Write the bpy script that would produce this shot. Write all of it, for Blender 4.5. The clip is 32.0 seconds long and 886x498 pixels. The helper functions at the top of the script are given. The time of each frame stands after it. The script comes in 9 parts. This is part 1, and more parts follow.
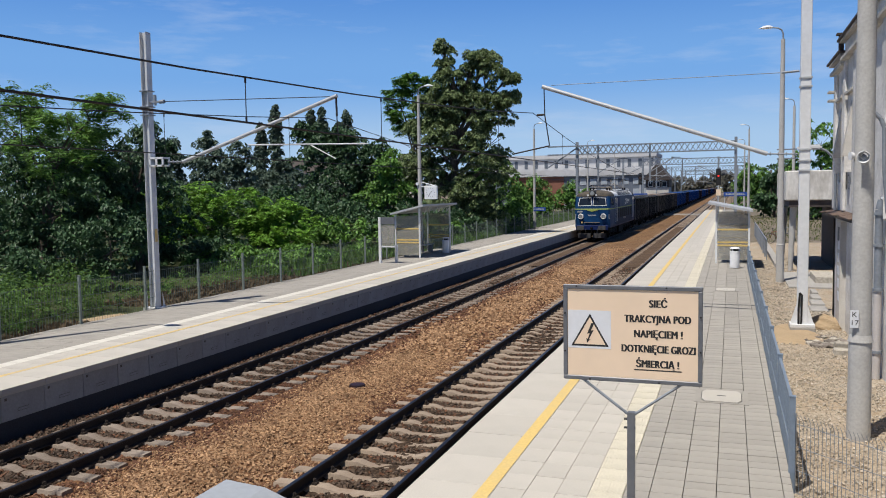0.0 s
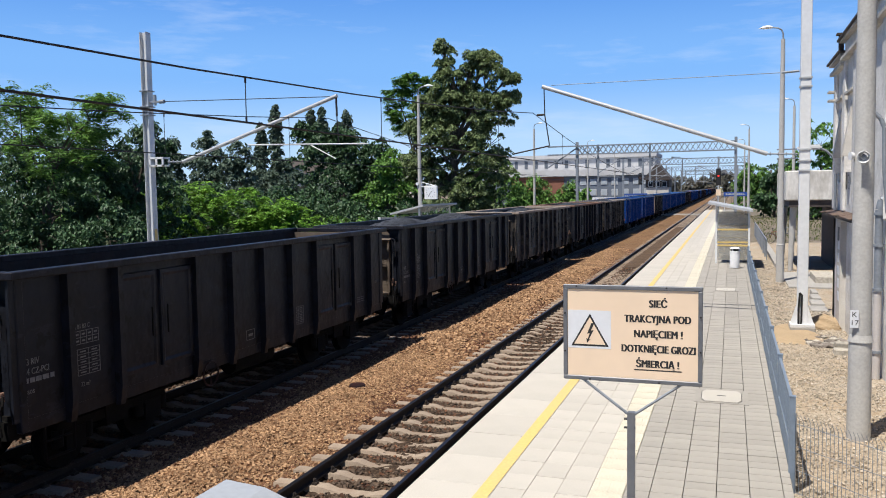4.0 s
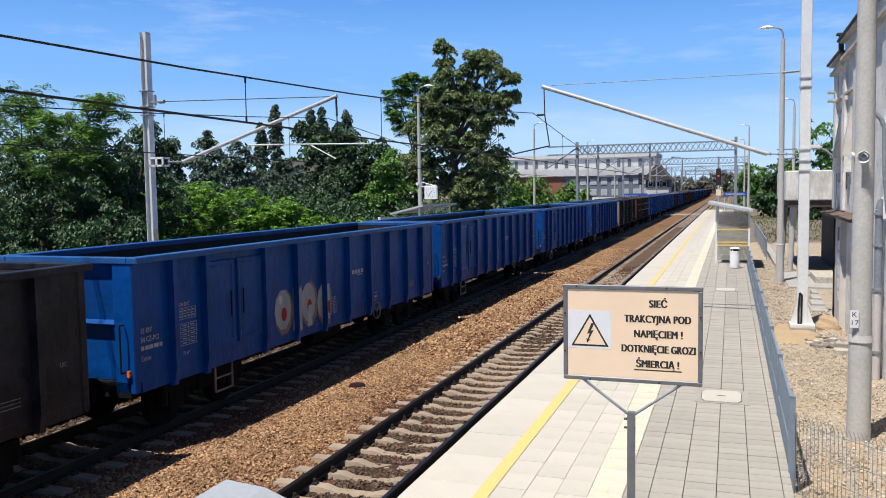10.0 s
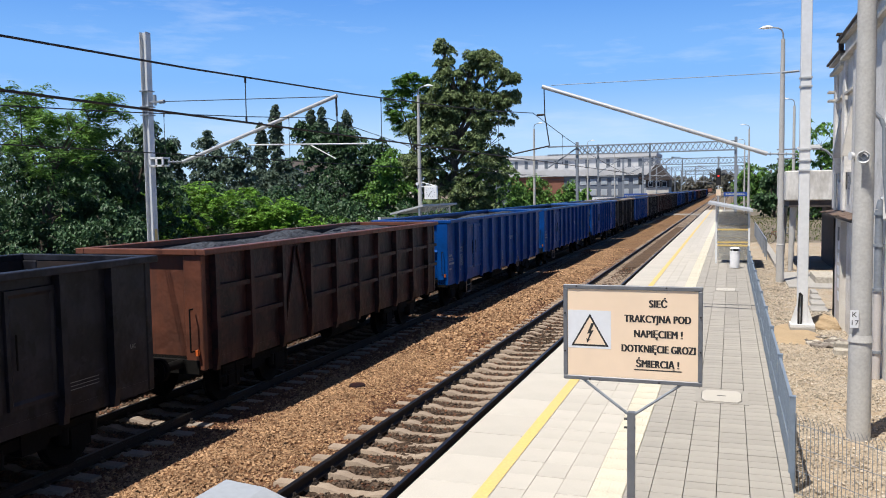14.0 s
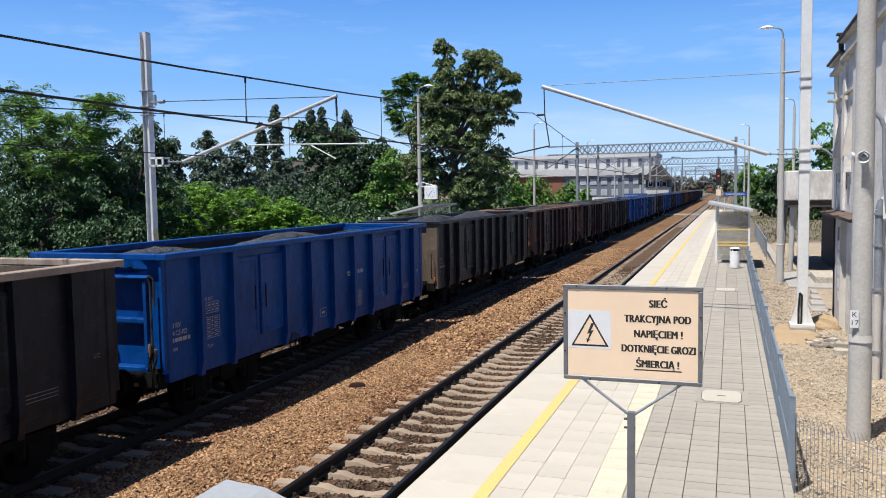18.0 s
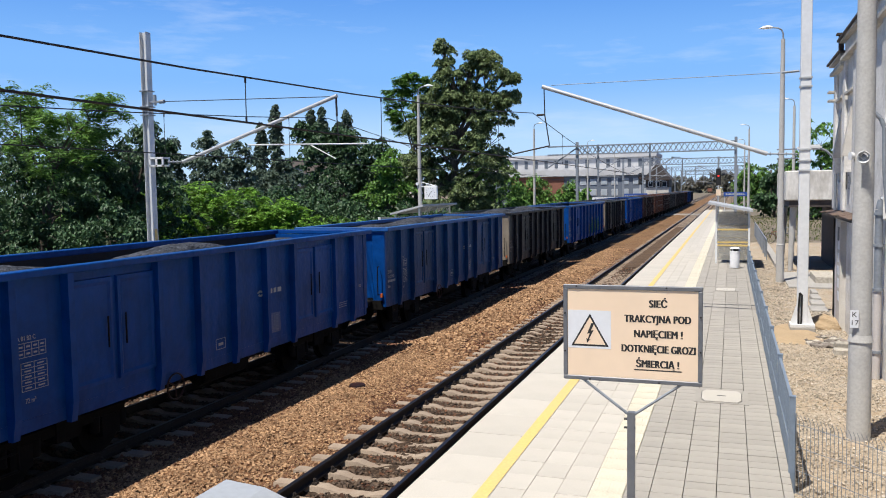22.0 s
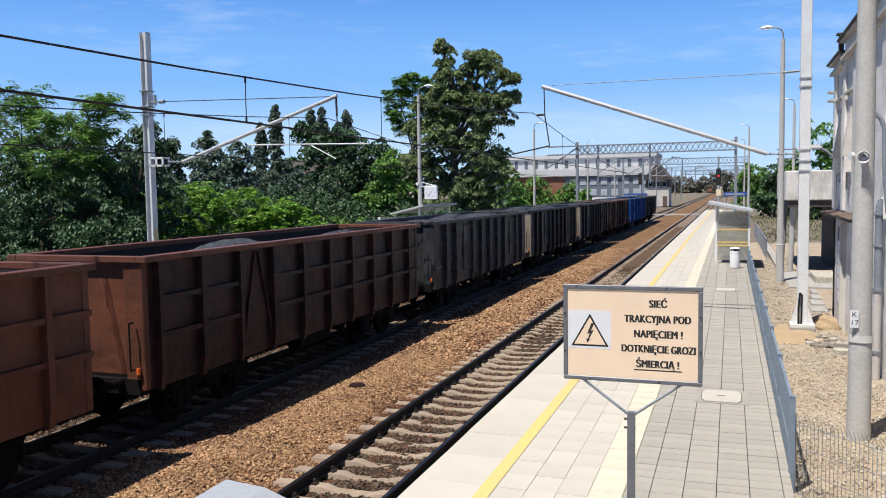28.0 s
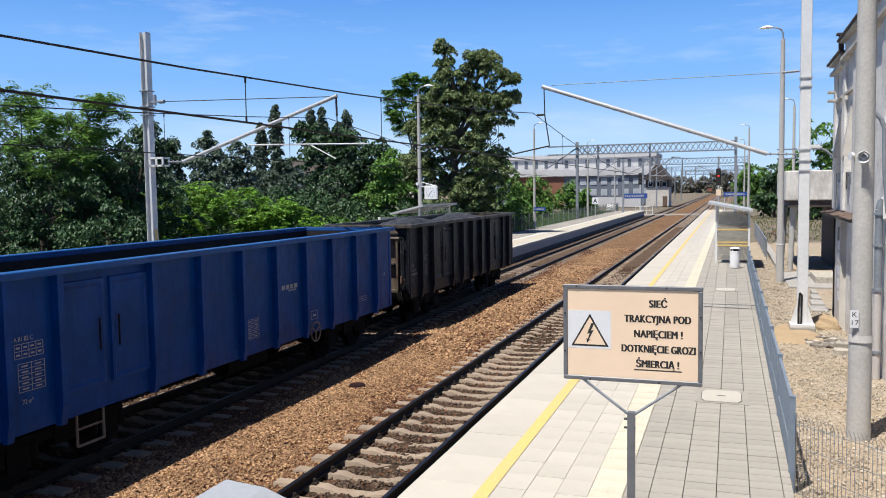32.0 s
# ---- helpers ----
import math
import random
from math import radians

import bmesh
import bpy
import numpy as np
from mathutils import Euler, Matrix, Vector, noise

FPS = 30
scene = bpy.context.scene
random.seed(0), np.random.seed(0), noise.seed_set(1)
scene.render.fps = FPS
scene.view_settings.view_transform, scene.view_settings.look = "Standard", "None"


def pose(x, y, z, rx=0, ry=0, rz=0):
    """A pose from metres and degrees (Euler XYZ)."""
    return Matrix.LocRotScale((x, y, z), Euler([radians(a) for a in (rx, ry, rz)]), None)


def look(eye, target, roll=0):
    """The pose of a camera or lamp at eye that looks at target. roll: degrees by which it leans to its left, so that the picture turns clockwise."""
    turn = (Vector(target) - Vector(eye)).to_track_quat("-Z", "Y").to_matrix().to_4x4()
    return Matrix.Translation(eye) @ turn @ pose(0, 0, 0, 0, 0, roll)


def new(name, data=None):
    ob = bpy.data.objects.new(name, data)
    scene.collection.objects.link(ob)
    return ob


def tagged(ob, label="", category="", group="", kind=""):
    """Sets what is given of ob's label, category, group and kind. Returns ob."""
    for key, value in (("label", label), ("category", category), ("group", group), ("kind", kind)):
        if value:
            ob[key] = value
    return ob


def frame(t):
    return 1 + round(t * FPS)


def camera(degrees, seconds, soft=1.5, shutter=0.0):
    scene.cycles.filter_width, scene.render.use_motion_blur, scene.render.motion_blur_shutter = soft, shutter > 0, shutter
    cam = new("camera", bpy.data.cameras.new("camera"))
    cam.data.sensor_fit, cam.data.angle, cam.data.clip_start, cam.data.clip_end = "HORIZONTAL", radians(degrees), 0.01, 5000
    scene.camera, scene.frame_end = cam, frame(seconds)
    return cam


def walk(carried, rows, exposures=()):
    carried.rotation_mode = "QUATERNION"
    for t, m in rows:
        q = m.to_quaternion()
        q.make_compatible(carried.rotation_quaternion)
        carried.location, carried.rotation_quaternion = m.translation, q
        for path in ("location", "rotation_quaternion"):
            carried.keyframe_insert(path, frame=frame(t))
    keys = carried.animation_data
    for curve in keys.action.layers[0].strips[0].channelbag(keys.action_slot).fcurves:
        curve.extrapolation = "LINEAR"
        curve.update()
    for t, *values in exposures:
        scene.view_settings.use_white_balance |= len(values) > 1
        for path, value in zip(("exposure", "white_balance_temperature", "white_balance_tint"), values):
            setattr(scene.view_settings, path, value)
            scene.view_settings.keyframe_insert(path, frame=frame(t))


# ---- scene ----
# ---- camera ----
cam = camera(57.13, 32.0, soft=1.0)
EYE = Vector((5.263, 0.0, 4.235))
VIEW = look(EYE, EYE + Vector((-0.33278, 0.94032, -0.07110)), -0.88)
walk(cam, [(0.0, VIEW), (32.0, VIEW)], exposures=[(0.0, 0.15), (1.5, 0.18), (2.6, 0.29), (3.5, 0.44), (5.5, 0.51), (32.0, 0.51)])

# ---- light: clear summer noon sky and one sun, high behind the camera to the left ----
SUN_TO = Vector((-0.21, -0.40, 1.0)).normalized()
world = bpy.data.worlds.new("sky")
scene.world = world
world.use_nodes = True
wn, wl = world.node_tree.nodes, world.node_tree.links
sky = wn.new("ShaderNodeTexSky")
sky.sky_type, sky.sun_disc = "NISHITA", False
sky.sun_elevation = math.asin(SUN_TO.z)
sky.sun_rotation = math.atan2(SUN_TO.x, SUN_TO.y)
sky.air_density, sky.dust_density, sky.ozone_density = 1.0, 0.0, 1.5
sky.altitude = 150
# deep blue of a dry summer sky, paler towards the horizon, with thin streaks of cloud
wt = wn.new("ShaderNodeTexCoord")
wsep = wn.new("ShaderNodeSeparateXYZ")
wl.new(wt.outputs["Generated"], wsep.inputs["Vector"])
deep = wn.new("ShaderNodeValToRGB")
deep.color_ramp.interpolation = "EASE"
el = deep.color_ramp.elements
el[0].position, el[0].color = 0.0, (0.50, 0.70, 0.95, 1)
el[1].position, el[1].color = 1.0, (0.005, 0.024, 0.10, 1)
for pos, c in ((0.05, (0.43, 0.645, 0.93, 1)), (0.14, (0.20, 0.45, 0.90, 1)), (0.26, (0.10, 0.30, 0.78, 1)), (0.37, (0.035, 0.13, 0.43, 1)), (0.55, (0.010, 0.048, 0.20, 1))):
    e = el.new(pos)
    e.color = c
wl.new(wsep.outputs["Z"], deep.inputs["Fac"])
wmap = wn.new("ShaderNodeMapping")
wmap.inputs["Scale"].default_value = (2.2, 2.2, 13.0)
wmap.inputs["Rotation"].default_value = (0.10, 0.06, 0.3)
wl.new(wt.outputs["Generated"], wmap.inputs["Vector"])
cirrus = wn.new("ShaderNodeTexNoise")
cirrus.inputs["Scale"].default_value, cirrus.inputs["Detail"].default_value = 2.1, 9
cirrus.inputs["Roughness"].default_value = 0.62
wl.new(wmap.outputs["Vector"], cirrus.inputs["Vector"])
thin = wn.new("ShaderNodeValToRGB")
thin.color_ramp.elements[0].position, thin.color_ramp.elements[1].position = 0.52, 0.80
thin.color_ramp.elements[1].color = (0.55, 0.55, 0.55, 1)
wl.new(cirrus.outputs["Fac"], thin.inputs["Fac"])
cloud = wn.new("ShaderNodeMix")
cloud.data_type = "RGBA"
cloud.inputs["B"].default_value = (0.62, 0.74, 0.95, 1)
wl.new(thin.outputs["Color"], cloud.inputs["Factor"])
wl.new(deep.outputs["Color"], cloud.inputs["A"])
dim = wn.new("ShaderNodeVectorMath")
dim.operation = "SCALE"
dim.inputs["Scale"].default_value = 0.055
wl.new(sky.outputs["Color"], dim.inputs["Vector"])
blend = wn.new("ShaderNodeMix")
blend.data_type = "RGBA"
blend.inputs["Factor"].default_value = 0.92
wl.new(dim.outputs["Vector"], blend.inputs["A"])
wl.new(cloud.outputs["Result"], blend.inputs["B"])
back = wn["Background"]
back.inputs["Strength"].default_value = 0.83
wl.new(blend.outputs["Result"], back.inputs["Color"])
sun_data = bpy.data.lights.new("sun", "SUN")
sun_data.energy, sun_data.angle, sun_data.color = 5.0, radians(0.53), (1.0, 0.95, 0.87)
sun = new("sun", sun_data)
sun.matrix_world = look((0, 0, 60), Vector((0, 0, 60)) - SUN_TO)
# ---- materials ----
def tint(c, k):
    return tuple(max(0.0, min(1.0, v * k)) for v in c[:3]) + (1,)


def mat(name, col, rough=0.7, metal=0.0, var=0.18, grain=30.0, stain=1.2, bump=0.15, dirt=None, dirt_amount=0.35,
        rand=0.0, spec=0.5, axis=(1, 1, 1), coat=0.0):
    """A surface with grain and larger stains; dirt: a second colour in patches; rand: change from piece to piece."""
    m = bpy.data.materials.new(name)
    m.use_nodes = True
    n, l = m.node_tree.nodes, m.node_tree.links
    b = n["Principled BSDF"]
    b.inputs["Roughness"].default_value, b.inputs["Metallic"].default_value = rough, metal
    b.inputs["Specular IOR Level"].default_value = spec
    b.inputs["Coat Weight"].default_value = coat
    tc = n.new("ShaderNodeTexCoord")
    mp = n.new("ShaderNodeMapping")
    mp.inputs["Scale"].default_value = axis
    l.new(tc.outputs["Object"], mp.inputs["Vector"])
    small = n.new("ShaderNodeTexNoise")
    small.inputs["Scale"].default_value, small.inputs["Detail"].default_value = grain, 6
    big = n.new("ShaderNodeTexNoise")
    big.inputs["Scale"].default_value, big.inputs["Detail"].default_value = stain, 8
    big.inputs["Roughness"].default_value = 0.65
    for q in (small, big):
        l.new(mp.outputs["Vector"], q.inputs["Vector"])
    r1 = n.new("ShaderNodeValToRGB")
    r1.color_ramp.elements[0].position, r1.color_ramp.elements[1].position = 0.3, 0.7
    r1.color_ramp.elements[0].color, r1.color_ramp.elements[1].color = tint(col, 1 - var), tint(col, 1 + var)
    l.new(small.outputs["Fac"], r1.inputs["Fac"])
    mix = n.new("ShaderNodeMix")
    mix.data_type = "RGBA"
    r2 = n.new("ShaderNodeValToRGB")
    r2.color_ramp.elements[0].position, r2.color_ramp.elements[1].position = 0.45, 0.72
    r2.color_ramp.elements[0].color = (0, 0, 0, 1)
    r2.color_ramp.elements[1].color = (dirt_amount,) * 3 + (1,)
    l.new(big.outputs["Fac"], r2.inputs["Fac"])
    l.new(r2.outputs["Color"], mix.inputs["Factor"])
    l.new(r1.outputs["Color"], mix.inputs["A"])
    mix.inputs["B"].default_value = tuple(dirt) + (1,) if dirt else tint(col, 0.6)
    out = mix.outputs["Result"]
    if rand:
        oi = n.new("ShaderNodeObjectInfo")
        mr = n.new("ShaderNodeMapRange")
        mr.inputs["To Min"].default_value, mr.inputs["To Max"].default_value = 1 - rand, 1 + rand
        l.new(oi.outputs["Random"], mr.inputs["Value"])
        hs = n.new("ShaderNodeHueSaturation")
        l.new(mr.outputs["Result"], hs.inputs["Value"])
        l.new(out, hs.inputs["Color"])
        out = hs.outputs["Color"]
    l.new(out, b.inputs["Base Color"])
    if bump:
        bp = n.new("ShaderNodeBump")
        bp.inputs["Strength"].default_value, bp.inputs["Distance"].default_value = bump, 0.02
        l.new(small.outputs["Fac"], bp.inputs["Height"])
        l.new(bp.outputs["Normal"], b.inputs["Normal"])
    return m


def island_mat(name, c0, c1, rough=0.8, scale=6.0, translucent=0.0, bump=0.2):
    """Loose pieces in one mesh: each island takes a colour between c0 and c1; leaves also let light through."""
    m = bpy.data.materials.new(name)
    m.use_nodes = True
    n, l = m.node_tree.nodes, m.node_tree.links
    b = n["Principled BSDF"]
    b.inputs["Roughness"].default_value = rough
    g = n.new("ShaderNodeNewGeometry")
    tc = n.new("ShaderNodeTexCoord")
    no = n.new("ShaderNodeTexNoise")
    no.inputs["Scale"].default_value = scale
    l.new(tc.outputs["Object"], no.inputs["Vector"])
    ad = n.new("ShaderNodeMath")
    ad.operation = "ADD"
    l.new(g.outputs["Random Per Island"], ad.inputs[0])
    l.new(no.outputs["Fac"], ad.inputs[1])
    mr = n.new("ShaderNodeMapRange")
    mr.inputs["From Min"].default_value, mr.inputs["From Max"].default_value = 0.3, 1.6
    l.new(ad.outputs[0], mr.inputs["Value"])
    mix = n.new("ShaderNodeMix")
    mix.data_type = "RGBA"
    mix.inputs["A"].default_value, mix.inputs["B"].default_value = tuple(c0) + (1,), tuple(c1) + (1,)
    l.new(mr.outputs["Result"], mix.inputs["Factor"])
    l.new(mix.outputs["Result"], b.inputs["Base Color"])
    if translucent:
        b.inputs["Specular IOR Level"].default_value = 0.3
        t = n.new("ShaderNodeBsdfTranslucent")
        hs = n.new("ShaderNodeHueSaturation")
        hs.inputs["Value"].default_value, hs.inputs["Hue"].default_value = 1.5, 0.48
        l.new(mix.outputs["Result"], hs.inputs["Color"])
        l.new(hs.outputs["Color"], t.inputs["Color"])
        ms = n.new("ShaderNodeMixShader")
        ms.inputs[0].default_value = translucent
        l.new(b.outputs[0], ms.inputs[1])
        l.new(t.outputs[0], ms.inputs[2])
        l.new(ms.outputs[0], n["Material Output"].inputs["Surface"])
    return m


def gravel_mat(name, c0, c1, cell=22.0, bump=1.0, dark=None, dark_amount=0.6):
    """Broken stone: every cell its own shade, with gaps between the stones."""
    m = bpy.data.materials.new(name)
    m.use_nodes = True
    n, l = m.node_tree.nodes, m.node_tree.links
    b = n["Principled BSDF"]
    b.inputs["Roughness"].default_value = 0.9
    b.inputs["Specular IOR Level"].default_value = 0.2
    tc = n.new("ShaderNodeTexCoord")
    vo = n.new("ShaderNodeTexVoronoi")
    vo.inputs["Scale"].default_value = cell
    l.new(tc.outputs["Object"], vo.inputs["Vector"])
    ve = n.new("ShaderNodeTexVoronoi")
    ve.feature = "DISTANCE_TO_EDGE"
    ve.inputs["Scale"].default_value = cell
    l.new(tc.outputs["Object"], ve.inputs["Vector"])
    big = n.new("ShaderNodeTexNoise")
    big.inputs["Scale"].default_value, big.inputs["Detail"].default_value = 0.9, 7
    l.new(tc.outputs["Object"], big.inputs["Vector"])
    sep = n.new("ShaderNodeSeparateColor")
    l.new(vo.outputs["Color"], sep.inputs["Color"])
    mix = n.new("ShaderNodeMix")
    mix.data_type = "RGBA"
    mix.inputs["A"].default_value, mix.inputs["B"].default_value = tuple(c0) + (1,), tuple(c1) + (1,)
    l.new(sep.outputs["Red"], mix.inputs["Factor"])
    mix2 = n.new("ShaderNodeMix")
    mix2.data_type = "RGBA"
    mix2.inputs["B"].default_value = tuple(dark or tint(c0, 0.5)[:3]) + (1,)
    r = n.new("ShaderNodeValToRGB")
    r.color_ramp.elements[0].position, r.color_ramp.elements[1].position = 0.45, 0.75
    r.color_ramp.elements[1].color = (dark_amount,) * 3 + (1,)
    l.new(big.outputs["Fac"], r.inputs["Fac"])
    l.new(r.outputs["Color"], mix2.inputs["Factor"])
    l.new(mix.outputs["Result"], mix2.inputs["A"])
    l.new(mix2.outputs["Result"], b.inputs["Base Color"])
    bp = n.new("ShaderNodeBump")
    bp.inputs["Strength"].default_value, bp.inputs["Distance"].default_value = bump, 0.03
    l.new(ve.outputs["Distance"], bp.inputs["Height"])
    l.new(bp.outputs["Normal"], b.inputs["Normal"])
    return m


def glass_mat(name, col=(0.8, 0.9, 0.9), rough=0.02, alpha=0.25):
    m = bpy.data.materials.new(name)
    m.use_nodes = True
    b = m.node_tree.nodes["Principled BSDF"]
    b.inputs["Base Color"].default_value = tuple(col) + (1,)
    b.inputs["Roughness"].default_value = rough
    b.inputs["Alpha"].default_value = alpha
    return m


M = {}
M["concrete"] = mat("concrete", (0.3276, 0.312, 0.2886), 0.85, var=0.12, grain=40, stain=1.5)
M["slab"] = mat("platform slab", (0.440, 0.412, 0.366), 0.8, var=0.06, grain=60, stain=1.1, rand=0.05, dirt_amount=0.2)
M["slab_left"] = mat("platform slab worn", (0.440, 0.412, 0.366), 0.8, var=0.06, grain=60, stain=1.1, rand=0.05)
M["paver"] = mat("grey paver", (0.3003, 0.2808, 0.2496), 0.85, var=0.1, grain=70, stain=1.0, rand=0.07)
M["tactile"] = mat("cream tactile tile", (0.5569, 0.516, 0.4177), 0.8, var=0.08, grain=50, stain=2.5, rand=0.05)
M["yellow_worn"] = mat("worn yellow paint", (0.546, 0.4056, 0.1716), 0.8, var=0.12, grain=14, stain=1.5, dirt=(0.429, 0.3666, 0.2652), dirt_amount=0.8)
M["white_line"] = mat("white tile", (0.5788, 0.554, 0.4961), 0.8, var=0.05)
M["yellow"] = mat("yellow road paint", (0.60, 0.43, 0.15), 0.7, var=0.1, grain=25, stain=2, dirt=(0.468, 0.39, 0.234))
M["pole_concrete"] = mat("pale pole concrete", (0.4134, 0.4056, 0.39), 0.85, var=0.1, grain=25, stain=2.0, dirt=(0.234, 0.2262, 0.2184))
M["joint_light"] = mat("pale joint mortar", (0.345, 0.315, 0.27), 0.95)
M["joint"] = mat("joint sand", (0.1248, 0.1092, 0.0936), 0.95)
M["wall_panel"] = mat("precast panel", (0.3276, 0.3276, 0.3276), 0.85, var=0.08, grain=20, stain=1.2, rand=0.05, dirt=(0.195, 0.1794, 0.156))
M["bitumen"] = mat("bitumen coat", (0.0273, 0.0273, 0.0351), 0.7, var=0.3)
M["rail"] = mat("rusty rail", (0.0172, 0.0117, 0.0094), 0.75, metal=0.3, var=0.3, grain=40)
M["railhead"] = mat("polished railhead", (0.1248, 0.117, 0.1131), 0.4, metal=1.0, var=0.06, grain=15, bump=0.02)
M["sleeper"] = mat("concrete sleeper", (0.2886, 0.2301, 0.1755), 0.9, var=0.16, grain=35, stain=2.0, rand=0.10, dirt=(0.1716, 0.1092, 0.0702), dirt_amount=0.6)
M["sleeper_brown"] = mat("rust-stained concrete sleeper", (0.225, 0.185, 0.15), 0.9, var=0.2, grain=35, stain=2.0, rand=0.14, dirt=(0.10, 0.06, 0.038), dirt_amount=0.75)
M["clip"] = mat("rusty fastening", (0.039, 0.0296, 0.0234), 0.7, metal=0.3, var=0.3)
M["ballast"] = gravel_mat("ballast", (0.0858, 0.0386, 0.0172), (0.2574, 0.1416, 0.0729), 19, 1.0, dark=(0.1115, 0.0515, 0.0257), dark_amount=0.55)
M["stone_tan"] = island_mat("tan broken stone", (0.105, 0.052, 0.024), (0.46, 0.285, 0.155), 0.9, 1.2)
M["stone_red"] = island_mat("rust-stained broken stone", (0.039, 0.0156, 0.0086), (0.1794, 0.0819, 0.0429), 0.9, 1.2)
M["stone_dark"] = island_mat("oily broken stone", (0.0234, 0.0148, 0.0094), (0.1248, 0.0819, 0.0546), 0.9, 1.2)
M["stone_pale"] = island_mat("pale gravel stones", (0.20, 0.165, 0.12), (0.52, 0.46, 0.385), 0.9, 1.2)
M["ballast_dark"] = gravel_mat("ballast in the track", (0.0273, 0.0172, 0.0109), (0.078, 0.0507, 0.0328), 19, 1.0)
M["ground"] = gravel_mat("dry ground", (0.1716, 0.1482, 0.078), (0.2496, 0.2184, 0.1326), 6, 0.4, dark=(0.0546, 0.0858, 0.0234), dark_amount=0.9)
M["grit"] = gravel_mat("pale gravel", (0.2496, 0.2028, 0.1482), (0.4212, 0.3588, 0.2808), 22, 0.9, dark=(0.3276, 0.234, 0.1404), dark_amount=0.6)
M["sand"] = mat("yellow sand", (0.3432, 0.2535, 0.156), 0.95, var=0.12, grain=25, stain=1.5, bump=0.5)
M["yard"] = gravel_mat("grey-brown yard grit", (0.125, 0.10, 0.075), (0.21, 0.175, 0.135), 6, 0.5, dark=(0.075, 0.08, 0.045), dark_amount=0.8)
M["soil"] = gravel_mat("overgrown soil", (0.0312, 0.0429, 0.0156), (0.0624, 0.0663, 0.0273), 5, 0.5, dark=(0.0156, 0.0273, 0.0078), dark_amount=0.8)
M["mast_grey"] = mat("light grey mast paint", (0.546, 0.5616, 0.5772), 0.5, metal=0.05, var=0.05, grain=12, bump=0.03)
M["galv"] = mat("galvanised steel", (0.4524, 0.468, 0.4836), 0.5, metal=0.2, var=0.08, grain=12, stain=1.5, bump=0.03)
M["galv_dark"] = mat("weathered grey steel", (0.234, 0.2574, 0.2886), 0.55, metal=0.3, var=0.12, grain=14)
M["fence_blue"] = mat("grey-blue painted steel", (0.1716, 0.2184, 0.2808), 0.5, metal=0.1, var=0.1, grain=14)
M["fence_green"] = mat("grey-green fence steel", (0.19, 0.22, 0.20), 0.55, metal=0.15, var=0.1, grain=14)
M["wire_green"] = mat("grey-green fence wire", (0.10, 0.125, 0.11), 0.55, metal=0.15, var=0.1, grain=14)
M["white_steel"] = mat("white painted steel", (0.6552, 0.663, 0.6708), 0.45, var=0.05, grain=10, bump=0.03)
M["black"] = mat("black rubber", (0.0117, 0.0117, 0.0125), 0.6, var=0.3)
M["wire"] = mat("copper wire", (0.0312, 0.0273, 0.0273), 0.6, metal=0.5, bump=0)
M["glass"] = glass_mat("shelter glass", (0.34, 0.33, 0.29), 0.05, 0.5)
# slight blue in the base paints in reflected sky
M["dark_glass"] = mat("dark glass", (0.014, 0.0203, 0.0312), 0.10, var=0.1, bump=0, spec=0.35)
M["coal"] = gravel_mat("coal", (0.0172, 0.0203, 0.0265), (0.0663, 0.0741, 0.0936), 18, 1.0)
M["wood"] = mat("weathered wood", (0.1716, 0.1014, 0.0624), 0.85, var=0.25, grain=8, axis=(1, 8, 1), stain=2)
M["roofbrown"] = mat("worn wooden awning", (0.117, 0.078, 0.0585), 0.9, var=0.3, grain=18, stain=3)
M["render_wall"] = mat("aged grey render", (0.6817, 0.6638, 0.6369), 0.9, var=0.12, grain=14, stain=0.9, dirt=(0.305, 0.287, 0.2601), dirt_amount=0.75)
M["render_white"] = mat("white rendered wall", (0.5304, 0.507, 0.468), 0.9, var=0.06, grain=30, stain=0.8, dirt=(0.312, 0.2652, 0.2184), dirt_amount=0.5)
M["brick"] = mat("red brick", (0.2184, 0.0936, 0.0624), 0.9, var=0.2, grain=6, stain=0.4)
M["roof_dark"] = mat("dark roof tiles", (0.0546, 0.0429, 0.039), 0.8, var=0.25, grain=5)
M["facade"] = mat("pale grey cladding", (0.4836, 0.4836, 0.4914), 0.7, var=0.05, grain=2, stain=0.2)
M["facade_dark"] = mat("slate grey cladding", (0.1248, 0.1482, 0.1872), 0.6, var=0.08, grain=2, stain=0.2)
M["sign_blue"] = mat("blue enamel", (0.0234, 0.0702, 0.2808), 0.4, var=0.05, bump=0)
M["sign_cream"] = mat("cream sign board", (0.7535, 0.5897, 0.4341), 0.5, var=0.03, grain=6, bump=0.02, dirt_amount=0.12)
M["sign_white"] = mat("white sign board", (0.6396, 0.6552, 0.6864), 0.5, var=0.03, bump=0.01, dirt_amount=0.1)
M["sign_grey"] = mat("grey sign frame", (0.156, 0.1638, 0.1794), 0.5, metal=0.4, var=0.12, grain=20)
M["ink"] = mat("black print", (0.0156, 0.0156, 0.0156), 0.5, var=0.1, bump=0)
M["letter_white"] = mat("white stencil paint", (0.34, 0.35, 0.35), 0.6, var=0.1, grain=40, bump=0)
M["letter_grimy"] = mat("grimy stencil paint", (0.19, 0.19, 0.19), 0.8, var=0.3, grain=20, bump=0)
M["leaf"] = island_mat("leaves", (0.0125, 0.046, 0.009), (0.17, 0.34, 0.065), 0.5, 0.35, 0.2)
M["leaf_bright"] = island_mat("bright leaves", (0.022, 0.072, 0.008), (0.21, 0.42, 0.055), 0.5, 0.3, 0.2)
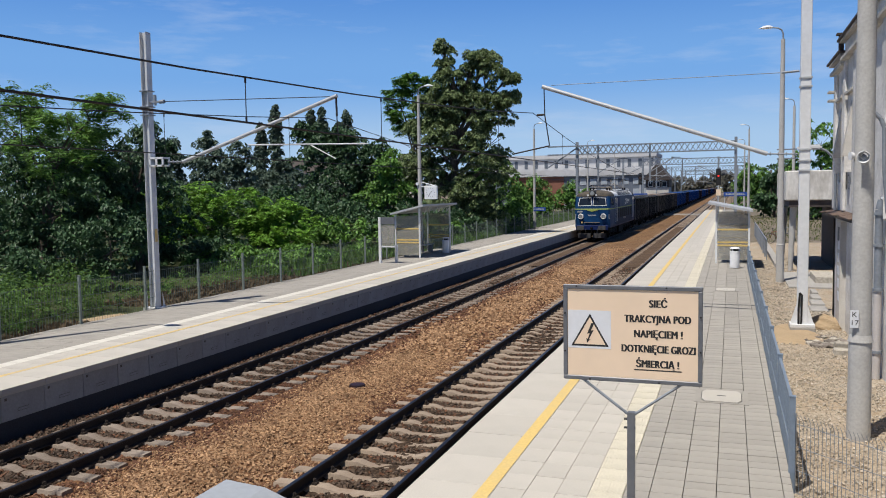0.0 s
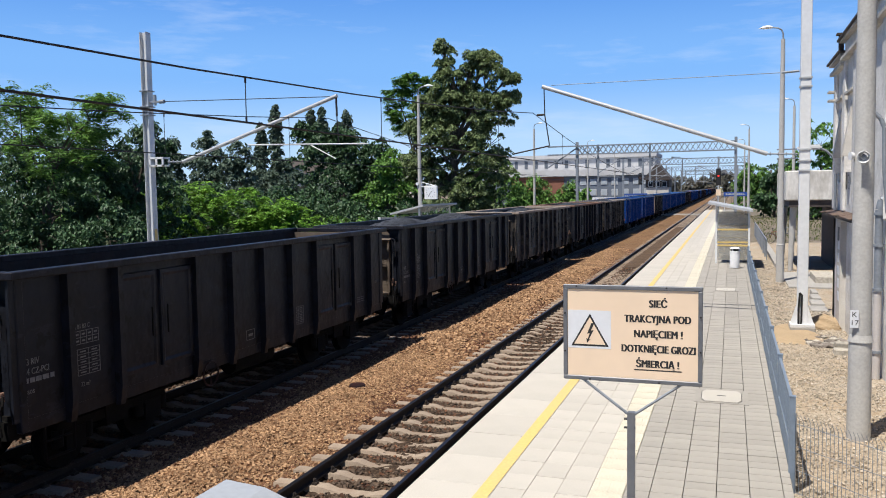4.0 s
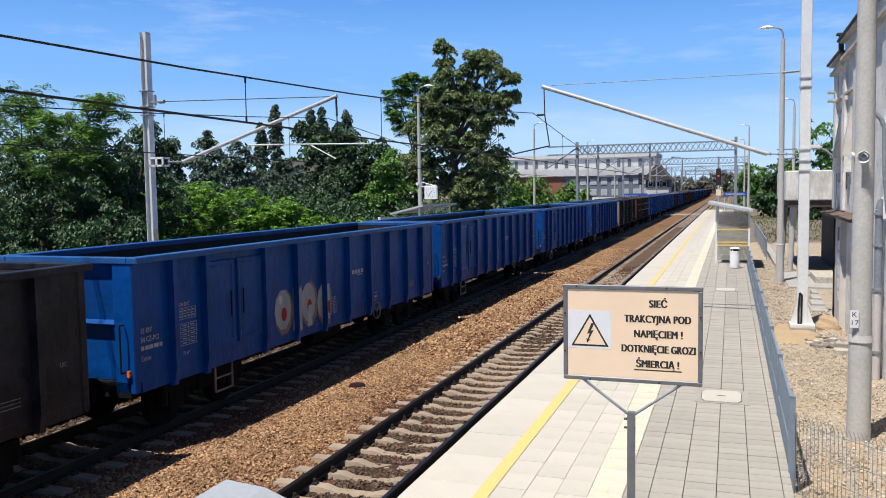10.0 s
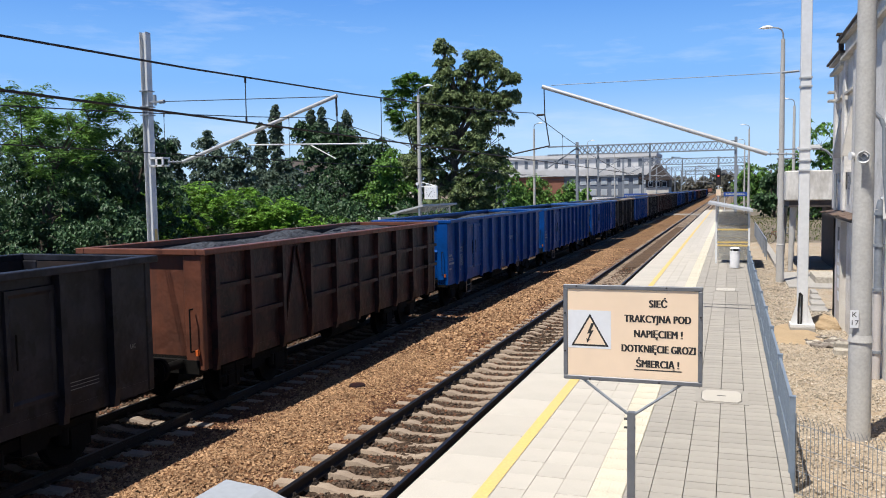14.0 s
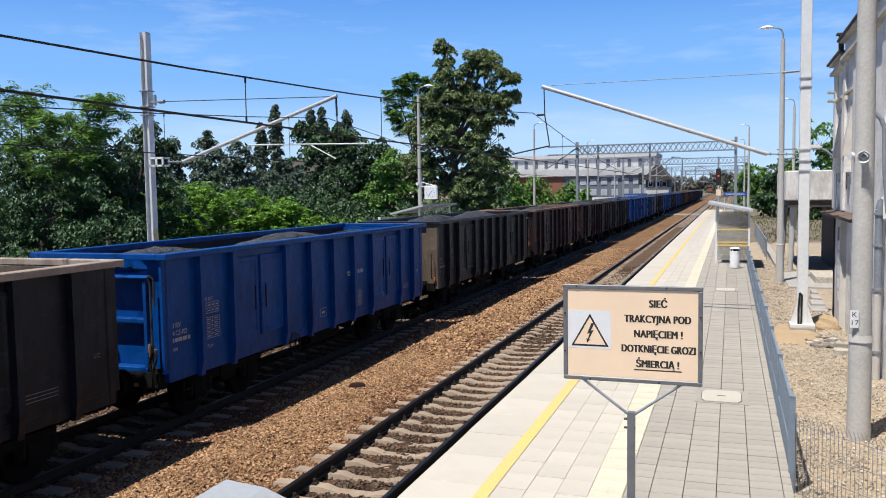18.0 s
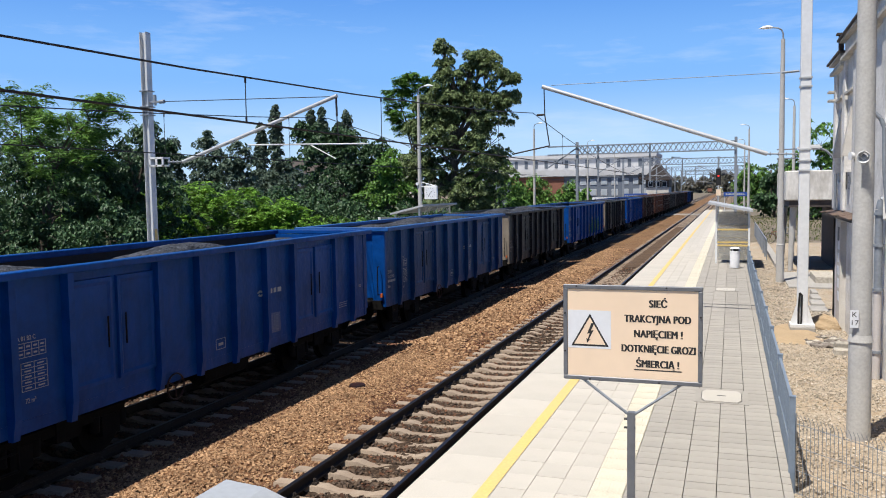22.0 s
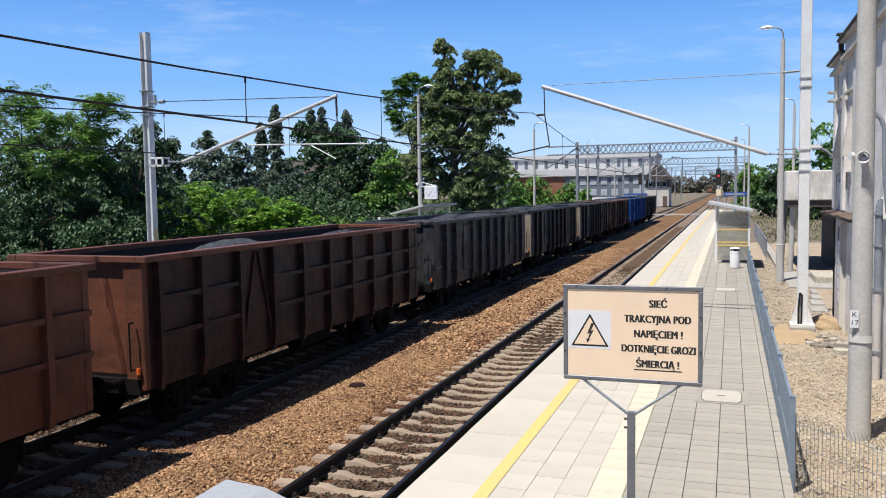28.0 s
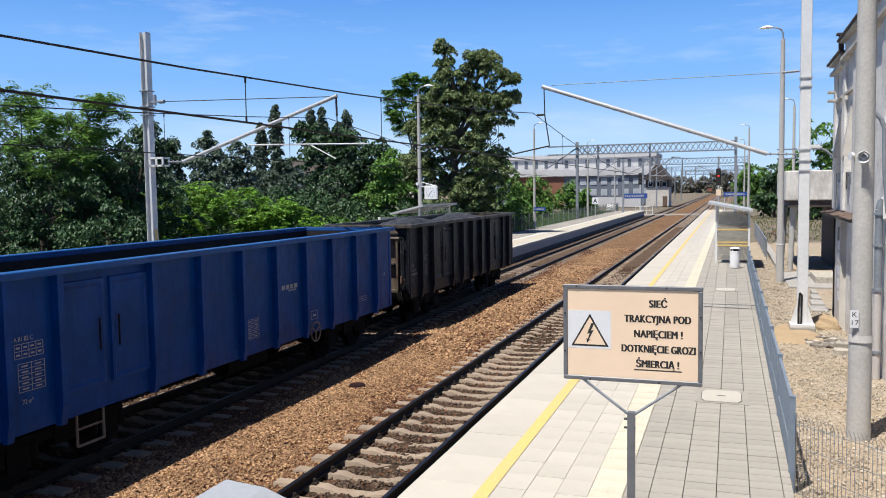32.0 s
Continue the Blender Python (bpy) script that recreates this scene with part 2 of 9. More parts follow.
# dark foliage, lowered further to hold the shade beneath the left-hand trees
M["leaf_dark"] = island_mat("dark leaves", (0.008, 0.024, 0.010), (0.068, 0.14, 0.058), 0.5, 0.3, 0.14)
# dark leaves made paler and bluer to paint in the haze of distance
M["leaf_haze"] = island_mat("distant leaves with blue haze in the colour", (0.028, 0.050, 0.038), (0.115, 0.165, 0.115), 0.6, 0.2, 0.1)
M["leaf_lime"] = island_mat("flowering leaves", (0.0094, 0.0288, 0.0094), (0.2239, 0.2930, 0.1226), 0.5, 0.4, 0.16)
# distance haze is painted in: grey leaves, strongly translucent to even them out
M["leaf_far"] = island_mat("far woods with haze in the leaf colour", (0.125, 0.125, 0.105), (0.16, 0.155, 0.13), 0.8, 0.05, 0.5)
M["ballast_track"] = gravel_mat("brown stone far along the track", (0.0663, 0.0431, 0.0279), (0.126, 0.0829, 0.053), 12, 1.0)
M["ballast_mid"] = gravel_mat("tan stone far along the track", (0.1123, 0.059, 0.0281), (0.2359, 0.1404, 0.073), 12, 1.0)
M["grass"] = island_mat("grass", (0.039, 0.0702, 0.0156), (0.1716, 0.1872, 0.0702), 0.8, 0.6, 0.2)
M["dry"] = island_mat("dry brown grass", (0.07, 0.05, 0.032), (0.17, 0.125, 0.075), 0.9, 0.6, 0.1)
M["weed"] = island_mat("weeds", (0.0314, 0.0897, 0.0161), (0.1166, 0.2063, 0.0448), 0.7, 0.6, 0.25)
M["bark"] = mat("bark", (0.0858, 0.0663, 0.0507), 0.95, var=0.3, grain=10, axis=(1, 1, 0.2), bump=0.6)
# ---- building helpers ----
def box(bm, x0, x1, y0, y1, z0, z1):
    v = [bm.verts.new(c) for c in ((x0, y0, z0), (x1, y0, z0), (x1, y1, z0), (x0, y1, z0),
                                   (x0, y0, z1), (x1, y0, z1), (x1, y1, z1), (x0, y1, z1))]
    for f in ((3, 2, 1, 0), (4, 5, 6, 7), (0, 1, 5, 4), (1, 2, 6, 5), (2, 3, 7, 6), (3, 0, 4, 7)):
        bm.faces.new([v[i] for i in f])
    return v


def tube(bm, p, q, r, r2=None, n=10, caps=True):
    p, q = Vector(p), Vector(q)
    r2 = r if r2 is None else r2
    d = (q - p).normalized()
    a = d.orthogonal().normalized()
    b = d.cross(a)
    rings = []
    for c, rad in ((p, r), (q, r2)):
        rings.append([bm.verts.new(c + rad * (math.cos(t) * a + math.sin(t) * b))
                      for t in (2 * math.pi * i / n for i in range(n))])
    for i in range(n):
        f = bm.faces.new((rings[0][i], rings[0][(i + 1) % n], rings[1][(i + 1) % n], rings[1][i]))
        f.smooth = n > 6
    if caps:
        for f in (bm.faces.new(rings[0][::-1]), bm.faces.new(rings[1])):
            for e in f.edges:
                e.smooth = False


def pipe(bm, pts, r, n=8):
    for a, b in zip(pts, pts[1:]):
        tube(bm, a, b, r, n=n)


def ring(bm, c, axis, r, t, n=20):
    """A hoop of radius r and thickness t about axis."""
    c, d = Vector(c), Vector(axis).normalized()
    a = d.orthogonal().normalized()
    b = d.cross(a)
    pts = [c + r * (math.cos(2 * math.pi * i / n) * a + math.sin(2 * math.pi * i / n) * b) for i in range(n)]
    for i in range(n):
        tube(bm, pts[i], pts[(i + 1) % n], t, n=6, caps=False)


def sweep(bm, profile, y0, y1, close=True):
    """A profile of (x, z) points drawn along y."""
    a = [bm.verts.new((x, y0, z)) for x, z in profile]
    b = [bm.verts.new((x, y1, z)) for x, z in profile]
    n = len(profile)
    for i in range(n if close else n - 1):
        bm.faces.new((a[i], b[i], b[(i + 1) % n], a[(i + 1) % n]))
    if close:
        bm.faces.new(a)
        bm.faces.new(b[::-1])


def thicken(bm, t):
    bm.normal_update()
    bmesh.ops.solidify(bm, geom=bm.faces[:], thickness=t)


def bevel(bm, w, seg=1):
    bmesh.ops.bevel(bm, geom=bm.edges[:], offset=w, segments=seg, affect="EDGES", clamp_overlap=True)


def mesh_of(name, bm, *mats):
    bmesh.ops.recalc_face_normals(bm, faces=bm.faces[:])
    me = bpy.data.meshes.new(name)
    bm.to_mesh(me)
    bm.free()
    for m in mats:
        me.materials.append(m)
    return me


def part(name, bm, material, parent, label=""):
    """One mesh object under a thing or a part; bm may be a bmesh or a ready mesh."""
    me = bm if isinstance(bm, bpy.types.Mesh) else mesh_of(name, bm, material)
    ob = new(name, me)
    ob.parent = parent
    if label:
        tagged(ob, label)
    return ob


def piece(name, me, parent, x=0, y=0, z=0, rz=0.0):
    ob = new(name, me)
    ob.parent = parent
    ob.location = (x, y, z)
    if rz:
        ob.rotation_euler = (0, 0, rz)
    return ob


def thing(name, label, category, x=0, y=0, z=0, group="", kind="", rz=0.0):
    ob = new(name)
    ob.empty_display_size = 0.2
    ob.location = (x, y, z)
    ob.rotation_euler = (0, 0, rz)
    return tagged(ob, label, category, group, kind)


def solid(name, bm, material, label, category, kind="", group="", loc=(0, 0, 0)):
    ob = new(name, mesh_of(name, bm, material))
    ob.location = loc
    return tagged(ob, label, category, group, kind)


def fast_mesh(name, verts, faces, *mats, smooth=False):
    """A mesh from numpy arrays; faces: an (n, k) array."""
    me = bpy.data.meshes.new(name)
    verts, faces = np.asarray(verts, np.float32), np.asarray(faces, np.int32)
    k = faces.shape[1]
    me.vertices.add(len(verts))
    me.vertices.foreach_set("co", verts.ravel())
    me.loops.add(faces.size)
    me.loops.foreach_set("vertex_index", faces.ravel())
    me.polygons.add(len(faces))
    me.polygons.foreach_set("loop_start", np.arange(0, faces.size, k, dtype=np.int32))
    me.polygons.foreach_set("use_smooth", np.full(len(faces), smooth))
    me.update(calc_edges=True)
    for m in mats:
        me.materials.append(m)
    return me


def B():
    return bmesh.new()


S = 5.411           # distance between the two track axes
PL = 0.76           # platform height above the rail
XL = -S             # axis of the track on which the train runs
XE_R, XE_L = 1.705, -S - 1.728   # platform edges
# ---- ground and tracks ----
bm = B()
v = [bm.verts.new(c) for c in ((-4000, -600, -0.62), (4000, -600, -0.62), (4000, 4500, -0.62), (-4000, 4500, -0.62))]
bm.faces.new(v)
solid("ground", bm, M["ground"], "dry flat ground with grass patches", "ground", "structure")


def ballast(name, label, x0, x1, y0, y1, z, step, material, seed, rough=0.028):
    rng = np.random.default_rng(seed)
    nx, ny = int((x1 - x0) / step) + 1, int((y1 - y0) / step) + 1
    gx, gy = np.meshgrid(np.linspace(x0, x1, nx), np.linspace(y0, y1, ny))
    jit = step * 0.35
    gx = gx + rng.uniform(-jit, jit, gx.shape)
    gy = gy + rng.uniform(-jit, jit, gy.shape)
    gz = z(gx, gy) + rng.uniform(-rough, rough, gx.shape)
    idx = np.arange(nx * ny).reshape(ny, nx)
    faces = np.stack([idx[:-1, :-1], idx[:-1, 1:], idx[1:, 1:], idx[1:, :-1]], -1).reshape(-1, 4)
    ob = new(name, fast_mesh(name, np.stack([gx, gy, gz], -1).reshape(-1, 3), faces, material))
    return tagged(ob, label, "ballast", kind="structure")


def bed(gx, gy):
    mid = np.exp(-((gx + S / 2) / 0.75) ** 2)
    between = (np.abs(gx) < 0.75) | (np.abs(gx + S) < 0.75)
    return -0.215 + 0.11 * mid + np.where(between, -0.03, 0.0) + 0.02 * np.sin(gx * 1.7 + gy * 0.6)


ballast("ballast", "reddish brown broken stone between the two tracks", -S + 0.8, -0.8, 4, 46, bed, 0.08, M["ballast"], 1)
def bed_far(gx, gy):
    return -0.182 + 0.08 * np.exp(-((gx + S / 2) / 0.75) ** 2) + 0.0 * gy


ballast("ballast_far", "tan broken stone between the tracks", -S + 1.1, -1.1, 46, 640, bed_far, 0.5, M["ballast_mid"], 2, 0.02)
for x0, x1 in ((XE_L, -S + 1.1), (-1.1, XE_R)):
    ballast("ballast_far", "brown broken stone bed between the sleepers", x0, x1, 46, 640, bed_far, 0.3, M["ballast_track"], 7, 0.012)
ballast("ballast_near", "brown broken stone bed", XE_L, XE_R, -60, 4, bed, 0.3, M["ballast"], 3, 0.02)
ballast("ballast_track_near", "dark brown stone between concrete sleepers", -0.8, XE_R, 4, 46, bed, 0.075, M["ballast_dark"], 4)
ballast("ballast_track_far", "dark brown stone between concrete sleepers", XE_L, -S + 0.8, 4, 46, bed, 0.075, M["ballast_dark"], 5)

def stones(name, label, x0, x1, y0, y1, z, n, size, mats, pick, seed, lift=0.012, where=None):
    """Broken stones lying loose: every stone a crooked block; pick(x, y, rng) gives the material of each."""
    rng = np.random.default_rng(seed)
    x, y = rng.uniform(x0, x1, n), rng.uniform(y0, y1, n)
    if where is not None:
        keep = where(x, y)
        x, y = x[keep], y[keep]
        n = len(x)
    c = np.stack([x, y, z(x, y) + rng.uniform(-0.3, 1.0, n) * lift], 1)
    cube = np.array([(sx, sy, sz) for sz in (-1, 1) for sx, sy in ((-1, -1), (1, -1), (1, 1), (-1, 1))], float)
    v = cube[None] * (1 + rng.uniform(-0.38, 0.12, (n, 8, 3)))
    v *= (size * rng.uniform(0.55, 1.2, n))[:, None, None] * np.array((1.0, 0.66, 0.5)) * rng.uniform(0.8, 1.2, (n, 1, 3))
    q = rng.normal(size=(n, 4)) * np.array((1.0, 0.35, 0.35, 1.0))
    q /= np.linalg.norm(q, axis=1)[:, None]
    w_, i, j, k = q.T
    r = np.stack([1 - 2 * (j * j + k * k), 2 * (i * j - k * w_), 2 * (i * k + j * w_), 2 * (i * j + k * w_), 1 - 2 * (i * i + k * k), 2 * (j * k - i * w_),
                  2 * (i * k - j * w_), 2 * (j * k + i * w_), 1 - 2 * (i * i + j * j)], 1).reshape(n, 3, 3)
    v = np.einsum("nij,nkj->nki", r, v) + c[:, None]
    quad = np.array(((4, 5, 6, 7), (0, 1, 5, 4), (1, 2, 6, 5), (2, 3, 7, 6), (3, 0, 4, 7)))
    f = (np.arange(n)[:, None, None] * 8 + quad[None]).reshape(-1, 4)
    me = fast_mesh(name, v.reshape(-1, 3), f, *mats)
    me.polygons.foreach_set("material_index", np.repeat(pick(x, y, rng), 5).astype(np.int32))
    return tagged(new(name, me), label, "stones", kind="stuff")


def rusty_near_rails(x, y, rng):
    edge = np.minimum(x + S - 0.75, -0.75 - x)
    return (edge + 0.25 * np.sin(y * 0.9 + x * 2) + rng.normal(size=len(x)) * 0.35 < 0.62 + 0.35 * (x < -S / 2)).astype(int)


def off_sleepers(x, y):
    """True between the sleepers of either track, or clear of both."""
    out = np.ones(len(x), bool)
    for ax, first in ((0.0, 11.30), (-S, 9.97)):
        on = (np.abs(x - ax) < 1.36) & (np.abs((y - first + 0.3) % 0.6 - 0.3) < 0.125)
        rail = np.abs(np.abs(x - ax) - 0.7535) < 0.11
        out &= ~on & ~rail
    return out


STONES = (M["stone_tan"], M["stone_red"])
stones("ballast_stones", "tan and rust-brown broken stones between the tracks", -S + 0.8, -0.8, 5, 20, bed, 40000, 0.027, STONES, rusty_near_rails, 31, 0.02, off_sleepers)
stones("ballast_stones", "tan and rust-brown broken stones between the tracks", -S + 0.8, -0.8, 20, 60, bed, 19000, 0.050, STONES, rusty_near_rails, 32, 0.02, off_sleepers)
oily = lambda x, y, rng: (rng.random(len(x)) < 0.2).astype(int)
TRACK_STONES = (M["stone_dark"], M["stone_red"])
stones("track_stones", "dark oily broken stones between the sleepers", -0.8, XE_R - 0.1, 5, 22, bed, 14000, 0.036, TRACK_STONES, oily, 33, 0.02, off_sleepers)
stones("track_stones", "dark oily broken stones between the sleepers", XE_L + 0.12, -S + 0.8, 5, 26, bed, 17000, 0.038, TRACK_STONES, oily, 34, 0.02, off_sleepers)
stones("track_stones", "dark oily broken stones between the sleepers", XE_L + 0.12, -S + 0.8, 26, 60, bed, 9000, 0.055, TRACK_STONES, oily, 35, 0.02, off_sleepers)
stones("track_stones", "dark oily broken stones between the sleepers", -0.8, XE_R - 0.1, 22, 50, bed, 8000, 0.052, TRACK_STONES, oily, 36, 0.02, off_sleepers)

RAIL = [(-0.07, -0.172), (0.07, -0.172), (0.07, -0.158), (0.015, -0.135), (0.009, -0.05), (0.034, -0.038), (0.036, -0.012),
        (0.028, -0.002), (-0.028, -0.002), (-0.036, -0.012), (-0.034, -0.038), (-0.009, -0.05), (-0.015, -0.135), (-0.07, -0.158)]


def sleeper_mesh(material):
    bm = B()
    prof = [(-1.3, 0.0), (-1.0, 0.0), (-0.45, -0.0), (-0.28, -0.045), (0.28, -0.045), (0.45, 0.0), (1.0, 0.0), (1.3, 0.0)]
    rows = []
    for x, z in prof:
        w = 0.118 if abs(x) > 0.4 else 0.1
        rows.append([bm.verts.new(c) for c in ((x, -w - 0.02, -0.16), (x, -w + 0.015, z - 0.172), (x, w - 0.015, z - 0.172), (x, w + 0.02, -0.16 - 0.1))])
        rows[-1][0].co.z = -0.28
    for a, b in zip(rows, rows[1:]):
        for i in range(3):
            bm.faces.new((a[i], b[i], b[i + 1], a[i + 1]))
    bm.faces.new(rows[0][::-1])
    bm.faces.new(rows[-1])
    return mesh_of("sleeper", bm, material)


def fastening_mesh():
    bm = B()
    for sx in (-1, 1):
        box(bm, sx * 0.085, sx * 0.085 + sx * 0.07, -0.055, 0.055, -0.172, -0.135)
        tube(bm, (sx * 0.12, 0, -0.14), (sx * 0.12, 0, -0.085), 0.017, n=6)
        ring(bm, (sx * 0.11, 0.0, -0.115), (1, 0, 0.3), 0.035, 0.009, 8)
    return mesh_of("fastening", bm, M["clip"])


SLEEPER, SLEEPER_BROWN, FAST = sleeper_mesh(M["sleeper"]), sleeper_mesh(M["sleeper_brown"]), fastening_mesh()


def track(name, ax, phase, label):
    tr = thing(name, label, "railway track", ax, 0, 0, kind="structure")
    for sx in (-1, 1):
        bm = B()
        sweep(bm, [(x + sx * 0.7535, z) for x, z in RAIL], -60, 640)
        rail = part("rail", bm, M["rail"], tr, "rusty steel rail")
        bm = B()
        sweep(bm, [(sx * 0.7535 + x, z) for x, z in ((-0.03, -0.006), (0.03, -0.006), (0.03, 0.001), (0.024, 0.003), (-0.024, 0.003), (-0.03, 0.001))], -60, 640)
        part("running_surface", bm, M["railhead"], rail, "polished top of the rail")
    return tr


track_right = track("track_1", 0.0, 0, "empty railway track with concrete sleepers")
track_left = track("track_2", XL, 0, "railway track with concrete sleepers carrying the train")

# ---- platforms: core, precast front, edge slabs ----
Y0P, Y1R, Y1L = -25.0, 131.0, 128.0
bm = B()
box(bm, XE_R + 0.12, 5.98, Y0P, Y1R, -0.6, PL - 0.06)
platform_right = solid("platform_1", bm, M["joint"], "railway platform with pale slabs and grey pavers", "platform", "structure")
bm = B()
box(bm, -11.52, XE_L - 0.12, Y0P, Y1L, -0.6, PL - 0.06)
platform_left = solid("platform_2", bm, M["joint"], "railway platform with pale slabs and grey pavers", "platform", "structure")
bm = B()
box(bm, -160, -11.52, -60, 131, -0.6, 0.66)
solid("ground_left", bm, M["soil"], "grassy ground beside the platform fence", "ground", "structure")


bm = B()
box(bm, -400, XE_L - 0.03, 131.02, 640, -0.6, -0.19)
solid("ground_left_far", bm, M["yard"], "dry grey-brown ground beside the far tracks", "ground", "structure")


def ground_height(gx, gy):
    rise = 0.10 * np.sin(gx * 1.3) * np.cos(gy * 0.7)
    return 0.50 + 0.05 * rise


gr = ballast("ground_right", "pale gravel and sand beside the platform", 5.985, 30.0, 6.0, 58.0, ground_height, 0.24, M["grit"], 6, 0.02)
stones("gravel_stones", "pale loose gravel beside the platform fence", 6.05, 8.0, 9, 24, ground_height, 9000, 0.017, (M["stone_pale"],), lambda x, y, rng: np.zeros(len(x), int), 37, 0.02)
stones("gravel_stones", "pale loose gravel beside the platform fence", 6.05, 8.0, 24, 44, ground_height, 5000, 0.027, (M["stone_pale"],), lambda x, y, rng: np.zeros(len(x), int), 38, 0.02)
bm = B()
box(bm, XE_R + 0.05, 5.97, 131.02, 640, -0.6, -0.19)
solid("ground_yard", bm, M["yard"], "grey-brown grit beside the far tracks", "ground", "structure")
bm = B()
box(bm, 5.985, 60, 58.0, 640, -0.6, 0.48)
solid("ground_right_far", bm, M["yard"], "dry grassy ground beyond the gravel", "ground", "structure")
bm = B()
box(bm, 5.985, 60, -60, 6.0, -0.6, 0.47)
solid("ground_right_near", bm, M["grit"], "pale gravel beside the platform", "ground", "structure")


def front_wall(plat, xe, sx, y0, y1):
    """Precast front panels one metre wide under an overhanging slab edge, above a bitumen-coated footing."""
    bm = B()
    x0, x1 = sorted((xe - sx * 0.09, xe - sx * 0.16))
    box(bm, x0, x1, y0, y1, -0.55, 0.16)
    part("footing", bm, M["bitumen"], plat, "black bitumen-coated footing")
    bm = B()
    x0, x1 = sorted((-sx * 0.07, -sx * 0.15))
    box(bm, x0, x1, 0.006, 0.994, 0.14, PL - 0.13)
    bevel(bm, 0.006)
    me = mesh_of("wall_panel", bm, M["wall_panel"])
    bm = B()
    x0, x1 = sorted((-sx * 0.066, -sx * 0.072))
    box(bm, x0, x1, 0.36, 0.62, 0.27, 0.275)
    box(bm, x0, x1, 0.36, 0.62, 0.325, 0.33)
    box(bm, x0, x1, 0.36, 0.365, 0.275, 0.325)
    box(bm, x0, x1, 0.08, 0.13, PL - 0.24, PL - 0.19)
    cast = mesh_of("cast_mark", bm, M["joint"])
    for k in range(int(y0), int(y1)):
        if sx > 0 and 4 < k < 46:
            piece("cast_mark", cast, plat, xe, k + 0.03)
        piece("wall_panel", me, plat, xe, k + 0.03)


front_wall(platform_left, XE_L, 1, -25, 128)
front_wall(platform_right, XE_R, -1, -25, 131)
# ---- fences ----
def mesh_panel(w, h, wires=26):
    bm = B()
    for i in range(wires + 1):
        y = i * w / wires
        box(bm, -0.003, 0.003, y - 0.003, y + 0.003, 0.04, h)
    for z in (0.06, h * 0.35, h * 0.66, h - 0.04):
        box(bm, -0.005, 0.005, 0, w, z - 0.005, z + 0.005)
    return bm


PITCH_L = 2.63
fence_left = thing("platform_fence", "grey wire-mesh fence along the platform edge", "fence", -11.45, 0, 0.66)
me = mesh_of("mesh_panel", mesh_panel(PITCH_L, 1.3), M["wire_green"])
bm = B()
box(bm, -0.03, 0.03, -0.03, 0.03, -0.05, 1.42)
box(bm, -0.034, 0.034, -0.034, 0.034, 1.42, 1.44)
pm = mesh_of("post", bm, M["fence_green"])
for k in range(-4, 44):
    piece("post", pm, fence_left, 0, 14.85 + PITCH_L * k)
    piece("mesh_panel", me, fence_left, 0, 14.85 + PITCH_L * k)

fence_right = thing("platform_fence", "low grey-blue bar fence beside the paved platform", "fence", 5.99, 0, 0.45)
PITCH_R = 2.62
bm = B()
box(bm, -0.011, 0.011, -0.004, 0.004, 0.08, 1.2)
bar_me = mesh_of("bar", bm, M["fence_blue"])
bm = B()
box(bm, -0.018, 0.018, 0.036, PITCH_R - 0.036, -0.02, 0.02)
rail_me = mesh_of("rail", bm, M["fence_blue"])
bm = B()
box(bm, -0.035, 0.035, -0.035, 0.035, 0, 1.24)
box(bm, -0.04, 0.04, -0.04, 0.04, 1.24, 1.255)
pm = mesh_of("post", bm, M["fence_blue"])
for k in range(0, 11):
    piece("post", pm, fence_right, 0, 10.52 + PITCH_R * k)
    if k < 10:
        for z in (0.1, 0.6, 1.18):
            piece("rail", rail_me, fence_right, 0, 10.52 + PITCH_R * k, z)
        for i in range(1, 26):
            piece("bar", bar_me, fence_right, 0, 10.52 + PITCH_R * k + i * PITCH_R / 26)

wire_fence = thing("wire_fence", "low galvanised wire fence with bent top on gravel", "fence", 6.03, 10.5, 0.47, rz=math.atan2(-0.87, 0.83) - math.pi / 2)
bm = B()
for i in range(44):
    y = i * 0.055
    box(bm, -0.0025, 0.0025, y - 0.0025, y + 0.0025, 0, 0.95)
    tube(bm, (0, y, 0.95), (0.045, y, 1.03), 0.0028, n=4)
for z in (0.05, 0.33, 0.62, 0.9):
    box(bm, -0.003, 0.003, 0, 2.4, z - 0.003, z + 0.003)
part("mesh_panel", bm, M["galv_dark"], wire_fence)
bm = B()
box(bm, -0.02, 0.02, -0.045, -0.005, 0, 1.02)
part("post", bm, M["galv"], wire_fence)
bm = B()
box(bm, -0.02, 0.02, 2.405, 2.445, 0, 1.02)
part("post", bm, M["galv"], wire_fence)


# ---- catenary masts ----
def h_beam(bm, w, z0, z1):
    """A rolled H section standing upright, as one closed profile."""
    h, t, q = w / 2, 0.016, 0.008
    prof = [(-h, -h), (h, -h), (h, -h + t), (q, -h + t), (q, h - t), (h, h - t), (h, h), (-h, h), (-h, h - t), (-q, h - t), (-q, -h + t), (-h, -h + t)]
    a = [bm.verts.new((x, y, z0)) for x, y in prof]
    b = [bm.verts.new((x, y, z1)) for x, y in prof]
    for i in range(12):
        bm.faces.new((a[i], a[(i + 1) % 12], b[(i + 1) % 12], b[i]))
    bm.faces.new(a[::-1])
    bm.faces.new(b)


def insulator(bm, a, b, r=0.05, n=5):
    a, b = Vector(a), Vector(b)
    tube(bm, a, b, 0.02, n=8)
    for i in range(n):
        c = a.lerp(b, (i + 0.5) / n)
        d = (b - a).normalized() * 0.012
        tube(bm, c - d, c + d, r, r * 0.7, n=12)


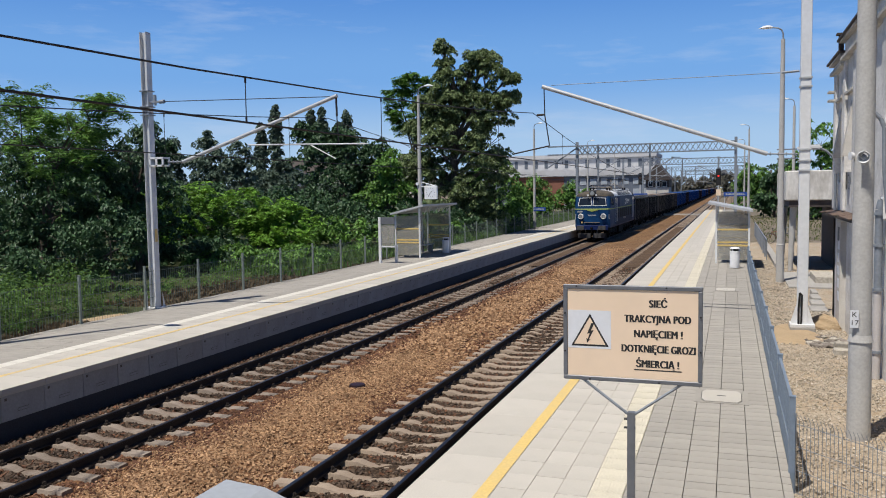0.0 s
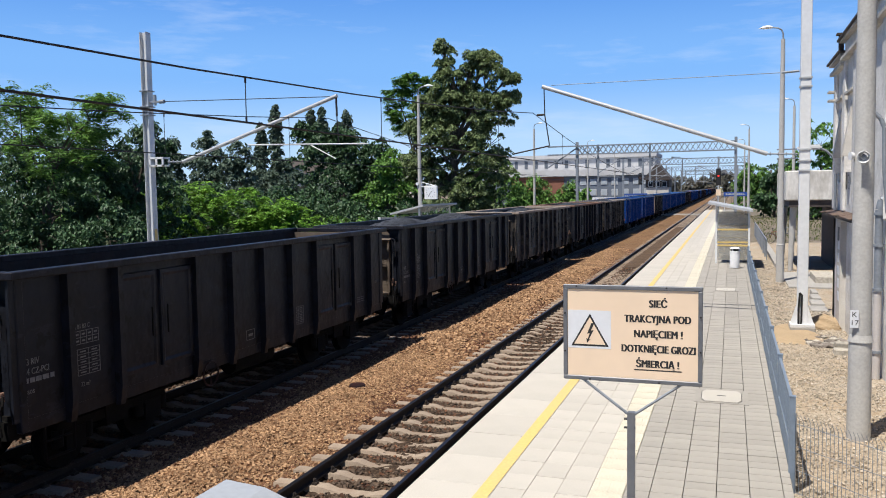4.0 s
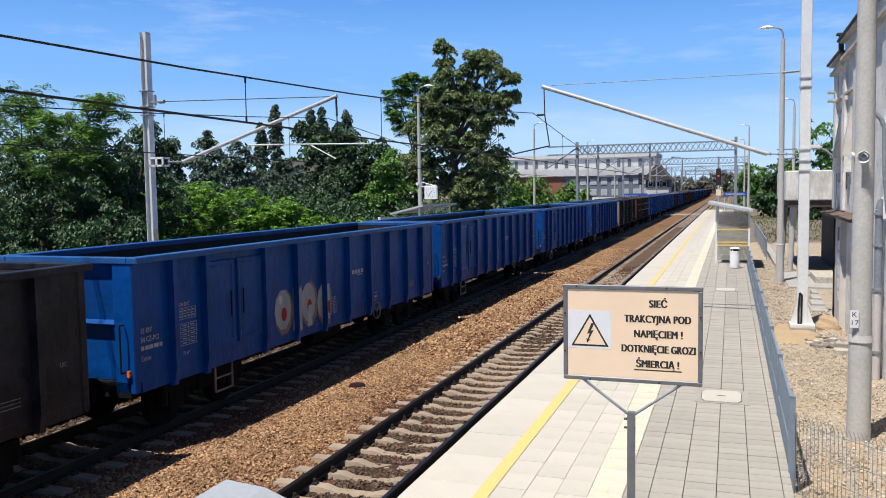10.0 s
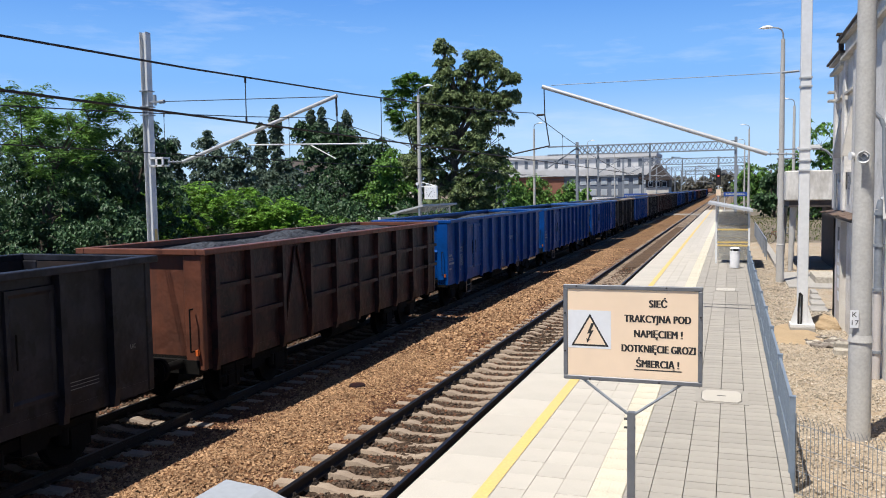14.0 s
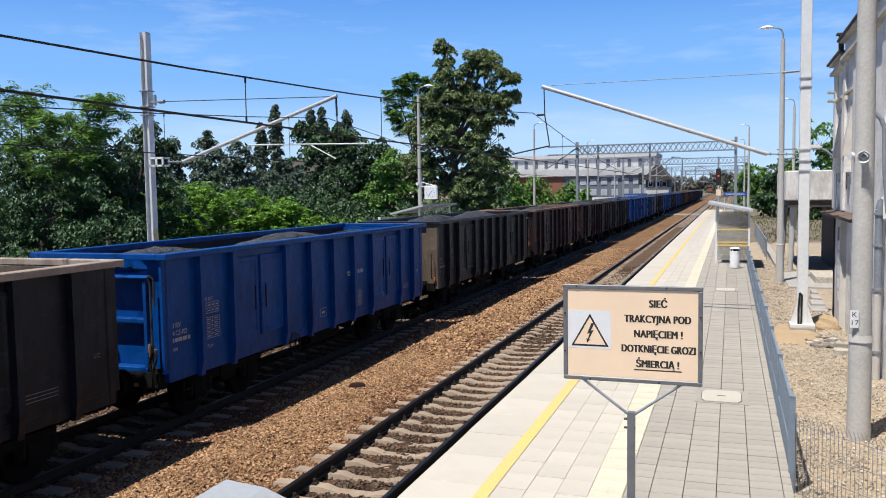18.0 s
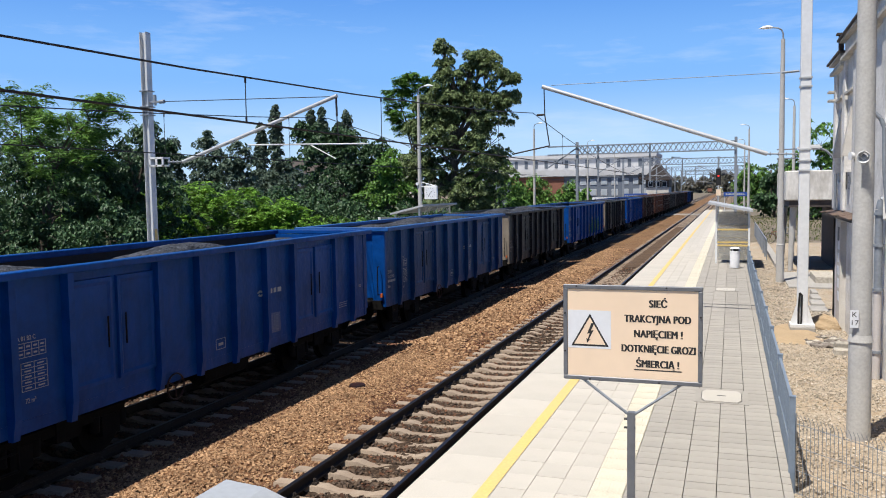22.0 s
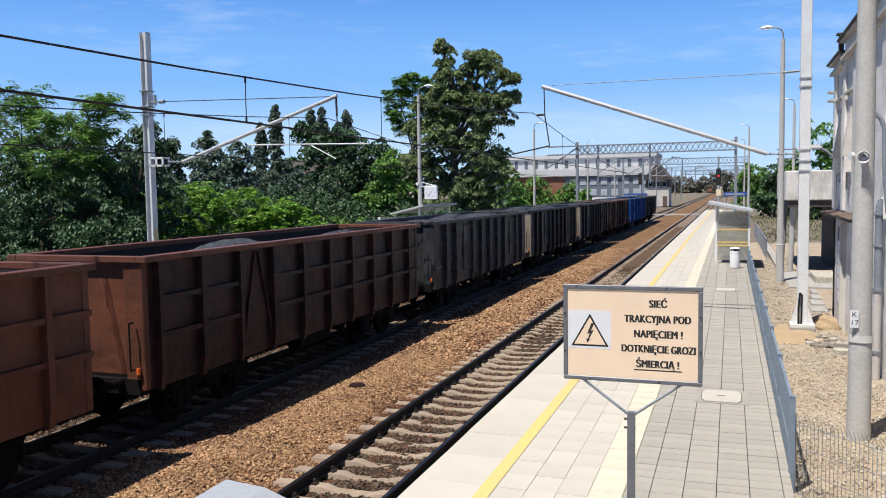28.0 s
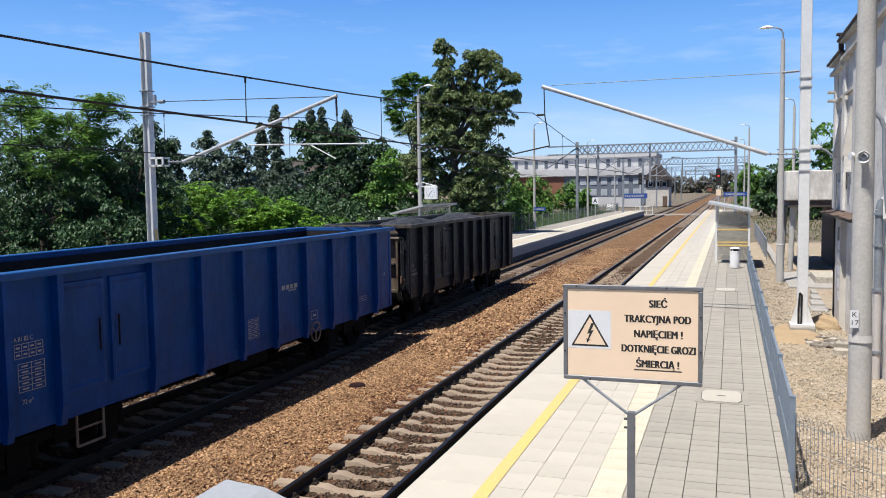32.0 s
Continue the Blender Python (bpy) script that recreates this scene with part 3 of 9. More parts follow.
mast = thing("catenary_mast", "galvanised steel H-section catenary mast behind the platform", "mast", -11.52, 20.64, PL, group="catenary masts")
bm = B()
h_beam(bm, 0.23, 0.03, 8.4)
for vv in bm.verts:
    vv.co.x, vv.co.y = vv.co.y, vv.co.x
part("column", bm, M["mast_grey"], mast)
bm = B()
box(bm, -0.26, 0.26, -0.26, 0.26, -0.12, 0.03)
for a in (-0.17, 0.17):
    v = [bm.verts.new(c) for c in ((a, -0.13, 0.03), (a, -0.25, 0.03), (a, -0.13, 0.5))]
    bm.faces.new(v)
    v = [bm.verts.new(c) for c in ((a, 0.13, 0.03), (a, 0.25, 0.03), (a, 0.13, 0.5))]
    bm.faces.new(v)
part("base_plate", bm, M["mast_grey"], mast)
bm = B()
for z in (4.35, 4.58):
    box(bm, 0.1, 0.62, -0.16, 0.16, z, z + 0.05)
for x in (0.1, 0.33, 0.57):
    box(bm, x, x + 0.05, -0.16, -0.12, 4.35, 4.6)
    box(bm, x, x + 0.05, 0.12, 0.16, 4.35, 4.6)
part("bracket", bm, M["white_steel"], mast, "white steel bracket frame")
bm = B()
insulator(bm, (0.66, 0, 4.48), (1.25, 0, 4.47), 0.055, 4)
part("insulator", bm, M["galv_dark"], mast)
bm = B()
tube(bm, (1.22, 0, 4.47), (6.42, 0, 6.17), 0.055, n=14)
part("cantilever_tube", bm, M["galv"], mast, "long sloping galvanised tube")
bm = B()
box(bm, 0.12, 0.45, -0.05, 0.05, 6.27, 6.33)
box(bm, 0.25, 0.31, -0.04, 0.04, 6.2, 6.52)
tube(bm, (0.45, 0, 6.3), (0.62, 0, 6.3), 0.06, n=10)
part("tie_anchor", bm, M["galv_dark"], mast)
bm = B()
tube(bm, (0.6, 0, 6.3), (6.3, 0, 6.15), 0.012, n=6)
part("tie_rod", bm, M["wire"], mast)
bm = B()
pipe(bm, [(6.38, 0, 6.15), (6.40, 0, 5.5), (6.44, 0, 4.84)], 0.016, 6)
part("drop_bracket", bm, M["wire"], mast)
bm = B()
tube(bm, (6.385, 0, 6.1), (6.40, 0, 5.6), 0.03, n=8)
part("insulator", bm, M["wire"], mast)
bm = B()
tube(bm, (3.52, 0, 4.9), (7.33, 0, 4.81), 0.022, n=8)
part("registration_tube", bm, M["galv"], mast, "thin pale registration tube")
bm = B()
tube(bm, (5.55, 0, 4.83), (6.34, 0, 4.42), 0.016, n=6)
part("steady_arm", bm, M["galv"], mast)
bm = B()
box(bm, 0.131, 0.134, -0.06, 0.06, 2.05, 2.45)
part("warning_plate", bm, M["yellow"], mast, "small yellow warning plate")
for z in (6.15, 6.62, 5.9):
    bm = B()
    box(bm, -0.16, 0.16, -0.16, 0.16, z, z + 0.03)
    part("clamp", bm, M["galv_dark"], mast)

mast = thing("catenary_mast", "white-grey steel catenary mast on a concrete footing", "mast", 7.02, 22.62, 0.5, group="catenary masts")
bm = B()
box(bm, -0.125, 0.125, -0.1225, 0.1225, 0.2, 10.3)
bevel(bm, 0.012)
part("column", bm, M["white_steel"], mast)
bm = B()
box(bm, -0.3, 0.3, -0.3, 0.3, -0.3, 0.14)
bevel(bm, 0.02)
part("footing", bm, M["concrete"], mast, "square concrete footing")
bm = B()
box(bm, -0.29, 0.29, -0.27, 0.27, 0.145, 0.2)
for a in (-0.11, 0.11):
    for sx in (-1, 1):
        v = [bm.verts.new(c) for c in ((sx * 0.125, a, 0.2), (sx * 0.27, a, 0.2), (sx * 0.125, a, 0.68))]
        bm.faces.new(v)
part("base_plate", bm, M["white_steel"], mast)
bm = B()
pipe(bm, [(-0.09, -0.14, 0.0), (-0.1, -0.16, 0.6), (-0.07, -0.15, 1.0), (-0.02, -0.14, 0.95), (-0.03, -0.14, 0.2)], 0.022)
part("earth_cable", bm, M["black"], mast)
for z in (4.1, 4.35, 4.63, 6.2, 6.42):
    bm = B()
    box(bm, -0.15, 0.15, -0.15, 0.15, z, z + 0.035)
    part("clamp", bm, M["galv"], mast)
bm = B()
insulator(bm, (-0.15, 0, 4.54), (-0.9, 0, 4.56), 0.055, 4)
part("insulator", bm, M["galv_dark"], mast)
bm = B()
tube(bm, (-0.88, 0, 4.56), (-6.75, 0, 6.6), 0.058, n=14)
part("cantilever_tube", bm, M["galv"], mast, "long sloping galvanised tube")
bm = B()
tube(bm, (-0.15, 0, 6.62), (-0.55, 0, 6.6), 0.03, n=8)
tube(bm, (-0.5, 0, 6.6), (-6.5, 0, 6.62), 0.009, n=6)
part("tie_rod", bm, M["galv_dark"], mast)
bm = B()
pipe(bm, [(-6.7, 0, 6.6), (-6.68, 0, 5.8), (-6.55, 0, 4.95)], 0.018, 6)
pipe(bm, [(-6.68, 0, 5.82), (-6.9, 0, 5.82)], 0.03, 6)
pipe(bm, [(-6.55, 0, 4.95), (-7.6, 0, 4.75)], 0.02, 6)
part("drop_bracket", bm, M["wire"], mast)

# concrete column with loudspeaker
pole = thing("concrete_pole", "round grey concrete pole with a loudspeaker", "pole", 7.07, 13.12, 0.45)
bm = B()
tube(bm, (0, 0, -0.3), (0, 0, 1.5), 0.165, 0.155, n=28)
tube(bm, (0, 0, 1.5), (0, 0, 1.6), 0.172, 0.15, n=28)
tube(bm, (0, 0, 1.6), (0, 0, 9.5), 0.146, 0.112, n=28)
part("shaft", bm, M["pole_concrete"], pole)
bm = B()
tube(bm, (-0.03, -0.2, 4.18), (-0.05, -0.3, 4.17), 0.05, 0.082, n=20, caps=False)
tube(bm, (-0.03, -0.12, 4.18), (-0.03, -0.2, 4.18), 0.05, n=16)
tube(bm, (-0.05, -0.295, 4.17), (-0.05, -0.305, 4.17), 0.088, 0.082, n=20, caps=False)
speaker = part("loudspeaker", bm, M["white_steel"], pole, "white horn loudspeaker")
bm = B()
tube(bm, (-0.03, -0.2, 4.18), (-0.045, -0.27, 4.17), 0.035, 0.025, n=12)
part("horn_core", bm, M["galv_dark"], speaker)
bm = B()
tube(bm, (-0.1, 0.0, 4.2), (-0.19, -0.03, 4.2), 0.03, 0.065, n=16)
part("loudspeaker", bm, M["white_steel"], pole, "white horn loudspeaker")
bm = B()
box(bm, -0.16, -0.05, -0.162, -0.157, 1.72, 1.98)
plate = part("number_plate", bm, M["sign_white"], pole, "small white plate with dark bars")


def lamp_post(x, y, zb, h, arm, shade="pole_concrete", group="platform lamps", label="slim grey lamp post with a curved arm and white head"):
    post = thing("lamp_post", label, "lamp", x, y, zb, group)
    bm = B()
    tube(bm, (0, 0, -0.2), (0, 0, 1.45), 0.15, 0.14, n=16)
    tube(bm, (0, 0, 1.45), (0, 0, 1.5), 0.15, 0.13, n=16)
    tube(bm, (0, 0, 1.5), (0, 0, h), 0.125, 0.075, n=16)
    part("shaft", bm, M[shade], post)
    bm = B()
    s = 1 if arm > 0 else -1
    pipe(bm, [(0, 0, h - 0.1), (0, 0, h + 0.22), (s * 0.06, 0, h + 0.36), (s * 0.18, 0, h + 0.43), (arm * 0.55, 0, h + 0.47)], 0.028)
    part("arm", bm, M["galv_dark"], post)
    bm = B()
    rows = []
    n = 14
    for i in range(9):
        u = i / 8
        xx = arm * 0.5 + (arm * 0.5 + s * 0.12) * u
        w = 0.17 * math.sin(math.pi * min(1, 0.18 + 0.8 * u)) + 0.01
        rows.append([bm.verts.new((xx, w * math.cos(math.pi * k / (n - 1)), h + 0.45 + 0.6 * w * math.sin(math.pi * k / (n - 1)))) for k in range(n)])
    for a, b in zip(rows, rows[1:]):
        for k in range(n - 1):
            f = bm.faces.new((a[k], a[k + 1], b[k + 1], b[k]))
            f.smooth = True
    for a, b in zip(rows, rows[1:]):
        bm.faces.new((a[0], b[0], b[-1], a[-1]))
    part("lamp_head", bm, M["white_steel"], post, "white streamlined lamp head")
    return post


lp = lamp_post(7.09, 34.0, 0.5, 9.3, -0.75)
bm = B()
for z in (4.75, 5.1):
    box(bm, -0.17, 0.55, -0.03, 0.03, z, z + 0.05)
part("bracket", bm, M["galv_dark"], lp)
lamp_post(9.25, 60.0, 0.5, 9.1, -0.75)
lamp_post(7.0, 90.0, 0.5, 9.6, -0.8)
lamp_post(7.0, 118.0, 0.5, 9.6, -0.8)
lp = lamp_post(-11.4, 43.3, PL, 8.9, 0.8)
lamp_post(-11.4, 14.2, PL, 8.9, 0.8)
lamp_post(-11.4, 72.0, PL, 8.9, 0.8)
lamp_post(-11.4, 101.0, PL, 8.9, 0.8)
lamp_post(-11.4, 126.0, PL, 8.9, 0.8)
bm = B()
pipe(bm, [(0.1, 0, 3.75), (0.1, 0, 4.0), (1.0, 0, 3.75), (0.1, 0, 3.75)], 0.025)
tube(bm, (-0.1, -0.16, 3.9), (-0.1, 0.1, 3.9), 0.09, n=12)
part("clock_bracket", bm, M["white_steel"], lp)
clock = thing("station_clock", "square white platform clock hung from a lamp post", "clock", -10.72, 43.3, PL + 3.02)
bm = B()
box(bm, -0.38, 0.38, -0.1, 0.1, 0, 0.76)
bevel(bm, 0.03)
part("case", bm, M["white_steel"], clock)
bm = B()
tube(bm, (0, -0.107, 0.38), (0, -0.101, 0.38), 0.31, n=32)
face = part("clock_face", bm, M["sign_white"], clock)
bm = B()
for k in range(12):
    t = 2 * math.pi * k / 12
    tube(bm, (0.27 * math.sin(t), -0.11, 0.38 + 0.27 * math.cos(t)), (0.22 * math.sin(t), -0.11, 0.38 + 0.22 * math.cos(t)), 0.012, n=4)
part("hour_marks", bm, M["ink"], face)
for nm, t, r in (("minute_pointer", 3.7, 0.25), ("hour_pointer", 0.85, 0.16)):
    bm = B()
    tube(bm, (0, -0.112, 0.38), (r * math.sin(t), -0.112, 0.38 + r * math.cos(t)), 0.014, n=5)
    part(nm, bm, M["ink"], face)
bm = B()
for x in (-0.25, 0.25):
    tube(bm, (x, 0, 0.75), (x, 0, 0.85), 0.015, n=6)
part("hanger", bm, M["white_steel"], clock)


# ---- shelters ----
def shelter(label, x, y, sx, yl=4.0, d=1.4, hf=2.75, hb=2.35, brace=False):
    """Open to the track: sx = +1 where the track lies at greater x. y: the end nearer to the camera."""
    s = thing("platform_shelter", label, "shelter", x, y, PL)
    for yy in (0, yl):
        for xx, hh in ((0.0, hf), (-sx * d, hb)):
            bm = B()
            box(bm, xx - 0.04, xx + 0.04, yy - 0.04, yy + 0.04, 0, hh)
            part("post", bm, M["white_steel"], s)
    bm = B()
    a, b = sx * 0.35, -sx * (d + 0.15)
    za, zb = hf + 0.1, hb + 0.02
    lo = [bm.verts.new(c) for c in ((a, -0.35, za), (b, -0.35, zb), (b, yl + 0.35, zb), (a, yl + 0.35, za))]
    hi = [bm.verts.new(c.co + Vector((0, 0, 0.1))) for c in lo]
    bm.faces.new(lo)
    bm.faces.new(hi)
    for i in range(4):
        bm.faces.new((lo[i], lo[(i + 1) % 4], hi[(i + 1) % 4], hi[i]))
    part("roof", bm, M["galv"], s, "flat sloping grey roof")
    for yy in (0.0, yl):
        bm = B()
        box(bm, min(0, -sx * d) + 0.05, max(0, -sx * d) - 0.05, yy - 0.006, yy + 0.006, 0.15, hb - 0.05)
        pane = part("glass_pane", bm, M["glass"], s, "grey tinted glass end pane")
        for z in (0.78, 0.92, 1.5):
            bm = B()
            box(bm, min(0, -sx * d) + 0.05, max(0, -sx * d) - 0.05, yy - 0.012, yy + 0.012, z, z + 0.075)
            part("stripe", bm, M["yellow"], pane, "yellow warning stripe")
    bm = B()
    box(bm, -sx * d - 0.008, -sx * d + 0.008, 0.06, yl - 0.06, 0.15, hb - 0.1)
    part("glass_pane", bm, M["glass"], s, "grey tinted glass back pane")
    bm = B()
    x0, x1 = sorted((-sx * (d - 0.15), -sx * (d - 0.55)))
    for k in range(5):
        xx = x0 + (x1 - x0) * k / 5
        box(bm, xx, xx + 0.06, 0.4, yl - 0.4, 0.45, 0.48)
    bench = part("bench_seat", bm, M["galv"], s, "slatted bench seat")
    for yy in (0.6, yl - 0.6):
        bm = B()
        box(bm, x0 + 0.05, x1 - 0.05, yy - 0.03, yy + 0.03, 0, 0.45)
        part("bench_leg", bm, M["galv_dark"], s)
    if brace:
        for k in range(6):
            bm = B()
            y0 = 0.3 + k * (yl - 0.6) / 6
            tube(bm, (sx * 0.2, y0, hf + 0.02), (sx * 0.05, y0 + 0.3, hf - 0.28), 0.02, n=6)
            tube(bm, (sx * 0.05, y0 + 0.3, hf - 0.28), (sx * 0.2, y0 + 0.55, hf + 0.02), 0.02, n=6)
            part("roof_bracket", bm, M["galv"], s)
    return s


shelter("grey glazed platform shelter with yellow stripes and sloping roof", -9.95, 39.4, 1, 4.8, 1.35, 2.6, 2.25, True)
shelter("glazed platform shelter with yellow stripes and pale flat roof", 4.66, 39.0, -1, 3.6, 1.4, 2.6, 2.3)

board = thing("timetable_board", "white-framed timetable board with a dark header", "notice board", -10.85, 36.35, PL)
for dx, yy in ((0.0, 0.0), (0.62, 0.55)):
    bm = B()
    box(bm, dx - 0.06, dx + 0.06, yy - 0.06, yy + 0.06, 0, 2.25 if not dx else 0.85)
    part("post", bm, M["white_steel"], board)
bm = B()
box(bm, 0.06, 0.78, -0.02, 0.02, 1.9, 2.25)
part("header", bm, M["sign_grey"], board, "dark grey header panel")
bm = B()
box(bm, 0.08, 0.76, -0.012, 0.012, 0.85, 1.88)
part("glass_pane", bm, M["glass"], board)
bm = B()
box(bm, 0.12, 0.42, 0.015, 0.02, 1.0, 1.8)
box(bm, 0.45, 0.74, 0.015, 0.02, 1.0, 1.8)
part("poster", bm, M["sign_white"], board, "pale timetable sheets")
bm = B()
box(bm, 0.06, 0.8, -0.03, 0.03, 0.78, 0.85)
part("frame_bar", bm, M["white_steel"], board)


def bin_at(x, y, label):
    b = thing("litter_bin", label, "bin", x, y, PL)
    bm = B()
    tube(bm, (0, 0, 0.02), (0, 0, 0.68), 0.2, 0.2, n=24)
    bevel(bm, 0.01)
    part("drum", bm, M["white_steel"], b)
    bm = B()
    tube(bm, (0, 0, 0.68), (0, 0, 0.74), 0.21, 0.2, n=24)
    tube(bm, (0, 0, 0.84), (0, 0, 0.9), 0.21, 0.16, n=24)
    for k in range(3):
        t = k * 2.1
        tube(bm, (0.18 * math.cos(t), 0.18 * math.sin(t), 0.72), (0.18 * math.cos(t), 0.18 * math.sin(t), 0.86), 0.02, n=6)
    part("hood", bm, M["white_steel"], b)
    bm = B()
    tube(bm, (0, 0, 0.74), (0, 0, 0.83), 0.15, n=16)
    part("liner", bm, M["black"], b)
    return b


bin_at(5.45, 36.7, "white metal litter bin with a hood on grey pavers")
bin_at(-9.75, 42.9, "grey litter bin beside the glazed shelter")

# ---- warning sign close to the camera ----
SY, K = 4.2, 4.2 / 5.0
sx0, sx1 = 5.263 + (4.285 - 5.263) * K, 5.263 + (5.115 - 5.263) * K
sz0, sz1 = 4.235 - (4.235 - 3.05) * K, 4.235 - (4.235 - 3.645) * K
SW, SH = sx1 - sx0, sz1 - sz0
warn = thing("warning_sign", "cream warning sign in a grey frame on a forked post", "sign", (sx0 + sx1) / 2, SY, PL)
zc = (sz0 + sz1) / 2 - PL
bm = B()
box(bm, -SW / 2 + 0.012, SW / 2 - 0.012, 0.0, 0.008, zc - SH / 2 + 0.012, zc + SH / 2 - 0.012)
panel = part("board", bm, M["sign_cream"], warn, "cream board")
for nm, x0, x1, z0, z1 in (("frame_bar", -SW / 2, SW / 2, zc + SH / 2 - 0.022, zc + SH / 2), ("frame_bar", -SW / 2, SW / 2, zc - SH / 2, zc - SH / 2 + 0.022),
                           ("frame_bar", -SW / 2, -SW / 2 + 0.022, zc - SH / 2 + 0.022, zc + SH / 2 - 0.022), ("frame_bar", SW / 2 - 0.022, SW / 2, zc - SH / 2 + 0.022, zc + SH / 2 - 0.022)):
    bm = B()
    box(bm, x0, x1, -0.006, 0.014, z0, z1)
    bevel(bm, 0.003)
    part(nm, bm, M["sign_grey"], warn, "grey angle-steel frame")
for px, pz in ((-0.4, 0.485), (0.25, 0.485), (-0.3, -0.485), (0.2, -0.485), (-0.486, 0.2), (-0.486, -0.2), (0.486, 0.2), (0.486, -0.15)):
    bm = B()
    tube(bm, (px * SW, -0.012, zc + pz * SH), (px * SW, -0.005, zc + pz * SH), 0.005, n=6)
    part("bolt", bm, M["black"], warn)
bm = B()
box(bm, -0.019, 0.019, -0.012, 0.026, 0.0, zc - SH / 2 - 0.155)
part("post", bm, M["sign_grey"], warn)
for s_ in (-1, 1):
    bm = B()
    a, b = Vector((s_ * 0.012, 0.006, zc - SH / 2 - 0.17)), Vector((s_ * SW * 0.36, 0.006, zc - SH / 2 + 0.005))
    tube(bm, a, b, 0.008, n=6)
    tube(bm, a, a - Vector((0, 0, 0.1)), 0.008, n=6)
    tube(bm, b, b + Vector((s_ * 0.06, 0, 0)), 0.008, n=6)
    part("fork_arm", bm, M["galv_dark"], warn)
for dz in (0.19, 0.235):
    bm = B()
    tube(bm, (-0.035, -0.005, zc - SH / 2 - dz), (0.022, -0.005, zc - SH / 2 - dz), 0.007, n=6)
    part("bolt", bm, M["black"], warn)


def text_obj(s, size, x, z, parent, y=-0.0006, m=None, stretch=1.0, bold=0.0, name="lettering", align="CENTER"):
    cu = bpy.data.curves.new(name, "FONT")
    cu.body, cu.size, cu.align_x, cu.align_y = s, size, align, "CENTER"
    cu.offset, cu.extrude, cu.space_character, cu.resolution_u = bold, 0.0003, 1.06, 4
    ob = bpy.data.objects.new(name, cu)
    scene.collection.objects.link(ob)
    bpy.context.view_layer.update()
    me = bpy.data.meshes.new_from_object(ob.evaluated_get(bpy.context.evaluated_depsgraph_get()))
    bpy.data.objects.remove(ob)
    bpy.data.curves.remove(cu)
    me.transform(Matrix.Diagonal((stretch, 1, 1, 1)))
    me.transform(Matrix.Rotation(radians(90), 4, "X"))
    me.transform(Matrix.Translation((x, y, z)))
    me.materials.clear()
    me.materials.append(m or M["ink"])
    ob = new(name, me)
    ob.parent = parent
    return ob


text_obj("K", 0.11, -0.105, 1.91, plate, y=-0.164)
text_obj("17", 0.11, -0.105, 1.79, plate, y=-0.164)
U = SW / 245.0  # sign unit
for s, ux, uz, wide in (("SIEĆ", 47, 55.5, 0.82), ("TRAKCYJNA POD", 45.5, 28, 0.735), ("NAPIĘCIEM !", 47, 1, 0.76), ("DOTKNIĘCIE GROZI", 47, -26, 0.70), ("ŚMIERCIĄ !", 46, -53, 0.76)):
    for k, dx in enumerate((-1.0, -0.35, 0.35, 1.0)):
        text_obj(s, 18.9 * U, (ux + dx) * U, zc + uz * U, panel, y=-0.0006 - 0.0001 * k, stretch=wide)
bm = B()
box(bm, 5 * U, 88 * U, -0.0008, 0.001, zc - 64.5 * U, zc - 62.5 * U)
part("underline", bm, M["ink"], panel)
bm = B()
box(bm, -114 * U, -36 * U, -0.0008, 0.001, zc - 29 * U, zc + 41 * U)
sticker = part("sticker", bm, M["sign_white"], panel, "white square sticker")


def flat_poly(name, pts, y, m, parent):
    bm = B()
    f = [bm.verts.new((x * U, y, zc + z * U)) for x, z in pts]
    g = [bm.verts.new((x * U, y + 0.0006, zc + z * U)) for x, z in pts]
    bm.faces.new(f)
    for i in range(len(pts)):
        j = (i + 1) % len(pts)
        bm.faces.new((f[i], f[j], g[j], g[i]))
    return part(name, bm, m, parent)


flat_poly("triangle", ((-74, 35), (-108, -25), (-40, -25)), -0.0014, M["ink"], sticker)
flat_poly("triangle_field", ((-74, 28.5), (-102.5, -21.5), (-45.5, -21.5)), -0.0020, M["sign_cream"], sticker)
flat_poly("lightning_bolt", ((-71, 18), (-66, 17), (-72, 4), (-67, 5), (-76, -13), (-72.5, -12), (-79, -19), (-80.5, -10), (-78, -11.5), (-74, -1), (-79, -2)), -0.0026, M["ink"], sticker)

# railing cap at the camera's feet, on two added legs; not a cabinet
rail_cap = thing("steel_cabinet", "rounded pale grey railing cap on two steel legs", "cabinet", 3.19, 3.0, PL - 0.012)
bm = B()
prof = [(-0.24, 1.95), (-0.20, 2.10), (-0.06, 2.205), (0.14, 2.19), (0.20, 2.17), (0.34, 2.12), (0.36, 1.95)]
a = [bm.verts.new((x, -0.5, z)) for x, z in prof]
b = [bm.verts.new((x, 0.05, z)) for x, z in prof]
for i in range(len(prof) - 1):
    f = bm.faces.new((a[i], a[i + 1], b[i + 1], b[i]))
bm.faces.new(a[::-1])
bm.faces.new(b)
bm.faces.new((a[0], b[0], b[-1], a[-1]))
part("cap", bm, mat("pale grey enamel", (0.312, 0.3354, 0.3666), 0.5, var=0.06, bump=0.02), rail_cap)
bm = B()
for x in (-0.15, 0.25):
    box(bm, x - 0.03, x + 0.03, -0.2, -0.14, 0, 1.96)
part("support", bm, M["galv_dark"], rail_cap)
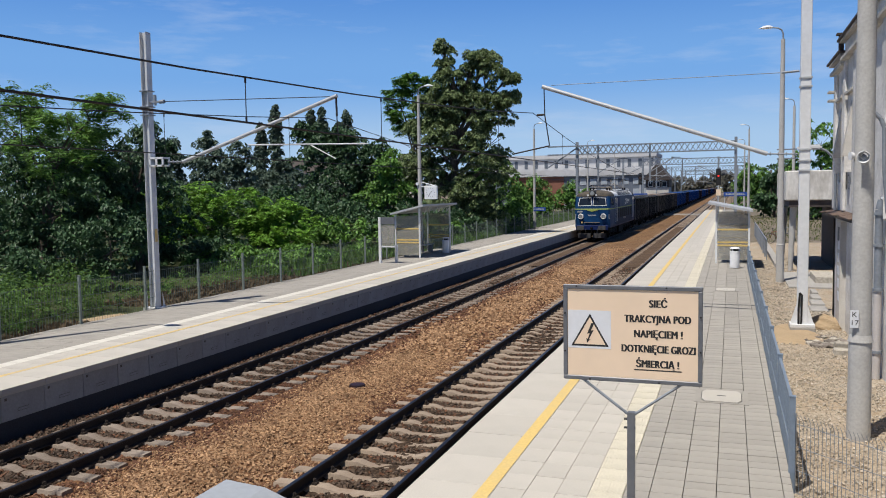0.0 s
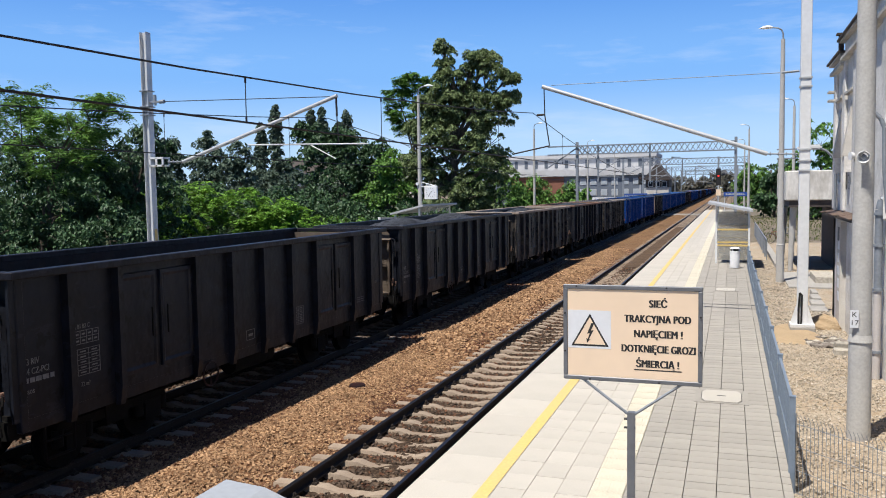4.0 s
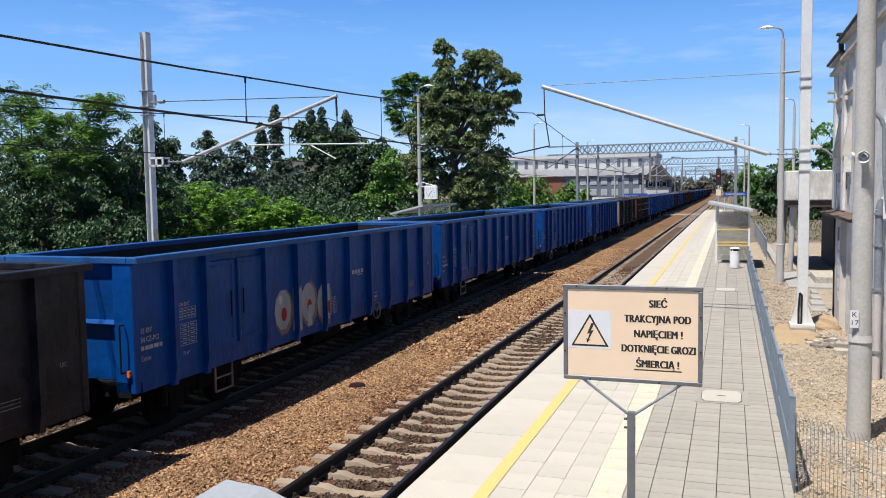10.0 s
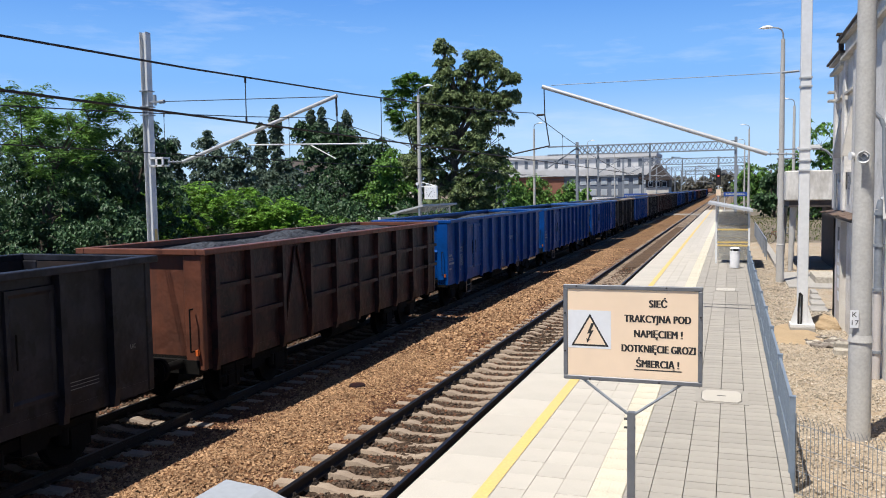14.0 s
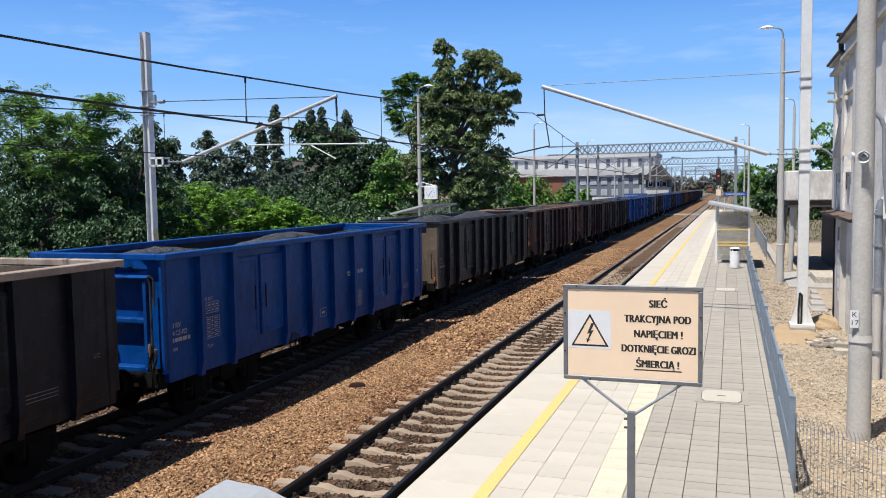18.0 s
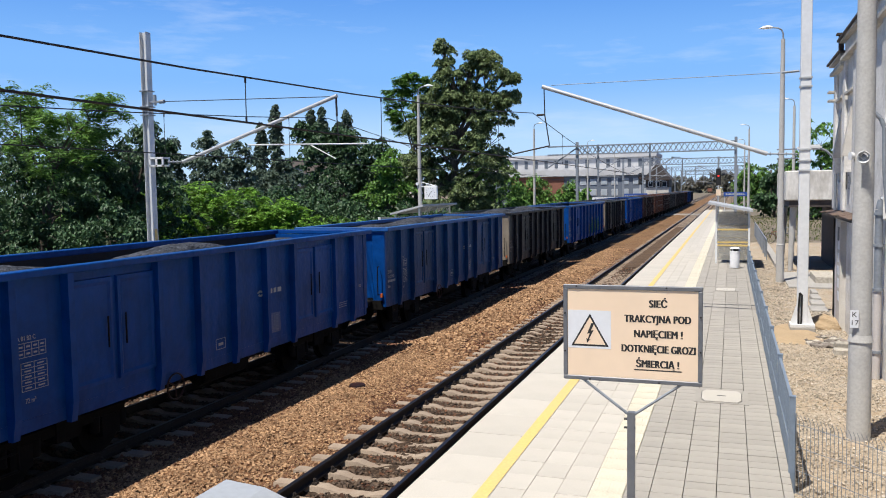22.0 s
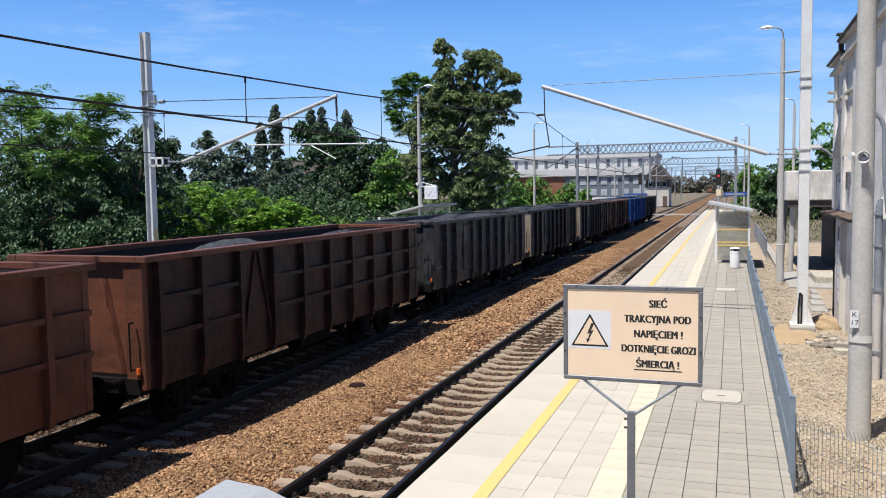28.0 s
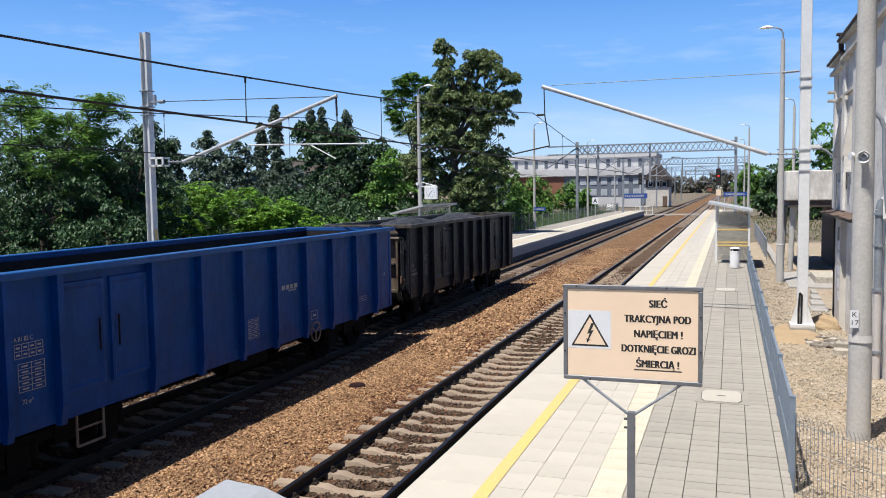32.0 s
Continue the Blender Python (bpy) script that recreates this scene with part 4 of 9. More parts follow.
# ---- station building beside the mast ----
def wall_with_openings(bm, x, y0, y1, z0, z1, t, holes):
    """A wall in the plane x, thickness t towards +x, with rectangular holes (ya, yb, za, zb) through it."""
    ys = sorted({y0, y1, *(h[0] for h in holes), *(h[1] for h in holes)})
    zs = sorted({z0, z1, *(h[2] for h in holes), *(h[3] for h in holes)})
    for a, b in zip(ys, ys[1:]):
        for c, d in zip(zs, zs[1:]):
            if not any(h[0] <= a and b <= h[1] and h[2] <= c and d <= h[3] for h in holes):
                box(bm, x, x + t, a, b, c, d)


bld = thing("station_building", "tall aged grey rendered building with wooden awning", "building", 8.05, 0, 0.45)
HOLES = [(24.1, 24.75, 3.85, 4.55), (21.3, 21.9, 3.7, 4.3), (22.9, 23.5, 3.7, 4.3), (20.5, 21.0, 0.4, 2.6)]
bm = B()
wall_with_openings(bm, 0, -4, 25.6, 0, 7.2, 0.4, HOLES)
part("wall", bm, M["render_wall"], bld, "stained grey render")
bm = B()
box(bm, 0, 12, 25.2, 25.6, 0, 7.2)
box(bm, 0, 12, -4, -3.6, 0, 7.2)
box(bm, 11.6, 12, -4, 25.6, 0, 7.2)
part("wall", bm, M["render_wall"], bld)
for ya, yb, za, zb in HOLES[:3]:
    bm = B()
    box(bm, 0.16, 0.2, ya, yb, za, zb)
    win = part("window_pane", bm, M["dark_glass"], bld)
    bm = B()
    for z in (za, (za + zb) / 2 - 0.02, zb - 0.05):
        box(bm, 0.1, 0.155, ya, yb, z, z + 0.05)
    for y in (ya, yb - 0.05):
        box(bm, 0.1, 0.155, y, y + 0.05, za + 0.05, zb - 0.05)
    part("window_frame", bm, M["white_steel"], win)
bm = B()
box(bm, 0.2, 0.26, 20.5, 21.0, 0.4, 2.6)
part("door", bm, M["roof_dark"], bld, "dark doorway panel")
# eaves: two lengths of stepped cornice, the farther one lower, under dark sheet edges
PALE_EAVE = mat("chalky eaves boards", (0.50, 0.48, 0.44), 0.9, var=0.15, grain=9, stain=2.2, dirt=(0.22, 0.20, 0.17), dirt_amount=0.7, axis=(1, 0.3, 1))
for y0, y1, z, rise in ((-4.5, 23.4, 6.95, 0.33), (23.4, 25.75, 6.84, 0.14)):
    bm = B()
    box(bm, -0.17, 12.5, y0, y1, z, z + 0.09)
    bevel(bm, 0.012)
    part("soffit", bm, PALE_EAVE, bld, "chalky pale soffit board")
    bm = B()
    box(bm, -0.06, 12.3, y0, y1 - 0.05, z + 0.09, z + 0.12 + rise)
    part("frieze", bm, M["render_wall"], bld)
    bm = B()
    box(bm, -0.19, 12.5, y0, y1 + 0.05, z + 0.12 + rise, z + 0.17 + rise)
    part("fascia", bm, PALE_EAVE, bld)
    bm = B()
    box(bm, -0.24, 12.6, y0 - 0.1, y1 + 0.15, z + 0.172 + rise, z + 0.235 + rise)
    bevel(bm, 0.01)
    part("roof_edge", bm, M["roof_dark"], bld, "dark sheet roof edge")
bm = B()
v = [bm.verts.new(c) for c in ((-0.2, -4.6, 7.52), (12.4, -4.6, 7.52), (12.4, 23.4, 7.52), (-0.2, 23.4, 7.52), (5.9, -4.6, 8.6), (5.9, 23.4, 8.6))]
for f in ((0, 4, 5, 3), (1, 2, 5, 4), (0, 1, 4), (2, 3, 5)):
    bm.faces.new([v[i] for i in f])
part("roof", bm, M["roof_dark"], bld)
bm = B()
box(bm, -0.20, -0.08, 23.42, 23.52, 7.20, 7.62)
box(bm, -0.26, 0.1, 23.3, 23.56, 7.62, 7.66)
part("vent_stub", bm, M["roof_dark"], bld, "dark sheet-metal vent")
bm = B()
tube(bm, (0.1, 21.9, 7.55), (0.1, 21.9, 8.75), 0.008, n=5)
part("aerial", bm, M["galv_dark"], bld)
for yc in (25.33, 23.45, 21.5, 19.5, 17.5):
    bm = B()
    box(bm, -0.07, 0.0, yc - 0.25, yc + 0.25, 3.12, 6.95)
    bevel(bm, 0.012)
    part("pilaster", bm, M["render_wall"], bld, "stained render pilaster")
for yc, z in ((24.4, 6.05), (22.45, 6.05), (20.5, 6.05)):
    bm = B()
    box(bm, -0.09, 0.0, yc - 0.68, yc + 0.68, z, z + 0.07)
    part("ledge", bm, PALE_EAVE, bld)
for z in (6.12, 6.36):
    bm = B()
    box(bm, -0.22, 0.02, 25.3, 25.72, z, z + 0.05)
    part("ledge", bm, PALE_EAVE, bld)
# added white wedges and feet: sunlit triangles on the wall, built as shapes
for yy in (24.2, 22.25):
    bm = B()
    v = [bm.verts.new(c) for c in ((0, yy, 4.5), (-0.2, yy + 0.02, 4.5), (0, yy, 5.85), (0, yy + 0.32, 4.5), (-0.2, yy + 0.3, 4.5), (0, yy + 0.32, 5.85))]
    for f in ((0, 2, 1), (3, 4, 5), (1, 2, 5, 4), (0, 1, 4, 3)):
        bm.faces.new([v[i] for i in f])
    part("buttress", bm, M["render_white"], bld, "white wedge standing for a sunlit triangle on the wall")
    bm = B()
    box(bm, -0.17, 0.0, yy + 0.02, yy + 0.3, 4.1, 4.5)
    part("buttress_foot", bm, M["render_wall"], bld)
# awning of worn boards over the lower wall
for k in range(10):
    bm = B()
    y0 = 18.75 + k * 0.7
    v = [bm.verts.new(c) for c in ((-0.30 - 0.03 * ((k * 3) % 4), y0, 3.04), (0, y0, 3.10), (0, y0 + 0.68, 3.10), (-0.30 - 0.03 * ((k * 3) % 4), y0 + 0.68, 3.04 + 0.012 * ((k * 5) % 3 - 1)))]
    bm.faces.new(v)
    thicken(bm, 0.025)
    part("awning_board", bm, M["roofbrown"], bld, "worn brown awning board")
bm = B()
box(bm, -0.30, -0.26, 18.8, 25.7, 2.95, 3.01)
part("awning_beam", bm, M["roof_dark"], bld)
bm = B()
box(bm, -0.14, 0.0, 22.9, 23.6, 0.0, 2.85)
part("pillar", bm, M["render_white"], bld, "white pillar with faded notices")
for k in range(5):
    bm = B()
    z0 = 0.8 + 0.33 * k
    box(bm, -0.146, -0.14, 23.0 + 0.05 * (k % 2), 23.35 + 0.04 * (k % 3), z0, z0 + 0.24)
    part("notice", bm, M["sign_white"], bld, "torn pale paper notice")
bm = B()
box(bm, -0.15, -0.141, 23.1, 23.4, 2.35, 2.7)
part("vent", bm, M["ink"], bld)
# name painted on the wall towards the tracks
nm_ = text_obj("KUŹNIA", 0.52, 0, 0, bld, y=0, m=M["ink"])
nm_.rotation_euler = (0, 0, -math.pi / 2)
nm_.location = (-0.004, 22.6, 3.82)
# drainpipe
pipe_y = 17.35
dp = thing("drainpipe", "pale grey drainpipe with bent top and clamps", "drainpipe", 8.05, pipe_y, 0.45)
bm = B()
pipe(bm, [(-0.12, 0, -0.0), (-0.12, 0, 1.75)], 0.075, 14)
part("lower_pipe", bm, mat("pinkish plastic pipe", (0.468, 0.4368, 0.4212), 0.5, var=0.05), dp, "pinkish plastic pipe")
bm = B()
pipe(bm, [(-0.12, 0, 1.75), (-0.12, 0, 3.3), (-0.08, 0, 3.48), (0.05, 0, 3.56)], 0.072, 14)
part("upper_pipe", bm, M["galv_dark"], dp)
for z in (0.55, 1.75, 2.6, 3.2):
    bm = B()
    tube(bm, (-0.12 if z < 3.6 else -0.05, 0, z), (-0.12 if z < 3.6 else -0.05, 0, z + 0.05), 0.1, n=14)
    part("clamp", bm, M["galv_dark"], dp)
# wall lamp on a swan neck
wl_ = thing("wall_lamp", "white street lamp on a bent wall bracket", "lamp", 8.05, 24.9, 4.0)
bm = B()
pipe(bm, [(-0.06, 0, -0.6), (-0.06, 0, 0.75), (-0.12, 0, 1.0), (-0.3, 0, 1.18), (-0.45, 0, 1.25)], 0.035)
part("bracket", bm, M["galv_dark"], wl_)
bm = B()
v = box(bm, -1.05, -0.42, -0.11, 0.11, 1.22, 1.36)
bevel(bm, 0.045, 2)
part("lamp_head", bm, M["white_steel"], wl_)
hk = thing("wall_bracket", "grey bent steel pipe bracket on the wall", "bracket", 8.05, 16.9, 4.6)
bm = B()
pipe(bm, [(-0.05, 0, -0.9), (-0.12, 0, -0.1), (-0.14, 0, 0.68), (-0.2, 0, 0.84), (-0.3, 0, 0.94), (-0.51, 0, 0.98)], 0.04)
part("pipe", bm, M["galv_dark"], hk)

# concrete canopy beyond the building
cn = thing("concrete_canopy", "weathered white concrete canopy block over a loading bay", "canopy", 0, 0, 0.45)
bm = B()
box(bm, 7.5, 13.0, 38.0, 45.2, 3.15, 4.42)
bevel(bm, 0.04)
part("slab", bm, mat("streaked white concrete", (0.5928, 0.5772, 0.546), 0.9, var=0.12, grain=9, stain=1.6, dirt=(0.2808, 0.2574, 0.2262), dirt_amount=0.8, axis=(1, 1, 0.45)), cn, "stained white concrete edge")
bm = B()
box(bm, 7.65, 13.0, 38.1, 45.1, 2.86, 3.15)
part("underside", bm, M["roof_dark"], cn)
bm = B()
box(bm, 9.6, 13.0, 38.3, 45, 0, 2.86)
part("back_wall", bm, M["roof_dark"], cn, "dark recessed wall")
for y in (38.6, 44.6):
    bm = B()
    tube(bm, (7.75, y, 0), (7.85, y, 2.86), 0.1, 0.15, n=10)
    part("post", bm, M["pole_concrete"], cn)
step = thing("concrete_steps", "cracked low concrete steps beside the building", "steps", 0, 0, 0.45)
for k in range(4):
    bm = B()
    box(bm, 7.55 + 0.1 * k, 8.03, 26.2 + 1.05 * k, 27.2 + 1.05 * k, 0.0, 0.1 + 0.05 * k)
    bevel(bm, 0.02)
    part("step", bm, M["concrete"], step)
bm = B()
box(bm, 7.3, 10.5, 32.0, 37.5, 0, 0.09)
solid("concrete_apron", bm, M["concrete"], "pale concrete apron before the canopy", "paving", "structure", loc=(0, 0, 0.47))
rng = random.Random(5)
PALE_RUBBLE = mat("pale broken concrete", (0.36, 0.33, 0.28), 0.95, var=0.25, grain=12, rand=0.3)
RUBBLE = mat("grey rubble", (0.1716, 0.1482, 0.1287), 0.95, var=0.3, grain=12, rand=0.35)
for k in range(48):
    bm = B()
    bmesh.ops.create_icosphere(bm, subdivisions=1, radius=rng.uniform(0.045, 0.13))
    for vv in bm.verts:
        vv.co *= rng.uniform(0.7, 1.2)
        vv.co.z *= 0.6
    ob = solid("rubble_stone", bm, PALE_RUBBLE if k % 3 == 0 else RUBBLE, "loose grey rubble stone on sand beside the mast", "stone", group="rubble beside the mast")
    ob.location = (6.98 + rng.random() * 0.95, 20.35 + 1.35 * rng.random() ** 1.3, 0.53)
bm = B()
n = 20
c = bm.verts.new((0, 0, 0.04))
rim = [bm.verts.new((0.7 * math.cos(2 * math.pi * i / n) * (0.8 + 0.3 * rng.random()), 1.7 * math.sin(2 * math.pi * i / n) * (0.85 + 0.3 * rng.random()), -0.03)) for i in range(n)]
mid = [bm.verts.new((v_.co.x * 0.6, v_.co.y * 0.6, 0.045 + 0.03 * rng.random())) for v_ in rim]
for i in range(n):
    bm.faces.new((rim[i], rim[(i + 1) % n], mid[(i + 1) % n], mid[i]))
    bm.faces.new((mid[i], mid[(i + 1) % n], c))
solid("sand_patch", bm, M["sand"], "patch of yellow sand on the gravel", "sand", "structure", loc=(6.75, 22.0, 0.515))
for x0, x1, y0, y1, z in ((7.45, 7.98, 19.55, 19.85, 0.12), (7.5, 8.0, 19.95, 20.2, 0.2), (8.3, 9.5, 33.4, 35.7, 0.3)):
    bm = B()
    box(bm, x0, x1, y0, y1, -0.05, z)
    bevel(bm, 0.02)
    solid("concrete_block", bm, PALE_RUBBLE, "broken pale concrete block lying on the gravel", "concrete block", group="concrete blocks beside the building", loc=(0, 0, 0.5))
sh = thing("sand_heap", "small heap of sand beside the mast footing", "sand heap", 7.6, 23.3, 0.5)
bm = B()
bmesh.ops.create_icosphere(bm, subdivisions=4, radius=1.0)
for vv in bm.verts:
    q = 1 + 0.16 * math.sin(5 * vv.co.x + 2) * math.cos(4 * vv.co.y) + 0.09 * math.sin(11 * vv.co.y + 7 * vv.co.x) + rng.uniform(-0.03, 0.03)
    vv.co = (vv.co.x * 0.5 * q, vv.co.y * 0.45 * q, max(-0.05, vv.co.z * 0.30 * q))
part("heap", bm, M["sand"], sh)

# cycle stands and bicycles far along the fence
def bicycle(x, y, rz, col):
    b = thing("bicycle", "parked bicycle leaning by the railing", "bicycle", x, y, 0.5, group="parked bicycles", rz=rz)
    for dy in (-0.5, 0.5):
        bm = B()
        ring(bm, (0, dy, 0.34), (1, 0, 0), 0.32, 0.02, 16)
        part("wheel", bm, M["black"], b)
    bm = B()
    pipe(bm, [(0, -0.5, 0.34), (0, -0.15, 0.75), (0, 0.4, 0.8), (0, 0.5, 0.34)], 0.018, 6)
    pipe(bm, [(0, -0.15, 0.75), (0, 0, 0.3), (0, 0.4, 0.75)], 0.018, 6)
    part("frame", bm, col, b)
    bm = B()
    pipe(bm, [(-0.25, 0.38, 1.0), (0.25, 0.38, 1.0)], 0.015, 6)
    pipe(bm, [(0, 0.4, 0.8), (0, 0.38, 1.0)], 0.015, 6)
    part("handlebar", bm, M["black"], b)
    bm = B()
    box(bm, -0.06, 0.06, -0.28, -0.04, 0.85, 0.9)
    part("saddle", bm, M["black"], b)


for k in range(2):
    bicycle(8.2 + 0.9 * k, 57.0 + 5.5 * k, 1.9 - 0.5 * k, M["fence_blue"] if k % 2 else M["brick"])
rl = thing("railing", "grey steel railing along a ramp", "railing", 0, 0, 0.48)
for k in range(9):
    bm = B()
    pipe(bm, [(7.0, 44 + 2.4 * k, 0), (7.0, 44 + 2.4 * k, 1.05), (7.0, 46.2 + 2.4 * k, 1.05), (7.0, 46.2 + 2.4 * k, 0)], 0.03, 6)
    for j in range(5):
        tube(bm, (7.0, 44.35 + 2.4 * k + j * 0.38, 0.12), (7.0, 44.35 + 2.4 * k + j * 0.38, 1.05), 0.012, n=4)
    part("frame", bm, M["galv_dark"], rl)
bm = B()
box(bm, 7.2, 7.5, 40, 66, 0, 0.22)
solid("kerb", bm, M["concrete"], "pale concrete kerb", "kerb", "structure", loc=(0, 0, 0.47))

# ---- far along the line ----
hut = thing("signal_box", "white signal box with a dark pointed roof", "signal box", -12.9, 190, 0.0)
bm = B()
box(bm, 0, 5.0, 0, 9, 0, 6.2)
part("wall", bm, M["render_white"], hut)
bm = B()
box(bm, -0.05, 5.05, -0.05, 9.05, 4.3, 6.1)
part("upper_cladding", bm, M["roof_dark"], hut, "dark boarded upper storey")
for x in (0.5, 2.0, 3.5):
    bm = B()
    box(bm, x, x + 1.1, -0.1, -0.051, 4.45, 5.7)
    win = part("window", bm, M["white_steel"], hut)
    bm = B()
    box(bm, x + 0.1, x + 1.0, -0.12, -0.101, 4.55, 5.6)
    part("pane", bm, M["dark_glass"], win)
bm = B()
box(bm, 3.7, 4.7, -0.05, -0.0, 0.0, 2.3)
part("door", bm, M["roofbrown"], hut, "brown door")
bm = B()
v = [bm.verts.new(c) for c in ((-0.7, -0.9, 6.0), (2.5, -0.9, 9.8), (5.7, -0.9, 6.0), (-0.7, 9.9, 6.0), (2.5, 9.9, 9.8), (5.7, 9.9, 6.0))]
for f in ((0, 1, 2), (3, 5, 4), (0, 3, 4, 1), (1, 4, 5, 2), (0, 2, 5, 3)):
    bm.faces.new([v[i] for i in f])
part("roof", bm, M["roof_dark"], hut)
HALL_GLASS = mat("dusty blue-grey glazing", (0.10, 0.115, 0.14), 0.35, var=0.15, grain=3, bump=0)
hall = thing("industrial_hall", "long pale grey factory hall with clerestory windows", "factory", 0, 215, 0)
bm = B()
box(bm, -58, -13.5, 0, 30, 0, 9.0)
part("wall", bm, M["facade_dark"], hall, "slate grey lower wall")
bm = B()
box(bm, -58.5, -13, -0.7, 30.5, 7.6, 9.3)
part("roof_edge", bm, M["facade"], hall, "white roof edge")
bm = B()
box(bm, -58, -13.5, 6, 24, 9.3, 13.2)
part("clerestory", bm, M["facade"], hall)
bm = B()
box(bm, -58.4, -13.1, 5.4, 24.5, 12.5, 13.5)
part("upper_roof_edge", bm, M["facade"], hall)
bm = B()
box(bm, -51, -36.5, -0.06, 0.0, 0, 7.5)
part("brick_panel", bm, M["brick"], hall, "red brick wall panel")
for k in range(16):
    bm = B()
    box(bm, -57 + 2.8 * k, -56.1 + 2.8 * k, 5.9, 6.0, 9.9, 12.0)
    part("window", bm, HALL_GLASS, hall)
for k in range(8):
    for z in (2.4, 5.2):
        bm = B()
        box(bm, -35 + 2.75 * k, -33.4 + 2.75 * k, -0.1, 0.0, z, z + 1.7)
        win = part("window", bm, M["facade"], hall)
        bm = B()
        box(bm, -34.9 + 2.75 * k, -33.5 + 2.75 * k, -0.13, -0.1, z + 0.1, z + 1.6)
        part("pane", bm, mat("pale blind" + str(z), (0.351, 0.39, 0.429), 0.3), win)
bm = B()
box(bm, -31, -14, -3, -0.2, 0, 2.2)
solid("low_wall", bm, M["facade"], "low white wall before the hall", "wall", "structure", loc=(0, 190, 0.0))
for x, y, w, d, h, m, lab in ((-128, 240, 14, 10, 11, "render_white", "white block of flats behind dark trees"), (-175, 300, 30, 12, 15, "facade_dark", "grey flats behind the trees"), (-78, 200, 5, 6, 12.5, "render_white", "white gabled house behind trees")):
    hb = thing("house", lab, "house", x, y, 0)
    bm = B()
    box(bm, 0, w, 0, d, 0, h)
    part("wall", bm, M[m], hb)
    bm = B()
    v = [bm.verts.new(c) for c in ((-0.4, -0.4, h), (w + 0.4, -0.4, h), (w + 0.4, d + 0.4, h), (-0.4, d + 0.4, h), (-0.4, d / 2, h + d * 0.3), (w + 0.4, d / 2, h + d * 0.3))]
    for f in ((0, 1, 5, 4), (2, 3, 4, 5), (0, 4, 3), (1, 2, 5)):
        bm.faces.new([v[i] for i in f])
    part("roof", bm, M["roof_dark"], hb)
    for k in range(int(w / 3)):
        for z in np.arange(2, h - 1.5, 3.0):
            bm = B()
            box(bm, 0.8 + 3 * k, 2.2 + 3 * k, -0.05, 0.0, z, z + 1.4)
            part("window", bm, M["dark_glass"], hb)
bm = B()
for k in range(5):
    box(bm, XE_L - 3, XE_R + 2, 133.2 + 0.72 * k, 133.88 + 0.72 * k, -0.2, 0.0 - 0.012)
solid("level_crossing", bm, M["concrete"], "pale concrete slabs of a track crossing", "crossing", "structure")

# a parked car and a white barrier beyond the platform end
car = thing("parked_car", "white parked car beside the crossing", "car", -15.0, 150, 0.0, rz=math.pi / 2)
bm = B()
sweep(bm, [(-2.1, 0.3), (2.1, 0.3), (2.15, 0.75), (1.2, 0.92), (0.7, 1.42), (-1.0, 1.45), (-1.7, 0.98), (-2.1, 0.9)], -0.85, 0.85)
bevel(bm, 0.04)
part("body", bm, M["white_steel"], car)
for sy in (-1, 1):
    bm = B()
    y0, y1 = sorted((sy * 0.852, sy * 0.862))
    sweep(bm, [(-1.3, 0.98), (0.95, 0.95), (0.6, 1.34), (-0.95, 1.36)], y0, y1)
    part("side_window", bm, M["dark_glass"], car)
    for x in (-1.3, 1.35):
        bm = B()
        tube(bm, (x, sy * 0.72, 0.31), (x, sy * 0.87, 0.31), 0.31, n=18)
        part("wheel", bm, M["black"], car)
bar = thing("crossing_barrier", "white tubular railing beside the track crossing", "railing", -9.4, 136, 0.0)
for k in range(4):
    bm = B()
    tube(bm, (k * 0.9, 0, 0), (k * 0.9, 0, 1.3), 0.04, n=8)
    part("post", bm, M["white_steel"], bar)
for z in (0.6, 1.25):
    bm = B()
    tube(bm, (0, 0, z), (2.7, 0, z), 0.035, n=8)
    part("rail", bm, M["white_steel"], bar)

# signals and station signs
sg = thing("railway_signal", "black railway signal showing a red light", "signal", 3.75, 112, 0.0)
bm = B()
tube(bm, (0, 0, 0), (0, 0, 6.2), 0.08, n=10)
part("post", bm, M["galv"], sg)
bm = B()
box(bm, -0.32, 0.32, -0.1, 0.1, 4.4, 6.6)
bevel(bm, 0.08, 2)
head = part("head", bm, M["black"], sg)
for k in range(4):
    bm = B()
    tube(bm, (0, -0.13, 4.75 + 0.45 * k), (0, -0.1, 4.75 + 0.45 * k), 0.10, n=14)
    lm = M["black"]
    if k == 2:
        lm = bpy.data.materials.new("red signal light")
        lm.use_nodes = True
        lm.node_tree.nodes["Principled BSDF"].inputs["Base Color"].default_value = (0.6, 0.01, 0.01, 1)
        lm.node_tree.nodes["Principled BSDF"].inputs["Emission Color"].default_value = (1, 0.02, 0.01, 1)
        lm.node_tree.nodes["Principled BSDF"].inputs["Emission Strength"].default_value = 1.6
    part("lens", bm, lm, head, "glowing red lens" if k == 2 else "")
bm = B()
box(bm, -0.3, 0.3, -0.12, -0.09, 3.1, 3.9)
part("plate", bm, M["sign_cream"], sg)


sg2 = thing("railway_signal", "black railway signal on a white post before the signal box", "signal", -8.95, 139.0, -0.19)
bm = B()
tube(bm, (0, 0, 0), (0, 0, 5.2), 0.09, n=10)
part("post", bm, M["white_steel"], sg2, "white signal post")
bm = B()
box(bm, -0.3, 0.3, -0.1, 0.1, 4.9, 6.9)
bevel(bm, 0.08, 2)
head = part("head", bm, M["black"], sg2)
for k in range(4):
    bm = B()
    tube(bm, (0, -0.13, 5.2 + 0.45 * k), (0, -0.1, 5.2 + 0.45 * k), 0.1, n=12)
    part("lens", bm, M["brick"] if k == 2 else M["black"], head)
